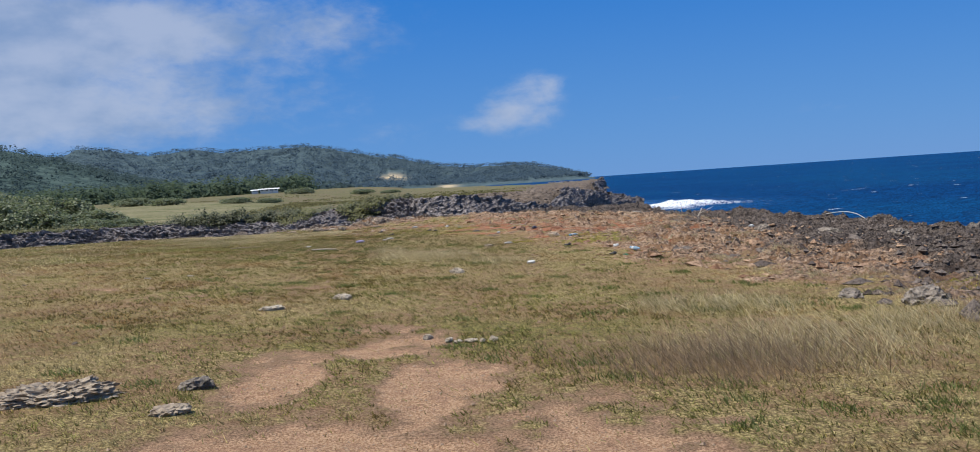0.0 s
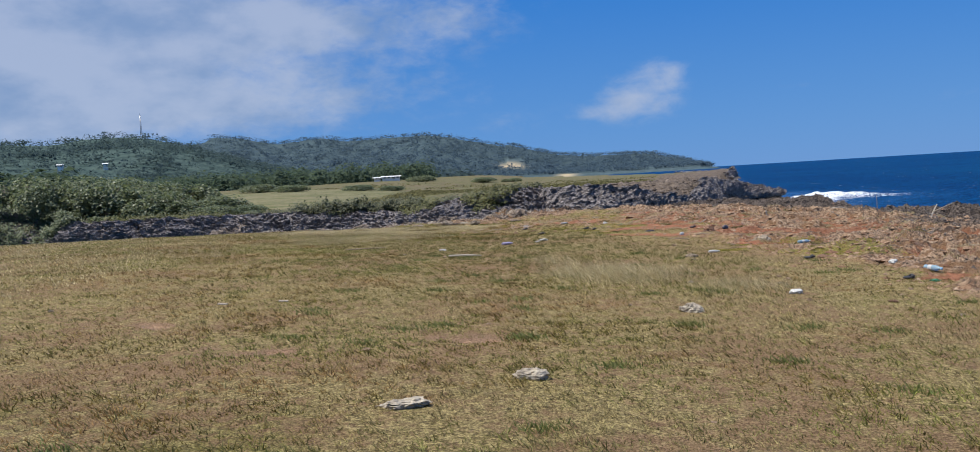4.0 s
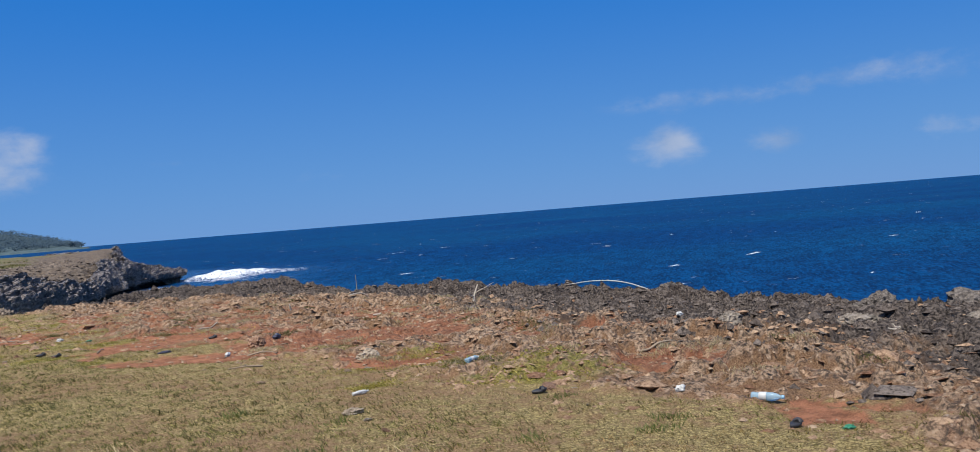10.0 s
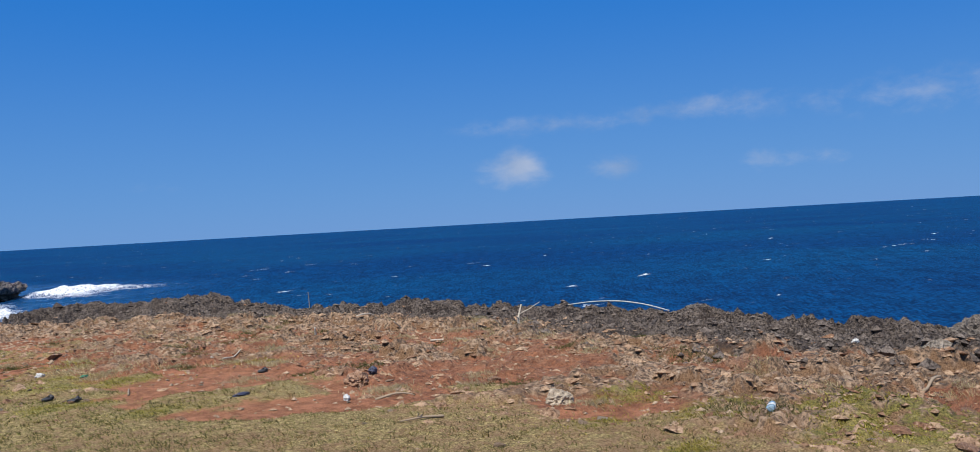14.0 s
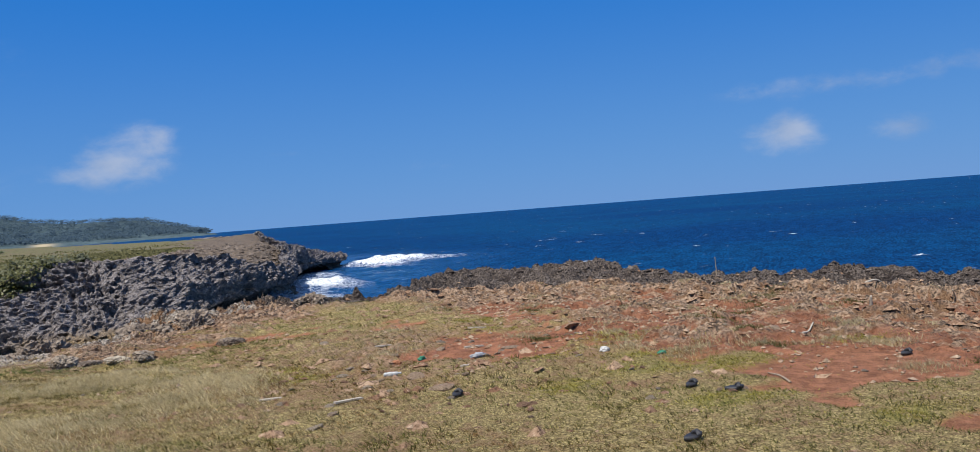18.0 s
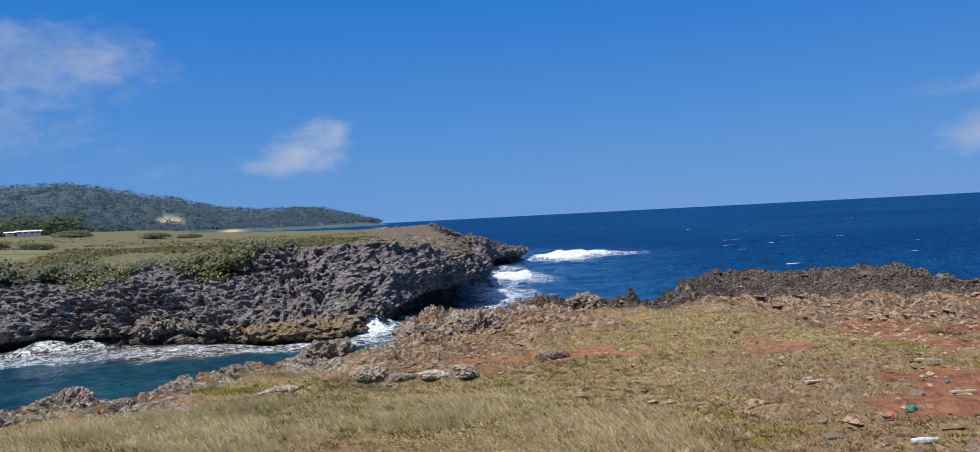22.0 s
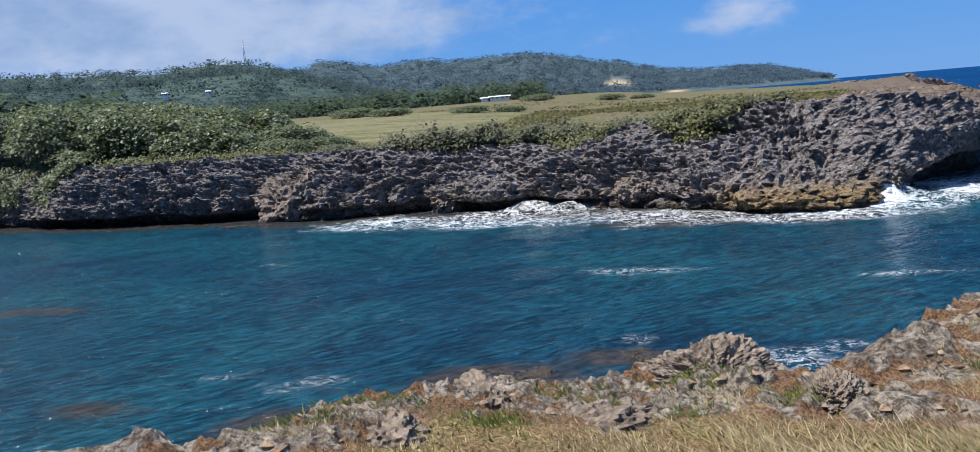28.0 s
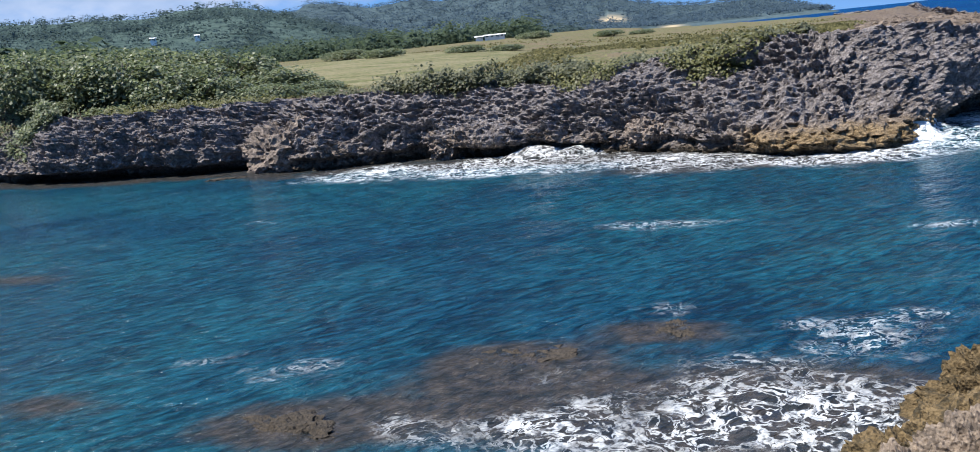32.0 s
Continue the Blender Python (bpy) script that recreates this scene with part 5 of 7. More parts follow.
def build_grass():
    r = np.random.default_rng(21)
    # short turf, thickest along the way
    n = 1000000
    y = r.uniform(2.5, 43.0, n)
    x = -0.1 - 0.27 * np.minimum(y, 32) + np.where(r.random(n) < 0.6, r.normal(size=n) * 3.6 + 1.2, r.uniform(-9, 9, n))
    d, z = turf_density(x, y)
    clump = fbm(x * 15.0, y * 15.0, 2, 167)
    keep = r.random(n) < d * (0.2 + 0.8 * step(0.36, 0.6, clump))
    x, y, clump, g = x[keep], y[keep], clump[keep], z[5][keep]
    tall = 0.012 + 0.034 * step(0.42, 0.7, clump) * (0.5 + 0.5 * step(0.35, 0.7, fbm(x * 1.1, y * 1.1, 2, 169)))
    green = r.random(len(x)) < 0.05 + 0.3 * g * step(30, 24, y) + 0.75 * spot(x, y, -2.2, 23.5, 3.6, 4.5)
    blades("turf", x[~green], y[~green], tall[~green], 0.011, 2.4, TURF, "short dry straw-coloured turf", 22)
    blades("green_turf", x[green], y[green], tall[green], 0.011, 2.2, GREENS, "short green turf between the dry grass", 23)
    n = 90000
    x, y = r.uniform(-26, -9.5, n), r.uniform(12, 37, n)
    keep = r.random(n) < turf_density(x, y)[0]
    x, y = x[keep], y[keep]
    pale = r.random(len(x)) < 0.5
    blades("far_turf", x[~pale], y[~pale], 0.035, 0.022, 2.0, TURF, "short dry straw-coloured turf", 30)
    blades("far_straw", x[pale], y[pale], 0.035, 0.022, 2.0, STRAW, "short pale dry grass", 35)
    # taller dry grass in patches
    n = 760000
    y = r.uniform(4, 37, n)
    x = r.uniform(-15, 7, n)
    k = tall_density(x, y) * (0.25 + turf_density(x, y)[0])
    keep = r.random(n) < (0.55 + 0.6 * step(22, 28, y)) * k
    x, y, k = x[keep], y[keep], k[keep]
    late = step(22, 28, y)
    straw = r.random(len(x)) < 0.88
    hgt = (0.13 - 0.075 * late) * (0.4 + 0.7 * k)
    olive = straw & (r.random(len(x)) < 0.6 * late * step(33.0, 31.0, y))
    straw &= ~olive
    blades("tall_grass", x[straw], y[straw], hgt[straw], 0.0075, 2.0, STRAW, "tall pale dry grass bent by the wind", 24)
    blades("olive_grass", x[olive], y[olive], hgt[olive], 0.0075, 2.0, TURF, "olive-brown grass among the pale grass", 37)
    straw |= olive
    blades("tall_green_grass", x[~straw], y[~straw], 0.7 * hgt[~straw], 0.006, 1.4, GREENS, "green grass among the tall dry grass", 25)
    n = 420000
    x, y = r.uniform(-14.5, -4.5, n), r.uniform(26.5, 37, n)
    k = tall_density(x, y) * (0.25 + turf_density(x, y)[0])
    keep = r.random(n) < k * step(0.3, 0.6, fbm(x * 4.5, y * 4.5, 2, 171)) * (0.25 + 0.75 * step(30.5, 33.0, y))
    blades("pale_grass", x[keep], y[keep], 0.05 * (0.4 + 0.7 * k[keep]), 0.009, 2.1, STRAW, "pale dry grass in low tufts near the rim", 34)
    # brown seed stalks beside the start of the path
    n = 2200
    x, y = 1.9 + r.normal(size=n) * 0.62, 6.9 + r.normal(size=n) * 0.42
    blades("seed_stalks", x, y, 0.27, 0.0045, 1.3, BROWN_STALK, "brown dry seed stalks", 26)
    # tufts on the stony ground and on the rim
    n = 60000
    c = np.column_stack([r.uniform(-12, 9, 520), r.uniform(9, 40, 520)])
    zc = zones(c[:, 0], c[:, 1])
    c = c[(zc[2] > 0.3) & (zc[0] < 0.4) & ((c[:, 1] < 34.5) | (c[:, 0] > -5)) & inside(c[:, 0], c[:, 1], near_poly) & (line_distance(c[:, 0], c[:, 1], near_rim) > 0.35)]
    k = r.integers(0, len(c), n)
    x, y = c[k, 0] + r.normal(size=n) * 0.17, c[k, 1] + r.normal(size=n) * 0.13
    straw = hash2(k, k * 3 + 1, 5) < 0.7
    blades("stony_tufts", x[straw], y[straw], 0.05, 0.008, 1.6, STRAW, "small dry tufts between the stones", 27)
    blades("green_tufts", x[~straw], y[~straw], 0.04, 0.010, 1.6, GREENS, "small green tufts between the stones", 28)
    # dry brown and fresh green tufts on the last stretch of rim
    c = np.column_stack([r.uniform(-13.2, -6.5, 95), r.uniform(35.2, 38.2, 95)])
    c = c[inside(c[:, 0], c[:, 1], near_poly) & (line_distance(c[:, 0], c[:, 1], near_rim) > 0.25)]
    n = 30000
    k = r.integers(0, len(c), n)
    x, y = c[k, 0] + r.normal(size=n) * 0.13, c[k, 1] + r.normal(size=n) * 0.09
    kind = hash2(k, k * 5 + 2, 9)
    for lo, hi, m, nm, lab in ((0, 0.25, BROWN_STALK, "brown_tufts", "dry brown tufts on the rim"), (0.25, 0.4, ROSETTE, "rim_greens", "fresh green tufts on the rim"), (0.4, 1.1, STRAW, "rim_straw", "straw-coloured tufts on the rim")):
        q = (kind >= lo) & (kind < hi)
        blades(nm, x[q], y[q], 0.028, 0.009, 2.0, m, lab, 31)
    # bright green rosettes in the turf
    c = np.vstack([np.column_stack([r.uniform(-5, 5, 90), r.uniform(4.5, 22, 90)]), [(1.6, 5.8), (2.2, 5.5), (2.9, 5.6), (1.5, 5.2), (3.1, 6.0), (2.7, 5.0), (0.9, 6.6), (1.1, 4.9), (-1.0, 6.6), (-0.9, 6.9)]])
    c = c[turf_density(c[:, 0], c[:, 1])[0] > 0.3]
    n = 9000
    k = r.integers(0, len(c), n)
    x, y = c[k, 0] + r.normal(size=n) * 0.10, c[k, 1] + r.normal(size=n) * 0.08
    blades("green_rosettes", x, y, 0.045, 0.013, 1.6, ROSETTE, "bright green weeds in the dry turf", 33)
    # creeping weed
    n = 34000
    c = np.array(WEEDS)[r.integers(0, len(WEEDS), n)]
    x, y = c[:, 0] + 0.6 * c[:, 2] * r.normal(size=n), c[:, 1] + 0.36 * c[:, 2] * r.normal(size=n)
    keep = (r.random(n) < 0.25 + weeds(x, y)) & (fbm(x * 6, y * 6, 2, 173) > 0.42) & inside(x, y, near_poly)
    blades("creeping_weed", x[keep], y[keep], 0.018, 0.02, 2.6, WEED, "yellow-green creeping weed", 29)
    # fresh green herbs growing in the cracks of the rim
    spots = np.array([(-11.6, 36.8, 0.16), (-10.95, 37.05, 0.14), (-12.55, 36.4, 0.16), (-9.3, 37.2, 0.14), (-9.0, 38.0, 0.12), (-12.9, 36.2, 0.2), (-10.3, 36.9, 0.12), (-8.6, 37.9, 0.12), (-11.9, 36.3, 0.1), (-6.6, 40.2, 0.2)])
    n = 5000
    c = spots[r.integers(0, len(spots), n)]
    x, y = c[:, 0] + c[:, 2] * r.normal(size=n), c[:, 1] + 0.6 * c[:, 2] * r.normal(size=n)
    keep = inside(x, y, near_poly) & (line_distance(x, y, near_rim) > 0.08)
    blades("rim_herbs", x[keep], y[keep], 0.028, 0.014, 1.8, HERB, "bright green herbs in the cracks of the rim", 36)


build_grass()


# ---------------------------------------------------------------- stones
def stone_material(name, lo, hi, patch=None):
    m, n = material(name)
    co = n.add("ShaderNodeTexCoord").outputs["Object"]
    rnd = n.add("ShaderNodeObjectInfo").outputs["Random"]
    a = n.noise(14, 6, 0.7, co)
    c = n.mix(n.ramp(a, 0.3, 0.7), lo, hi)
    c = n.mix(n.math("MULTIPLY", rnd, 0.35), c, lo)
    if patch:
        c = n.mix(n.ramp(n.noise(5, 4, 0.6, co), 0.5, 0.64), c, patch)
    n.put(n.bsdf, "Base Color", c)
    n.put(n.bsdf, "Roughness", 0.92)
    n.put(n.bsdf, "Specular IOR Level", 0.2)
    n.put(n.bsdf, "Normal", bump(n, n.math("ADD", a, n.voronoi(24, "SMOOTH_F1", co)), 1.0, 0.035))
    return m


LIMESTONE = stone_material("pale_limestone", (0.20, 0.155, 0.11), (0.48, 0.40, 0.305))
REDSTONE = stone_material("soil_stained_limestone", (0.17, 0.085, 0.05), (0.38, 0.25, 0.17))
GREYSTONE = stone_material("lichened_limestone", (0.10, 0.082, 0.066), (0.36, 0.31, 0.255), (0.09, 0.078, 0.062))
TANSTONE = stone_material("tan_limestone", (0.13, 0.098, 0.074), (0.34, 0.275, 0.215), (0.10, 0.08, 0.064))
WASHED = stone_material("washed_cliff_rock", (0.07, 0.055, 0.047), (0.33, 0.27, 0.225), (0.06, 0.048, 0.042))
BROWNROCK = stone_material("weed_covered_rock", (0.06, 0.043, 0.022), (0.21, 0.15, 0.078), (0.05, 0.04, 0.024))


def rubble_material(name, lo, hi, pale):
    m, n = material(name)
    isle = n.add("ShaderNodeNewGeometry").outputs["Random Per Island"]
    a = n.noise(22, 6, 0.75, n.pos)
    c = n.mix(isle, lo, hi)
    c = n.mix(n.ramp(a, 0.52, 0.36), c, tuple(0.4 * q for q in lo))
    c = n.mix(n.ramp(a, 0.54, 0.70), c, pale)
    n.put(n.bsdf, "Base Color", c)
    n.put(n.bsdf, "Roughness", 0.95)
    n.put(n.bsdf, "Specular IOR Level", 0.15)
    n.put(n.bsdf, "Normal", bump(n, a, 0.9, 0.03))
    return m


RUBBLE = rubble_material("broken_limestone", (0.17, 0.088, 0.052), (0.38, 0.26, 0.168), (0.48, 0.36, 0.25))
HEADRUBBLE = rubble_material("weathered_headland_rock", (0.06, 0.046, 0.038), (0.22, 0.175, 0.14), (0.30, 0.25, 0.20))
DARKRUBBLE = rubble_material("broken_dark_limestone", (0.055, 0.042, 0.036), (0.17, 0.14, 0.12), (0.25, 0.215, 0.185))
CREAM = stone_material("cream_limestone", (0.28, 0.235, 0.175), (0.52, 0.455, 0.36))
CHIPS = stone_material("tan_limestone_chips", (0.21, 0.14, 0.09), (0.44, 0.33, 0.23))
REEF = stone_material("dark_reef_rock", (0.024, 0.021, 0.018), (0.085, 0.068, 0.05))


def ball(levels=3):
    bm = bmesh.new()
    bmesh.ops.create_icosphere(bm, subdivisions=levels, radius=1.0)
    v = np.array([q.co[:] for q in bm.verts])
    f = np.array([[q.index for q in p.verts] for p in bm.faces])
    bm.free()
    return v, f


BALLS = {k: ball(k) for k in (2, 3, 4, 5, 6)}


def stone_mesh(name, seed, sx, sy, sz, mat, levels=2, planes=11):
    """A broken stone: a ball cut by planes, with chipped faces."""
    v, f = BALLS[levels]
    r = np.random.default_rng(seed)
    nrm = r.normal(size=(planes, 3))
    nrm /= np.linalg.norm(nrm, axis=1)[:, None]
    dist = r.uniform(0.55, 0.95, planes)
    k = np.min(np.where(v @ nrm.T > 0.05, dist[None] / np.maximum(v @ nrm.T, 0.05), 9.0), axis=1)
    k = np.minimum(k, 1.05) * (1 + 0.10 * (vnoise3(v[:, 0] * 4 + seed, v[:, 1] * 4 + 50, v[:, 2] * 4 + 50, seed) - 0.5))
    return mesh_from(name, v * k[:, None] * np.array([sx, sy, sz]), f, mat, smooth=False)


def crag_mesh(name, seed, sx, sy, sz, mat, levels=5, jag=0.9):
    """Sharp pitted limestone: ridges and hollows all over a low broken lump."""
    v, f = BALLS[levels]
    big = (sx * sy * sz) ** (1 / 3)
    u = v * np.array([sx, sy, 1.3 * sz]) / big + seed * 3.7 % 40 + 20
    a = ridged3(u[:, 0] * 1.3, u[:, 1] * 1.3, u[:, 2] * 1.3, 2, seed, 0.6) - 0.5
    b = ridged3(u[:, 0] * 4.2, u[:, 1] * 4.2, u[:, 2] * 4.2, 3, seed + 5, 0.72) - 0.5
    c = vnoise3(u[:, 0] * 0.9, u[:, 1] * 0.9, u[:, 2] * 0.9, seed + 9) - 0.5
    e = ridged3(u[:, 0] * 9.5, u[:, 1] * 9.5, u[:, 2] * 9.5, 2, seed + 13, 0.7) - 0.5
    d = 0.8 + jag * (0.5 * a + 0.62 * b + 0.8 * c + 0.22 * e)
    return mesh_from(name, v * d[:, None] * np.array([sx, sy, sz]), f, mat, smooth=False)


def on_ground(x, y):
    return float(terrace_height(np.array([float(x)]), np.array([float(y)]))[0])


def build_stones():
    r = np.random.default_rng(41)
    kinds = [stone_mesh("stone", 60 + i, 0.5, r.uniform(0.3, 0.48), r.uniform(0.10, 0.24), (LIMESTONE, REDSTONE, CHIPS)[i % 3]) for i in range(12)]
    words = ("pale flat limestone lying loose on the ground", "red-stained limestone chunk lying on the soil", "tan weathered limestone chunk lying on the ground")
    made = 0
    while made < 285:
        u = r.random()
        if u < 0.5:
            x, y = r.normal(-2.6, 1.8), r.normal(32.2, 1.7)
        elif u < 0.9:
            x, y = r.uniform(-0.5, 8.5), r.uniform(15, 36)
        else:
            x, y = r.uniform(-9, 2.5), r.uniform(5, 36)
        if line_distance(np.array([x]), np.array([y]), near_rim)[0] < 0.6 or not inside(np.array([x]), np.array([y]), near_poly)[0]:
            continue
        k = int(r.integers(0, 12))
        if u >= 0.9:
            k = k - k % 3
        s = float(np.clip(r.lognormal(-1.9, 0.45), 0.07, 0.5)) * (0.66 if u < 0.9 else 0.33)
        ob = new("stone", kinds[k])
        tagged(ob, words[k % 3], "stone", "loose stones on the terrace")
        low = min(on_ground(x + a * s, y + b * s) for a, b in ((0, 0), (0.35, 0), (-0.35, 0), (0, 0.35), (0, -0.35)))
        ob.location, ob.rotation_euler, ob.scale = (x, y, low + 0.01), (r.normal() * 0.15, r.normal() * 0.15, r.uniform(0, 6.28)), (s, s, s)
        made += 1
    # chips and gravel, broken slabs in the rubble, sharp blocks on the dark sea rock
    def scatter(name, x, y, size, flat, mat, label, shape, sink=0.3):
        v0, f0 = shape
        n = len(x)
        sc = size[:, None, None] * r.uniform(0.45, 1.25, (n, 1, 3)) * np.array([1, 1, flat])
        a = r.uniform(0, 6.28, n)
        rot = np.stack([np.stack([np.cos(a), -np.sin(a)], -1), np.stack([np.sin(a), np.cos(a)], -1)], 1)
        v = v0[None] * (1 + 0.5 * (r.random((n, len(v0), 1)) - 0.5)) * sc
        tilt = r.normal(size=(n, 1, 2)) * 0.13
        v[..., 2] += (v[..., :2] * tilt).sum(-1)
        v[..., :2] = np.einsum("nij,nkj->nki", rot, v[..., :2])
        low = np.minimum.reduce([terrace_height(x + a * size, y + b * size) for a, b in ((0, 0), (0.6, 0), (-0.6, 0), (0, 0.6), (0, -0.6))])
        low = 0.35 * low + 0.65 * terrace_height(x, y)
        v = v + np.column_stack([x, y, low + sink * flat * size])[:, None]
        f = (f0[None] + (np.arange(n) * len(v0))[:, None, None]).reshape(-1, 3)
        tagged(new(name, mesh_from(name, v.reshape(-1, 3), f, mat, smooth=False)), label, "rubble", kind="stuff")

    octa = (np.array([(1, 0, 0), (-1, 0, 0), (0, 1, 0), (0, -1, 0), (0, 0, 1), (0, 0, -1.0)]), np.array([(0, 2, 4), (2, 1, 4), (1, 3, 4), (3, 0, 4), (2, 0, 5), (1, 2, 5), (3, 1, 5), (0, 3, 5)]))
    n = 9000
    x, y = np.concatenate([r.uniform(-1, 9, n // 2), r.uniform(-13, 2.5, n - n // 2)]), np.where(r.random(n) < 0.6, r.uniform(9, 38.5, n), r.uniform(33, 39, n))
    z = zones(x, y)
    keep = r.random(n) < np.maximum.reduce([0.85 * z[2], z[3], z[4], np.full(n, 0.03)]) * (line_distance(x, y, near_inlet) > 0.15) * inside(x, y, near_poly)
    x, y = x[keep], y[keep]
    scatter("gravel", x, y, np.clip(r.lognormal(-3.6, 0.5, len(x)), 0.010, 0.05), 0.6, CHIPS, "scattered tan limestone chips and gravel", octa)
    n = 6000
    x, y = r.uniform(-2.8, 1.4, n), r.uniform(4.2, 10, n)
    keep = r.random(n) < zones(x, y)[4]
    x, y = x[keep], y[keep]
    scatter("path_grit", x, y, np.clip(r.lognormal(-5.0, 0.5, len(x)), 0.003, 0.02), 0.6, CHIPS, "fine tan grit on the worn path", octa)
    n = 78000
    x, y = r.uniform(-13, 11, n), r.uniform(12, 46, n)
    z = zones(x, y)
    dens = (z[2] - 0.9 * z[0]).clip(0, 1) * (1 - 0.75 * z[3]) * (line_distance(x, y, near_inlet) > 0.1) * inside(x, y, near_poly)
    keep = r.random(n) < 0.8 * dens
    x, y = x[keep], y[keep]
    scatter("rubble", x, y, (1 - 0.6 * step(-4.5, -6.5, x) * step(33, 34.5, y)) * np.clip(r.lognormal(-2.95, 0.55, len(x)), 0.02, 0.17), 0.4, RUBBLE, "broken tan limestone slabs and blocks", octa, -0.12)
    n = 22000
    x, y = r.uniform(3, 14.5, n), r.uniform(6, 49.5, n)
    keep = (r.random(n) < 0.8 * zones(x, y)[0]) & inside(x, y, near_poly) & (line_distance(x, y, near_rim) > 0.1)
    x, y = x[keep], y[keep]
    scatter("sea_rubble", x, y, np.clip(r.lognormal(-2.75, 0.42, len(x)), 0.03, 0.24), 0.6, DARKRUBBLE, "sharp dark limestone blocks along the sea", octa, 0.1)
    rock = tops[0][0]
    rock = rock[(rock[:, 1] < 170) & (rock[:, 0] > -40)]
    n = 5000
    q = rock[r.integers(0, len(rock), n)] + np.column_stack([r.uniform(-0.3, 0.3, n), r.uniform(-0.3, 0.3, n), np.zeros(n)])
    s = np.clip(r.lognormal(-1.9, 0.5, n), 0.06, 0.6)
    v = octa[0][None] * (1 + 0.6 * (r.random((n, 6, 1)) - 0.5)) * s[:, None, None] * r.uniform(0.5, 1.3, (n, 1, 3)) * np.array([1, 1, 0.5]) + q[:, None]
    f = (octa[1][None] + (np.arange(n) * 6)[:, None, None]).reshape(-1, 3)
    tagged(new("headland_rubble", mesh_from("headland_rubble", v.reshape(-1, 3), f, HEADRUBBLE, smooth=False)), "brown weathered rock littering the headland", "rubble", kind="stuff")
    # outcrops that stand out of the turf
    for i, (x, y, sx, sy, sz, turn, mat, label) in enumerate((
            (-3.4, 6.45, 0.78, 0.34, 0.24, 14, LIMESTONE, "grey jagged limestone outcrop in the turf"), (-2.4, 6.75, 0.2, 0.15, 0.14, 40, GREYSTONE, "small grey limestone outcrop in the grass"), (-2.32, 5.95, 0.2, 0.13, 0.07, 5, LIMESTONE, "pale flat limestone at the edge of the path"),
            (-0.72, 8.72, 0.13, 0.1, 0.09, 20, CREAM, "pale jagged limestone beside the worn path"), (-0.50, 8.45, 0.12, 0.08, 0.06, 60, CREAM, "pale jagged limestone beside the worn path"), (-0.27, 8.32, 0.15, 0.06, 0.04, -10, CREAM, "low ridge of pale limestone in the turf"), (-0.05, 8.36, 0.09, 0.07, 0.07, 10, CREAM, "pale jagged limestone beside the worn path"),
            (-0.40, 8.40, 0.1, 0.07, 0.05, 30, CREAM, "pale jagged limestone beside the worn path"), (-0.16, 8.31, 0.1, 0.06, 0.04, 80, CREAM, "pale jagged limestone beside the worn path"), (-2.1, 11.7, 0.2, 0.1, 0.08, 0, CREAM, "low limestone outcrop in the turf"), (-2.85, 10.9, 0.22, 0.1, 0.06, 12, CREAM, "low limestone outcrop in the turf"), (-0.65, 14.85, 0.2, 0.12, 0.10, -14, CREAM, "weathered pale limestone in the turf"), (4.75, 9.5, 0.42, 0.3, 0.22, 20, GREYSTONE, "grey pitted limestone boulder in dry grass"), (4.2, 10.2, 0.3, 0.2, 0.14, 70, GREYSTONE, "grey pitted limestone in dry grass"),
            (8.1, 20.8, 0.5, 0.34, 0.22, -20, GREYSTONE, "large grey pitted boulder among the rubble"), (9.2, 19.6, 0.42, 0.3, 0.2, 40, GREYSTONE, "large grey pitted boulder among the rubble"), (7.0, 22.4, 0.4, 0.3, 0.28, 10, GREYSTONE, "grey pitted boulder among the rubble"), (1.7, 24.3, 0.32, 0.22, 0.2, 30, LIMESTONE, "brown limestone boulder beside the red soil"), (0.9, 27.0, 0.3, 0.2, 0.18, 80, REDSTONE, "brown limestone boulder on the red soil"),
            (-8.5, 36.7, 0.3, 0.16, 0.12, 24, LIMESTONE, "low jagged limestone outcrop in the turf near the rim"), (-7.5, 37.1, 0.36, 0.26, 0.28, 50, LIMESTONE, "jagged grey-tan limestone outcrop near the rim"), (-7.1, 36.85, 0.24, 0.16, 0.12, 10, TANSTONE, "low jagged limestone near the rim"), (-6.75, 36.75, 0.3, 0.18, 0.14, -20, CREAM, "low jagged limestone near the rim"), (-6.35, 36.8, 0.34, 0.22, 0.18, 70, LIMESTONE, "pitted pale limestone near the rim"), (-5.0, 37.7, 0.35, 0.25, 0.22, 10, TANSTONE, "pale pitted limestone near the rim"))):
        ob = new("outcrop", crag_mesh("outcrop", 200 + i, (0.4 if 8 < y < 9 else 0.62) * sx, (0.4 if 8 < y < 9 else 0.62) * sy, (0.36 if y > 30 or 8 < y < 9 else 0.6) * sz, mat, 5 if sx > 0.6 or y > 30 else 4, 0.9))
        tagged(ob, label, "rock")
        ob.location, ob.rotation_euler = (x, y, on_ground(x, y) + 0.02), (0, 0, radians(turn))
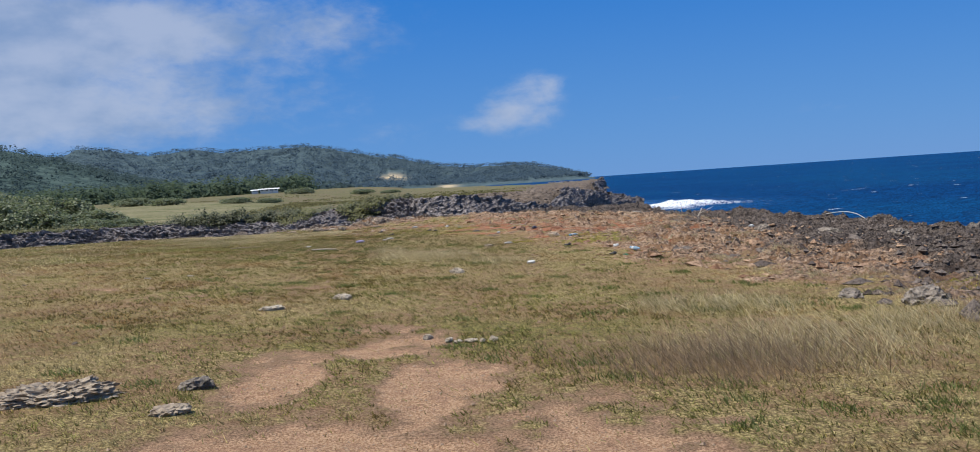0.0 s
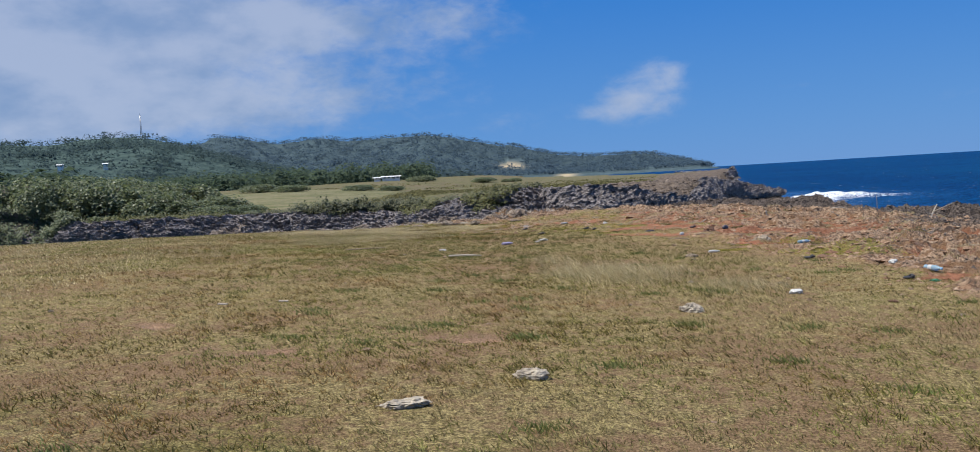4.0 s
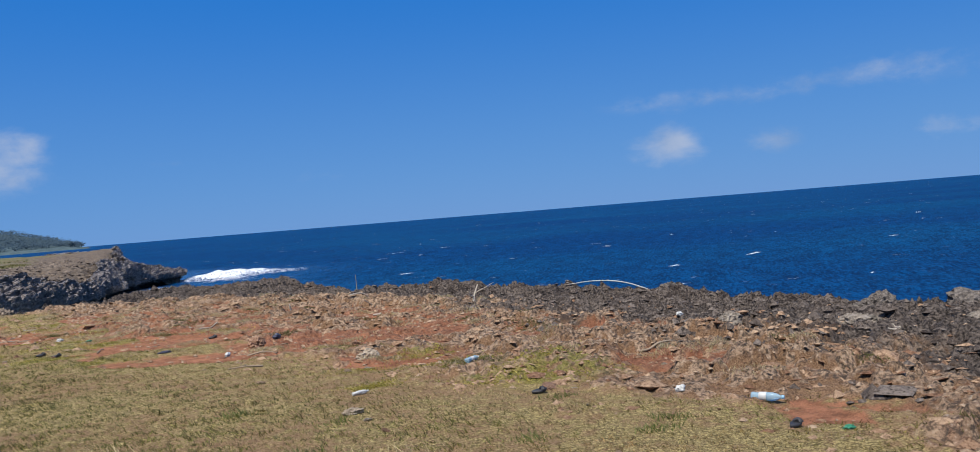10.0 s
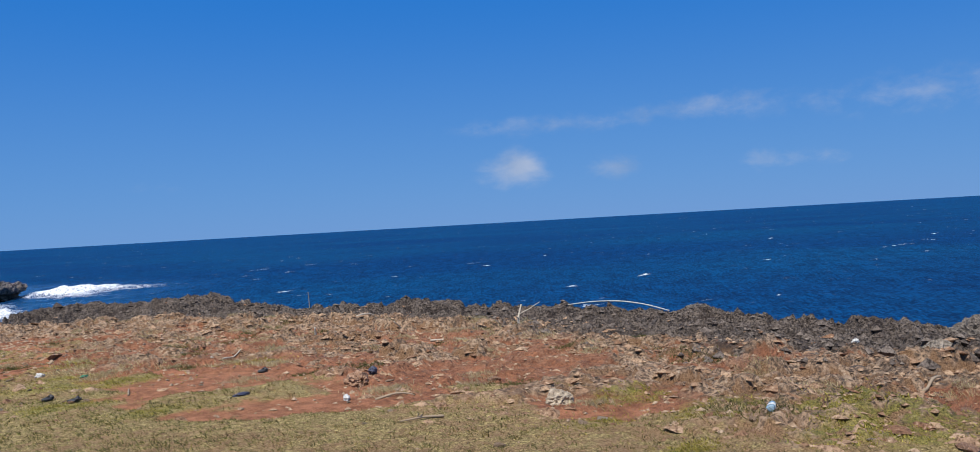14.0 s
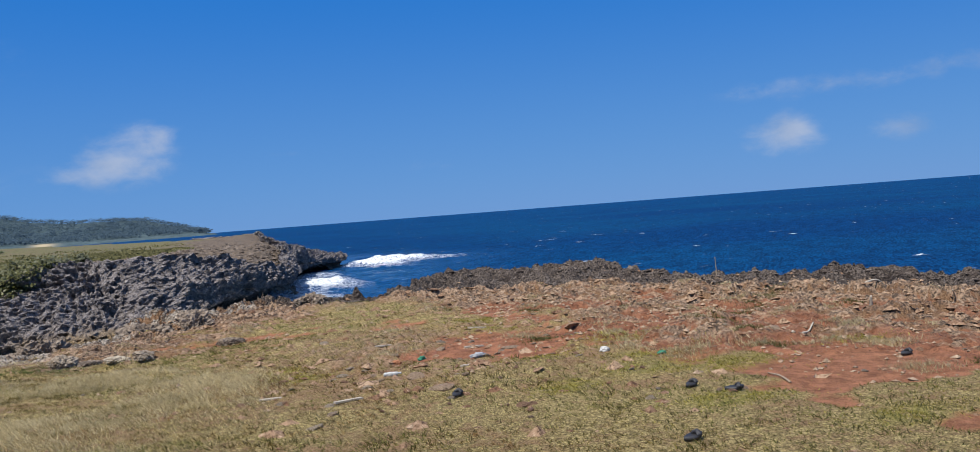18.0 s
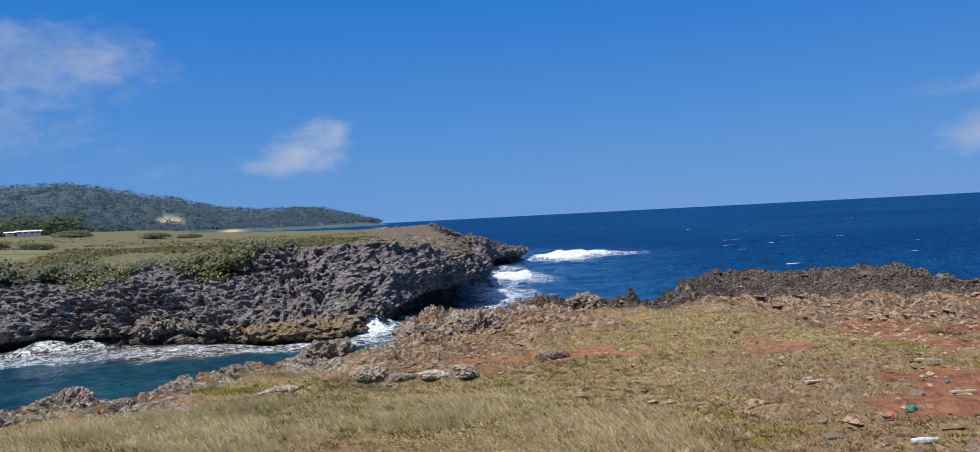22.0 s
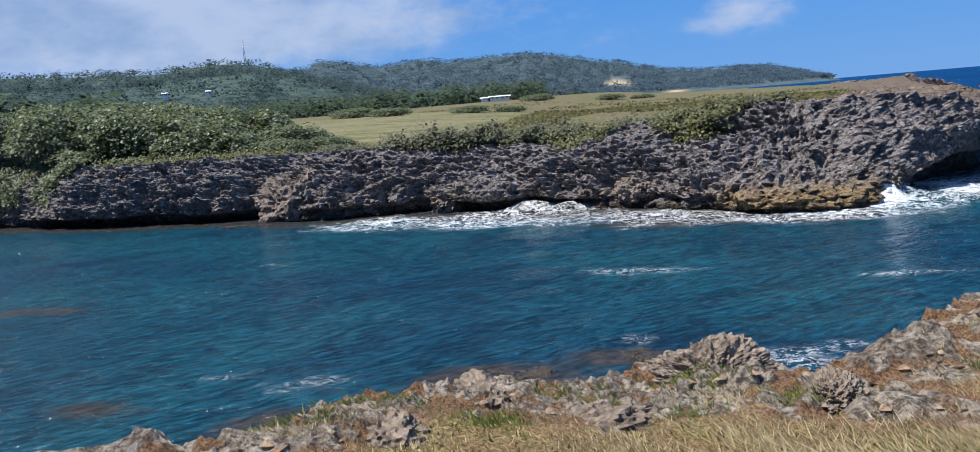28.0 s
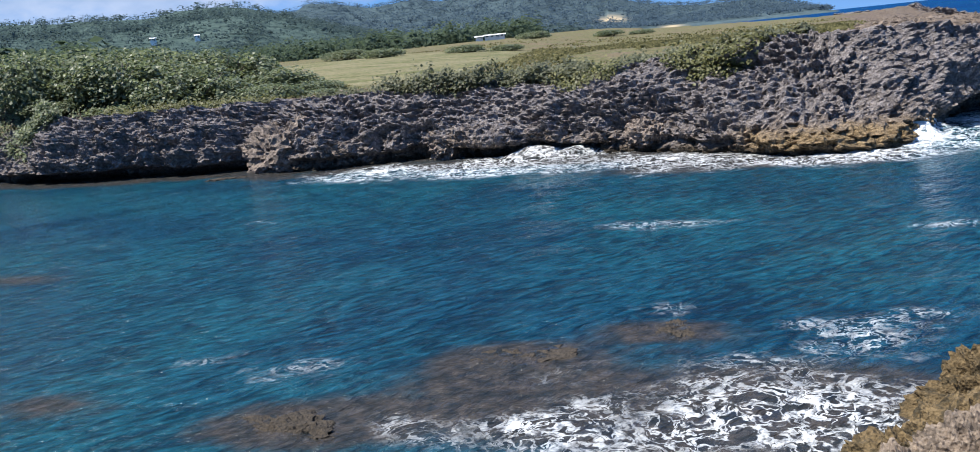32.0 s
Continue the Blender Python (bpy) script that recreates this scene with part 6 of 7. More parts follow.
    # knobs that crown the near rim
    for i, (x, y, z, sx, sy, sz) in enumerate(((-10.85, 37.3, 4.08, 0.42, 0.26, 0.24), (-7.8, 39.3, 4.0, 0.52, 0.42, 0.46), (-8.93, 38.2, 4.04, 0.56, 0.34, 0.34), (-12.05, 36.68, 4.08, 0.40, 0.24, 0.22), (-6.1, 41.0, 3.98, 0.55, 0.4, 0.34), (-8.3, 38.6, 4.0, 0.4, 0.3, 0.25),
                                                   (-5.2, 41.2, 4.0, 0.6, 0.5, 0.4), (-2.1, 44.4, 3.95, 0.7, 0.5, 0.4), (-3.4, 43.2, 3.9, 0.6, 0.4, 0.4), (-11.4, 36.5, 4.06, 0.5, 0.34, 0.2), (-12.6, 36.35, 4.06, 0.4, 0.24, 0.18), (-10.2, 37.0, 4.05, 0.4, 0.2, 0.16), (-12.45, 36.15, 4.12, 0.42, 0.28, 0.2), (-9.7, 37.4, 4.04, 0.36, 0.22, 0.2), (13.9, 30.9, 3.35, 0.4, 0.35, 0.36), (13.3, 24.1, 3.3, 0.5, 0.5, 0.4), (13.9, 22.2, 3.4, 0.6, 0.5, 0.45))):
        ob = new("rim_rock", crag_mesh("rim_rock", 240 + i, 0.7 * sx, 0.7 * sy, 0.7 * sz, TANSTONE if x < 1 else stone_dark, 6 if -11 < x < -8.5 else 5 if x < 0 else 4, 1.15))
        tagged(ob, "jagged pitted limestone knob on the rim", "rock", "knobs along the rim")
        ob.location, ob.rotation_euler = (x, y, z - (0.03 if x < 1 else 0.0)), (0, 0, 0.7 * i)
    # blocks that stand out at the foot of the far cliff
    for i, (x, y, z, sx, sy, sz) in enumerate(((-35.4, 79.6, 0.9, 2.3, 1.5, 1.9), (-31.6, 80.4, 0.8, 1.9, 1.3, 1.5), (-25.6, 80.0, 0.7, 1.7, 1.2, 1.3), (-15.0, 77.4, 0.6, 1.5, 1.1, 1.1), (-20.4, 79.2, 0.8, 1.4, 1.0, 1.3))):
        ob = new("cliff_block", crag_mesh("cliff_block", 290 + i, sx, sy, sz, WASHED, 5, 0.9))
        tagged(ob, "brown washed limestone block at the cliff foot", "rock", "blocks below the cliff")
        ob.location, ob.rotation_euler = (x, y, z), (0, 0, 0.8 * i)
    # weed-covered rocks at the foot of the near cliff
    for i, (x, y, z, sx, sy, sz, mat) in enumerate(((-7.9, 47.2, -0.1, 1.1, 0.9, 1.0, BROWNROCK), (-7.0, 46.2, -0.1, 1.2, 1.1, 1.1, BROWNROCK), (-8.8, 45.9, -0.1, 0.8, 0.7, 0.8, BROWNROCK), (-9.6, 44.5, 0.2, 0.9, 0.8, 0.9, BROWNROCK), (-9.4, 43.2, 0.7, 0.9, 0.8, 1.0, TANSTONE), (-8.2, 44.6, 0.0, 1.2, 1.0, 1.2, TANSTONE), (-10.2, 42.3, 0.75, 0.8, 0.7, 0.9, TANSTONE), (-7.2, 43.2, 0.3, 1.3, 1.2, 1.4, TANSTONE),
                                                        (-15.6, 49.6, -0.22, 1.4, 0.9, 0.3, REEF), (-12.6, 51.2, -0.24, 0.8, 0.5, 0.3, REEF), (-18.8, 46.5, -0.2, 1.6, 0.7, 0.3, REEF), (-38, 77.0, -0.14, 1.6, 0.4, 0.2, REEF))):
        ob = new("shore_rock", crag_mesh("shore_rock", 270 + i, sx, sy, sz, mat, 6 if i in (0, 4, 6) else 5, 0.75))
        tagged(ob, "brown weed-covered rock awash at the foot of the cliff" if mat in (BROWNROCK, REEF) else "grey pitted limestone block below the rim", "rock", "rocks along the water")
        ob.location, ob.rotation_euler = (x, y, z), (0, 0, 0.9 * i)


stone_dark = stone_material("dark_sea_rock", (0.045, 0.038, 0.034), (0.21, 0.18, 0.155))
build_stones()


# ---------------------------------------------------------------- driftwood and litter
def plain(name, colour, rough=0.6, metal=0.0, vary=0.35, scale=18):
    m, n = material(name)
    co = n.add("ShaderNodeTexCoord").outputs["Object"]
    a = n.noise(scale, 4, 0.6, co)
    n.put(n.bsdf, "Base Color", n.mix(n.math("MULTIPLY", a, vary * 2), colour, tuple(0.45 * q for q in colour)))
    n.put(n.bsdf, "Roughness", rough)
    n.put(n.bsdf, "Metallic", metal)
    n.put(n.bsdf, "Normal", bump(n, a, 0.3, 0.004))
    return m


DRIFT = plain("bleached_driftwood", (0.44, 0.385, 0.31), 0.85)
STICK = plain("grey_brown_stick", (0.30, 0.23, 0.16), 0.9)
BLACK = plain("black_rubber", (0.022, 0.022, 0.026), 0.6)
SOLE = plain("grey_foam_sole", (0.35, 0.36, 0.38), 0.8)
WHITE = plain("white_plastic", (0.56, 0.56, 0.54), 0.5)
GREEN = plain("green_plastic", (0.03, 0.20, 0.11), 0.5)
PURPLE = plain("faded_violet_plastic", (0.40, 0.36, 0.55), 0.4)
NAVY = plain("dark_blue_plastic_film", (0.05, 0.052, 0.08), 0.35)
HUSK = plain("orange_brown_coconut_husk", (0.36, 0.15, 0.07), 0.9)
ROPEY = plain("white_weathered_pole", (0.50, 0.48, 0.44), 0.7)


def bottle_plastic():
    m, n = material("clear_blue_plastic")
    n.put(n.bsdf, "Base Color", (0.42, 0.60, 0.72, 1))
    n.put(n.bsdf, "Roughness", 0.15)
    n.put(n.bsdf, "Transmission Weight", 0.55)
    n.put(n.bsdf, "IOR", 1.25)
    return m


CLEAR = bottle_plastic()


def lathe(name, profile, mat, sides=18, dent=0.0, seed=0):
    """A turned body that lies along x: (along, radius) pairs; dent crushes it."""
    r = np.random.default_rng(seed)
    g = np.linspace(0, 2 * np.pi, sides, endpoint=False)
    p = np.array(profile, float)
    v = np.stack([np.repeat(p[:, :1], sides, 1), p[:, 1:] * np.cos(g)[None], p[:, 1:] * np.sin(g)[None]], -1)
    if dent:
        q = v.reshape(-1, 3)
        v = (q * np.column_stack([np.ones(len(q)), 1 + dent * (vnoise(q[:, 0] * 22 + seed, g[np.arange(len(q)) % sides] * 1.3) - 0.6), 1 - dent * vnoise(q[:, 0] * 17 + seed, g[np.arange(len(q)) % sides])])).reshape(v.shape)
    i = np.arange(len(p) * sides).reshape(len(p), sides)
    j = np.roll(i, -1, 1)
    return mesh_from(name, v.reshape(-1, 3), np.stack([i[:-1], j[:-1], j[1:], i[1:]], -1).reshape(-1, 4), mat)


def bottle(x, y, turn, length, mat, cap, label, dent=0.3, seed=1):
    L, R = length, length * 0.155
    e = tagged(new("plastic_bottle"), label, "bottle", "plastic bottles washed ashore")
    part("body", lathe("body", [(0, 0.001), (0, 0.7 * R), (0.03 * L, 0.98 * R), (0.1 * L, R), (0.2 * L, 0.93 * R), (0.24 * L, R), (0.34 * L, 0.93 * R), (0.38 * L, R), (0.48 * L, 0.93 * R), (0.52 * L, R), (0.66 * L, 0.98 * R), (0.78 * L, 0.8 * R), (0.88 * L, 0.42 * R), (0.92 * L, 0.36 * R), (0.93 * L, 0.001)], mat, 18, dent, seed), e)
    part("label_band", lathe("label_band", [(0.25 * L, 0.98 * R), (0.26 * L, 1.03 * R), (0.47 * L, 1.03 * R), (0.48 * L, 0.98 * R)], WHITE if mat is CLEAR else mat, 18, dent * 0.8, seed), e, "torn faded wrapper")
    part("cap", lathe("cap", [(0.925 * L, 0.001), (0.925 * L, 0.4 * R), (0.99 * L, 0.4 * R), (L, 0.34 * R), (L, 0.001)], cap, 12), e, "plastic screw cap")
    a = radians(turn)
    z = sum(on_ground(x + k * L * math.cos(a), y + k * L * math.sin(a)) for k in (0.1, 0.35, 0.6)) / 3
    e.matrix_basis = pose(x, y, z + R * 0.7, 0, 0, turn)


def sandal(x, y, turn, label, size=0.17):
    e = tagged(new("sandal"), label, "sandal", "old shoes washed ashore")
    t = np.linspace(0, 2 * np.pi, 28, endpoint=False)
    ox, oy = 0.5 * size * np.cos(t), size * (0.19 - 0.05 * np.cos(2 * t) + 0.03 * np.cos(t)) * np.sin(t)
    lift = 0.12 * size * (ox / size) ** 2 * 4 * 0.25
    top, low = np.column_stack([ox, oy, lift + 0.028]), np.column_stack([0.97 * ox, 0.95 * oy, lift])
    v = np.vstack([low, top, [[0, 0, 0.0]], [[0, 0, 0.024]]])
    i = np.arange(28)
    j = (i + 1) % 28
    f = np.vstack([np.column_stack([i, j, 28 + j]), np.column_stack([i, 28 + j, 28 + i]), np.column_stack([j, i, np.full(28, 56)]), np.column_stack([28 + i, 28 + j, np.full(28, 57)])])
    part("sole", mesh_from("sole", v, f, BLACK), e)
    s = np.linspace(-1, 1, 9)
    part("strap", tubes("strap", [(np.column_stack([0.1 * size + 0.12 * size * (1 - np.abs(s)), 0.2 * size * s, 0.02 + 0.16 * size * (1 - s ** 2)]), np.full(9, 0.011))], BLACK), e, "curved black strap")
    part("upper", tubes("upper", [(np.column_stack([np.full(9, 0.24 * size), 0.19 * size * s, 0.02 + 0.12 * size * (1 - s ** 2)]), np.full(9, 0.02))], BLACK), e)
    e.matrix_basis = pose(x, y, on_ground(x, y) + 0.012, 6, -5, turn)


def scrap(x, y, turn, sx, sy, sz, mat, name, label, category, seed):
    """A crumpled sheet or wad."""
    v, f = BALLS[4]
    d = 1 + 1.5 * (ridged3(v[:, 0] * 1.7 + seed, v[:, 1] * 1.7 + 9, v[:, 2] * 1.7 + 9, 3, seed) - 0.58)
    ob = new(name, mesh_from(name, v * d[:, None] * np.array([0.5 * sx, 0.36 * sy, 0.34 * sz]), f, mat))
    tagged(ob, label, category)
    ob.matrix_basis = pose(x, y, on_ground(x, y) + 0.24 * sz, 0, 0, turn)


def wood(points, radii, mat, name, label, category="driftwood", sides=7, twigs=()):
    p = np.array(points, float)
    n = 18
    t = np.linspace(0, len(p) - 1, n)
    q = np.column_stack([np.interp(t, np.arange(len(p)), p[:, k]) for k in range(3)])
    for _ in range(2):
        q[1:-1] = (q[:-2] + 2 * q[1:-1] + q[2:]) / 4
    rr = np.interp(np.linspace(0, 1, n), np.linspace(0, 1, len(radii)), radii)
    rr = rr * (1 + 0.25 * (vnoise(np.arange(n) * 0.9, np.full(n, p[0, 0])) - 0.5))
    base = q[0].copy()
    e = tagged(new(name), label, category)
    part("stem", tubes("stem", [(q - base, rr)], mat, sides), e)
    for a in twigs:
        a = np.array(a, float)
        tt = np.linspace(0, 1, 6)[:, None]
        seg = a[0] * (1 - tt) + a[1] * tt + 0.03 * np.sin(tt * 9) * np.array([[1, 0.5, 0.3]])
        part("branch", tubes("branch", [(seg - base, np.linspace(0.6, 0.25, 6) * rr.mean())], mat, 6), e)
    e.location = base


def lying(x, y, turn, length, thick, mat, label, bow=0.06, twig=False):
    a = radians(turn)
    pts = []
    for k in np.linspace(0, 1, 5):
        px, py = x + (k - 0.5) * length * math.cos(a), y + (k - 0.5) * length * math.sin(a)
        pts.append((px, py, on_ground(px, py) + thick + bow * math.sin(3.14 * k)))
    tw = [((pts[2]), (pts[2][0] + 0.25 * length * math.cos(a + 0.8), pts[2][1] + 0.25 * length * math.sin(a + 0.8), pts[2][2] + 0.12 * length))] if twig else ()
    wood(pts, (thick, 0.85 * thick, 0.55 * thick), mat, "stick", label, "driftwood", 7, tw)


def plank(x, y, turn, L, W, T, label):
    bm = bmesh.new()
    bmesh.ops.create_cube(bm, size=1.0)
    bmesh.ops.scale(bm, vec=(L, W, T), verts=bm.verts)
    bmesh.ops.subdivide_edges(bm, edges=[e for e in bm.edges if abs(e.verts[0].co.x - e.verts[1].co.x) > 0.5 * L], cuts=5)
    for v in bm.verts:
        v.co += Vector((0, 0.12 * W * math.sin(9 * v.co.x + x), 0.25 * T * math.sin(7 * v.co.x + y)))
    bmesh.ops.bevel(bm, geom=list(bm.edges), offset=0.12 * T, segments=1)
    me = bpy.data.meshes.new("plank")
    bm.to_mesh(me)
    bm.free()
    me.materials.append(DRIFT)
    ob = tagged(new("plank", me), label, "plank", "driftwood planks")
    ob.matrix_basis = pose(x, y, on_ground(x, y) + 0.6 * T, 0, 3, turn)


def build_litter():
    bottle(2.93, 18.35, -64, 0.30, CLEAR, plain("pale_blue_cap", (0.25, 0.45, 0.6), 0.4), "large clear bluish plastic bottle lying among rubble", 0.25, 3)
    bottle(0.3, 21.55, 8, 0.20, WHITE, WHITE, "crushed white plastic bottle lying in the grass", 0.55, 4)
    bottle(-4.1, 32.05, -6, 0.20, WHITE, WHITE, "crushed clear plastic bottle lying on dry turf", 0.5, 5)
    bottle(1.95, 21.9, 25, 0.26, CLEAR, WHITE, "crushed clear bottle among yellow weed", 0.5, 6)
    bottle(-3.84, 24.35, 30, 0.26, PURPLE, WHITE, "crushed violet-tinted plastic bottle on the turf", 0.6, 7)
    for x, y, a, t in ((2.42, 17.45, 10, "black rubber sandal lying on red soil"), (1.75, 20.1, -12, "black rubber sandal lying among pale stones"), (0.75, 29.2, 3, "black sandal lying on the red soil"), (-2.1, 29.15, 20, "worn black sandal in the grass"), 
                       (-3.22, 27.7, 5, "black shoe sole lying on the turf"), (-1.9, 28.8, -30, "worn black sandal among the weeds"), (-3.9, 30.4, 40, "small black sandal on brown turf")):
        sandal(x, y, a, t)
    scrap(-2.99, 25.28, 20, 0.16, 0.1, 0.07, WHITE, "plastic_bag", "crumpled white plastic bag on the turf", "bag", 1)
    scrap(2.72, 19.05, 0, 0.10, 0.09, 0.09, WHITE, "plastic_jug", "small dirty white plastic jug among stones", "jug", 2)
    scrap(0.7, 16.1, 0, 0.12, 0.09, 0.08, WHITE, "plastic_tub", "grey-white plastic tub lying in dry grass", "tub", 3)
    scrap(-0.49, 27.35, 12, 0.19, 0.1, 0.06, NAVY, "plastic_film", "dark blue crumpled plastic film on stones", "plastic film", 4)
    scrap(1.35, 27.3, 40, 0.14, 0.12, 0.12, NAVY, "crushed_can", "dark blue and red crushed can", "can", 5)
    scrap(-3.72, 32.75, 0, 0.11, 0.1, 0.1, HUSK, "coconut_husk", "orange-brown coconut husk on the turf", "coconut husk", 6)
    scrap(-3.3, 33.0, 30, 0.1, 0.08, 0.07, GREEN, "plastic_wrapper", "bright green and white plastic wrapper", "wrapper", 7)
    scrap(-2.85, 32.25, 10, 0.17, 0.1, 0.08, SOLE, "foam_float", "grey foam float lying on black rubber", "float", 8)
    scrap(-1.6, 31.4, 0, 0.1, 0.09, 0.09, WHITE, "plastic_cup", "dirty white plastic cup on the weed", "cup", 9)
    scrap(2.62, 17.1, 0, 0.1, 0.08, 0.05, GREEN, "green_plastic", "green plastic disc on the red soil", "plastic scrap", 10)
    scrap(-1.15, 30.9, 0, 0.1, 0.07, 0.05, GREEN, "green_scrap", "green plastic scrap in yellow weed", "plastic scrap", 11)
    scrap(7.07, 23.5, 0, 0.12, 0.09, 0.08, WHITE, "foam_block", "white foam block wedged in dark rock", "foam block", 12)
    scrap(0.2, 26.15, 60, 0.15, 0.08, 0.1, WHITE, "broken_shell", "large bleached shell beside a grey stick", "shell", 13)
    scrap(-3.1, 24.9, 0, 0.09, 0.06, 0.04, WHITE, "paper_scrap", "white paper scrap on the turf", "paper scrap", 14)
    scrap(-4.95, 23.2, 0, 0.13, 0.10, 0.05, WHITE, "crumpled_paper", "large white crumpled paper in the grass", "paper scrap", 15)
    scrap(5.75, 32.9, 0, 0.16, 0.09, 0.06, WHITE, "white_float", "white plastic float on dark rock", "float", 16)
    scrap(-0.1, 20.6, 0, 0.16, 0.11, 0.09, LIMESTONE, "white_stone", "whitish stone lying in the grass", "stone", 17)
    # driftwood
    p = [(13.6, 35.2, 3.50), (13.7, 34.3, 3.62), (13.8, 33.4, 3.66), (13.8, 32.5, 3.60), (13.7, 31.6, 3.46)]
    wood(p, (0.016, 0.019, 0.013), ROPEY, "driftwood_pole", "long bleached driftwood pole lying over the rim")
    wood([(7.3, 30.7, 3.85), (7.4, 30.8, 4.05), (7.55, 30.85, 4.3)], (0.03, 0.024, 0.014), DRIFT, "driftwood_stump", "bleached driftwood stump with short branches on rock", twigs=(((7.42, 30.8, 4.1), (7.85, 30.6, 4.32)), ((7.38, 30.78, 4.0), (7.1, 30.6, 4.18))))
    wood([(5.45, 32.1, 3.92), (5.2, 31.95, 4.05), (4.95, 31.8, 4.2)], (0.016, 0.014, 0.01), DRIFT, "bent_stick", "pale bent stick standing in the rocks", twigs=(((5.3, 32.0, 4.0), (5.55, 31.9, 4.16)),))
    wood([(9.46, 42.8, 3.55), (9.47, 42.82, 3.85), (9.44, 42.8, 4.12)], (0.014, 0.013, 0.011), STICK, "wooden_post", "short grey post stuck upright in the rock", "post")
    wood([(3.2, 31.75, 3.95), (3.15, 31.75, 4.12), (3.1, 31.7, 4.32)], (0.03, 0.026, 0.016), DRIFT, "driftwood_stump", "pale broken stump among brown rubble", twigs=(((3.15, 31.75, 4.1), (3.5, 31.6, 4.2)),))
    for x, y, a, L, t, m, lab, tw in ((0.0, 24.5, 160, 0.45, 0.014, STICK, "grey forked stick lying at the edge of the stones", True), (0.62, 25.8, -28, 0.45, 0.016, STICK, "grey driftwood branch on stones", True), (7.42, 19.7, 75, 0.5, 0.02, DRIFT, "pale stick leaning on rubble", True), (8.6, 17.5, 100, 0.7, 0.02, DRIFT, "pale forked stick on dark rock", True),
                                     (4.8, 21.6, 8, 0.8, 0.02, STICK, "thin stick lying on rubble", False), (1.0, 30.9, 25, 0.7, 0.018, DRIFT, "thin pale stick lying on brown stones", False), (4.5, 29.6, -40, 0.6, 0.02, DRIFT, "short pale stick on red soil", False), (5.9, 34.0, 10, 0.9, 0.02, DRIFT, "thin pale stick lying on rock", False), (-1.2, 29.0, 70, 0.5, 0.012, STICK, "thin brown twig in the grass", False), (-6.9, 24.2, 20, 0.9, 0.014, STICK, "thin brown twig lying on turf", False), (10.2, 36.5, 50, 0.8, 0.022, DRIFT, "pale stick wedged in sea rock", True), (-4.2, 21.5, 6, 0.62, 0.022, DRIFT, "pale stick lying on the turf", False)):
        lying(x, y, a, L, t, m, lab, 0.012, tw)
    for x, y, a, L, lab in ((-4.8, 31.0, 12, 0.55, "weathered pale plank on dry turf"), (-5.4, 31.8, -6, 0.42, "weathered pale plank beside yellow weed"), (-2.4, 33.4, 4, 0.5, "flat grey driftwood plank among stones"), (-3.1, 31.9, 8, 0.45, "flat grey driftwood plank on the turf"), (-1.9, 34.4, -14, 0.5, "thin weathered board on brown soil"), (-5.5, 15.6, 6, 0.2, "pale flat board lying on the turf"), (-6.2, 15.4, -4, 0.2, "pale flat board lying on the turf"), (-3.4, 34.2, 15, 0.45, "flat weathered board among stones")):
        plank(x, y, a, 0.55 * L, 0.05, 0.016, lab)


build_litter()


# ---------------------------------------------------------------- far buildings and the mast
RENDER_WALL = plain("white_painted_wall", (0.78, 0.77, 0.74), 0.7, vary=0.1, scale=0.5)
ROOF = plain("white_sheet_roof", (0.72, 0.72, 0.70), 0.5, vary=0.2, scale=0.5)
GLASS_DARK = plain("dark_window_glass", (0.03, 0.035, 0.04), 0.1, vary=0.1)
STEEL = plain("galvanised_steel", (0.35, 0.36, 0.38), 0.45, 0.7)


def box_mesh(name, w, d, h, mat, bevel=0.04, gable=0.0):
    bm = bmesh.new()
    bmesh.ops.create_cube(bm, size=1.0)
    for v in bm.verts:
        v.co = Vector((v.co.x * w, v.co.y * d, (v.co.z + 0.5) * h))
    if gable:
        for v in bm.verts:
            if v.co.z > 0.5 * h:
                v.co.y *= 0.05
    bmesh.ops.bevel(bm, geom=list(bm.edges), offset=bevel, segments=1)
    me = bpy.data.meshes.new(name)
    bm.to_mesh(me)
    bm.free()
    me.materials.append(mat)
    return me


def hill_ground(az, r, profile, args):
    x, y, h, A, T = hill(profile, *args)
    px, py = EYE[0] + r * math.sin(radians(az)), EYE[1] + r * math.cos(radians(az))
    k = np.argmin((x - px) ** 2 + (y - py) ** 2)
    return px, py, float(h.ravel()[k])


def house(x, y, z, w, d, h, turn, label, windows=4, rise=1.0):
    e = tagged(new("house"), label, "house", "distant houses")
    part("wall", box_mesh("wall", w, d, h + 3.0, RENDER_WALL), e).location = (0, 0, -3.0)
    roof = part("roof", box_mesh("roof", w + 1.0, d + 1.0, rise, ROOF, 0.05, 1.0), e)
    roof.location = (0, 0, h)
    for i in range(windows):
        q = part("window", box_mesh("window", min(1.4, 0.5 * w / windows), 0.2, 0.45 * h, GLASS_DARK), e)
        q.location = ((i - (windows - 1) / 2) * w / windows, -d / 2 - 0.05, h * 0.4)
        s = part("sill", box_mesh("sill", min(1.7, 0.6 * w / windows), 0.35, 0.1, RENDER_WALL), q)
        s.location = (0, -0.1, -0.15)
    dd = part("door", box_mesh("door", min(1.0, 0.3 * w), 0.2, 0.8 * h, STEEL), e)
    dd.location = (w * 0.5 / windows * 0.05 + 0.9, -d / 2 - 0.05, 0)
    e.matrix_basis = pose(x, y, z, 0, 0, turn)


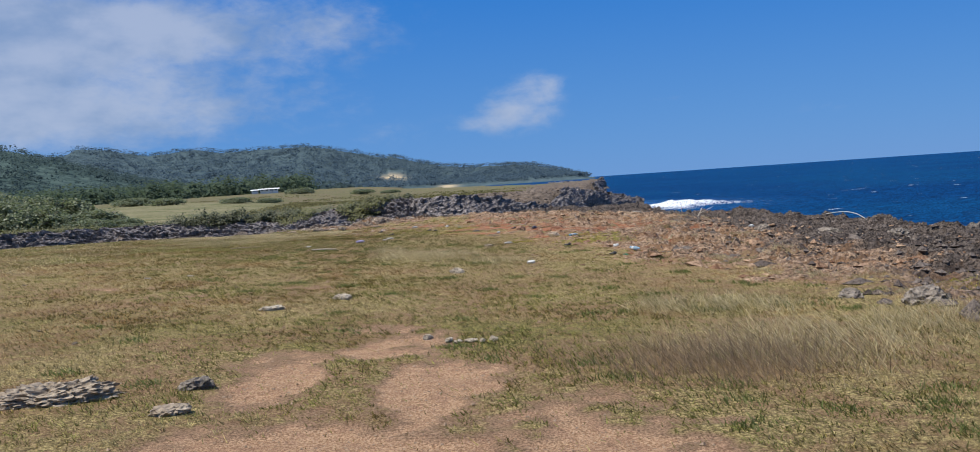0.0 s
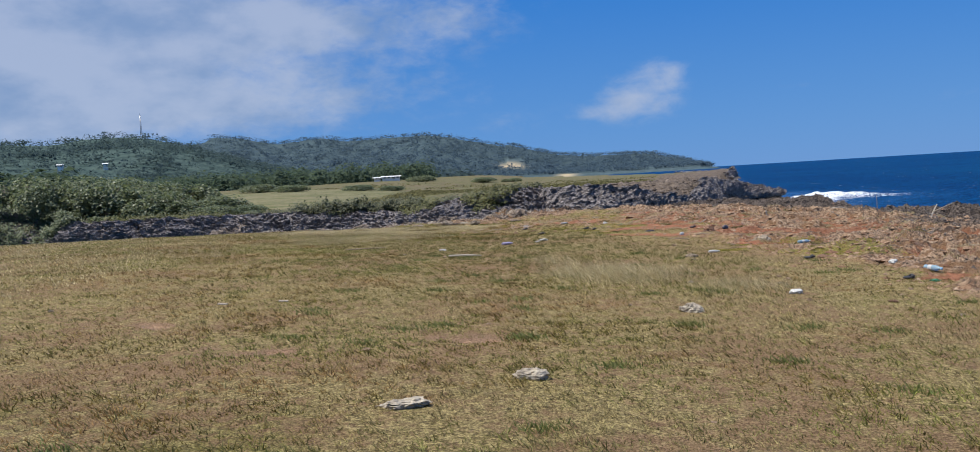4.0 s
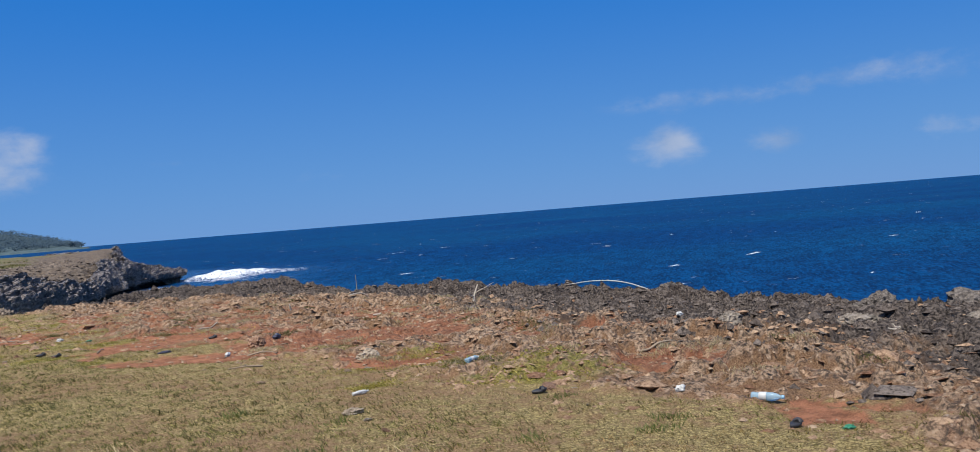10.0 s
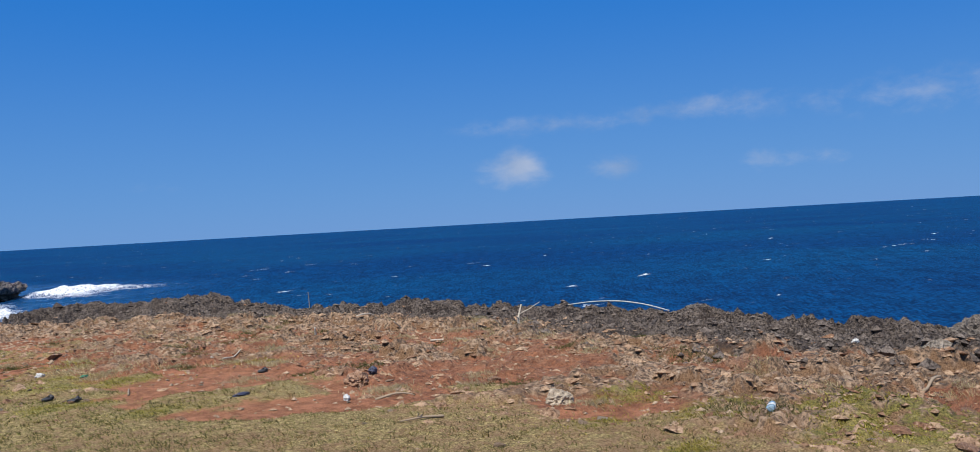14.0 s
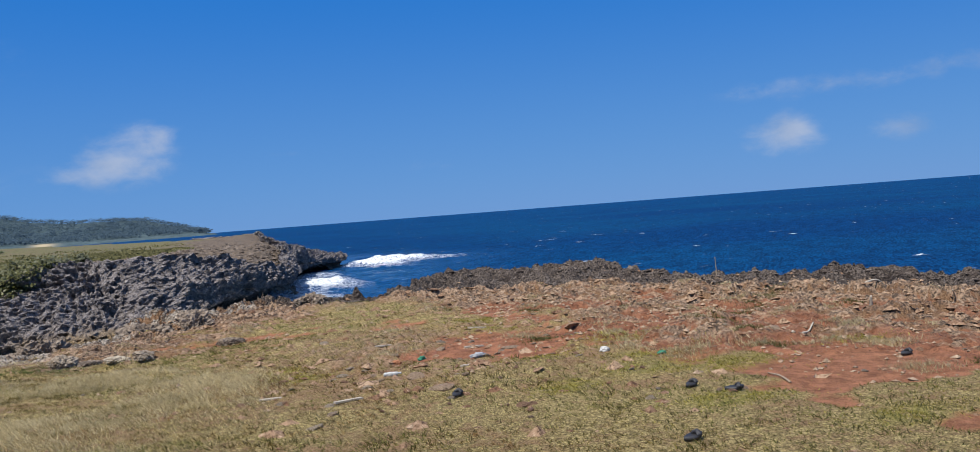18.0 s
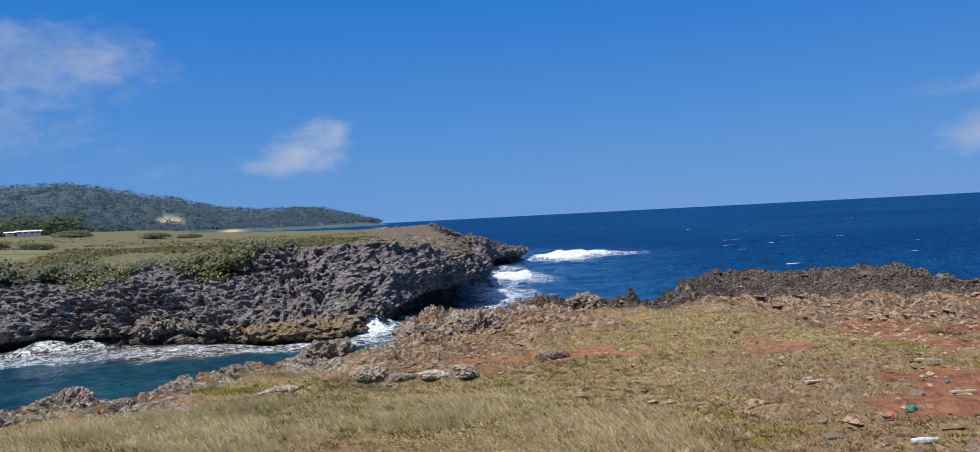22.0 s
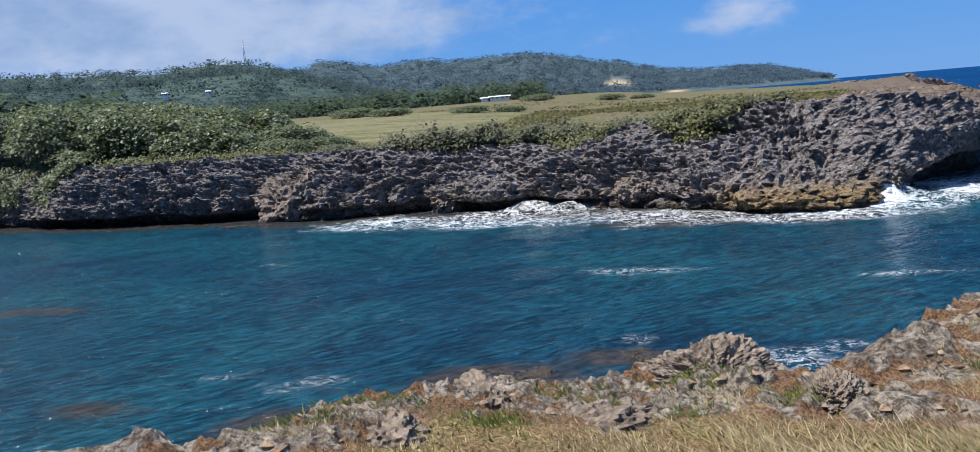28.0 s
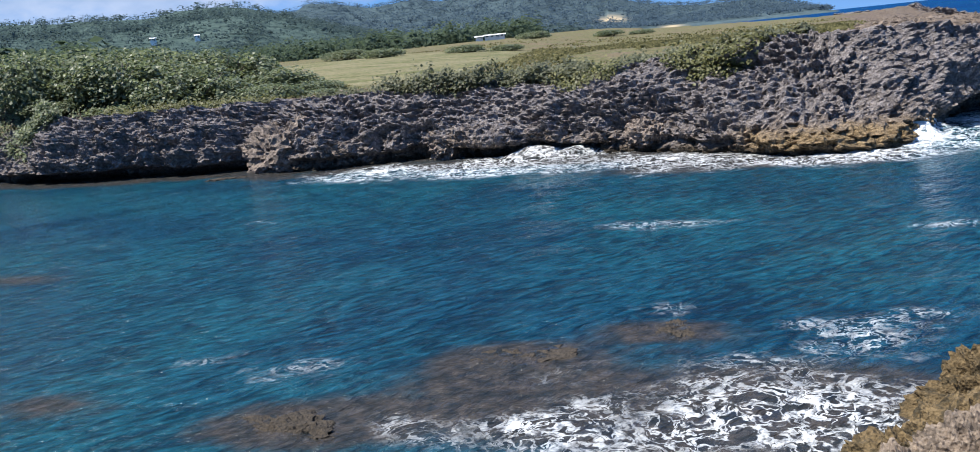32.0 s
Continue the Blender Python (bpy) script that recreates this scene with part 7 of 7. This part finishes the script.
HA = (300, 1000, 1400, 3.0, 141, None, 6.5)


def build_far_things():
    for az, el, w, h, turn, lab in ((-14.05, 0.5, 6.2, 0.8, 14, "long low white house behind the field"), (-15.0, 0.52, 2.2, 0.5, 14, "small white outbuilding beside the low house"), (-34.4, 2.45, 6, 2.6, 30, "white house on the wooded hillside"), (-31.9, 2.5, 5, 2.4, 28, "small white house on the wooded hillside")):
        if az > -20:
            x, y = EYE[0] + 296 * math.sin(radians(az)), EYE[1] + 296 * math.cos(radians(az))
            house(x, y, float(far_plateau(np.array([x]), np.array([y]))[0]) + 0.7, w, 4, h, turn, lab, 4 if w > 4 else 1, 0.35)
            continue
        spots = [(r, *hill_ground(az, r, HILL_A, HA)) for r in range(430, 960, 15)]
        r, x, y, z = min(spots, key=lambda q: abs(5.9 + q[0] * math.tan(radians(el)) - q[3] - 6.0))
        house(x, y, z + 1.6, 0.6 * w, 5, 0.6 * h, turn, lab, 3, 0.8)
    x, y, z = hill_ground(-29.6, 1000, HILL_A, HA)
    top = 5.9 + 1000 * math.tan(radians(5.22))
    e = tagged(new("radio_mast"), "slender steel lattice radio mast on the hilltop", "radio mast")
    H = top - z
    for a in (0.5, 2.6, 4.7):
        part("leg", tubes("leg", [(np.array([[1.1 * math.cos(a), 1.1 * math.sin(a), -1], [0.35 * math.cos(a), 0.35 * math.sin(a), H]]), (0.28, 0.2))], STEEL), e)
    for k in range(12):
        q0, q1 = k / 12, (k + 1) / 12
        a, b = (0.5, 2.6, 4.7)[k % 3], (0.5, 2.6, 4.7)[(k + 1) % 3]
        r0, r1 = 1.1 - 0.75 * q0, 1.1 - 0.75 * q1
        part("brace", tubes("brace", [(np.array([[r0 * math.cos(a), r0 * math.sin(a), q0 * H], [r1 * math.cos(b), r1 * math.sin(b), q1 * H]]), (0.14, 0.14))], STEEL, 4), e)
    part("aerial", tubes("aerial", [(np.array([[0, 0, H - 0.5], [0, 0, H + 2.5]]), (0.16, 0.1))], STEEL), e)
    e.location = (x, y, z)


build_far_things()
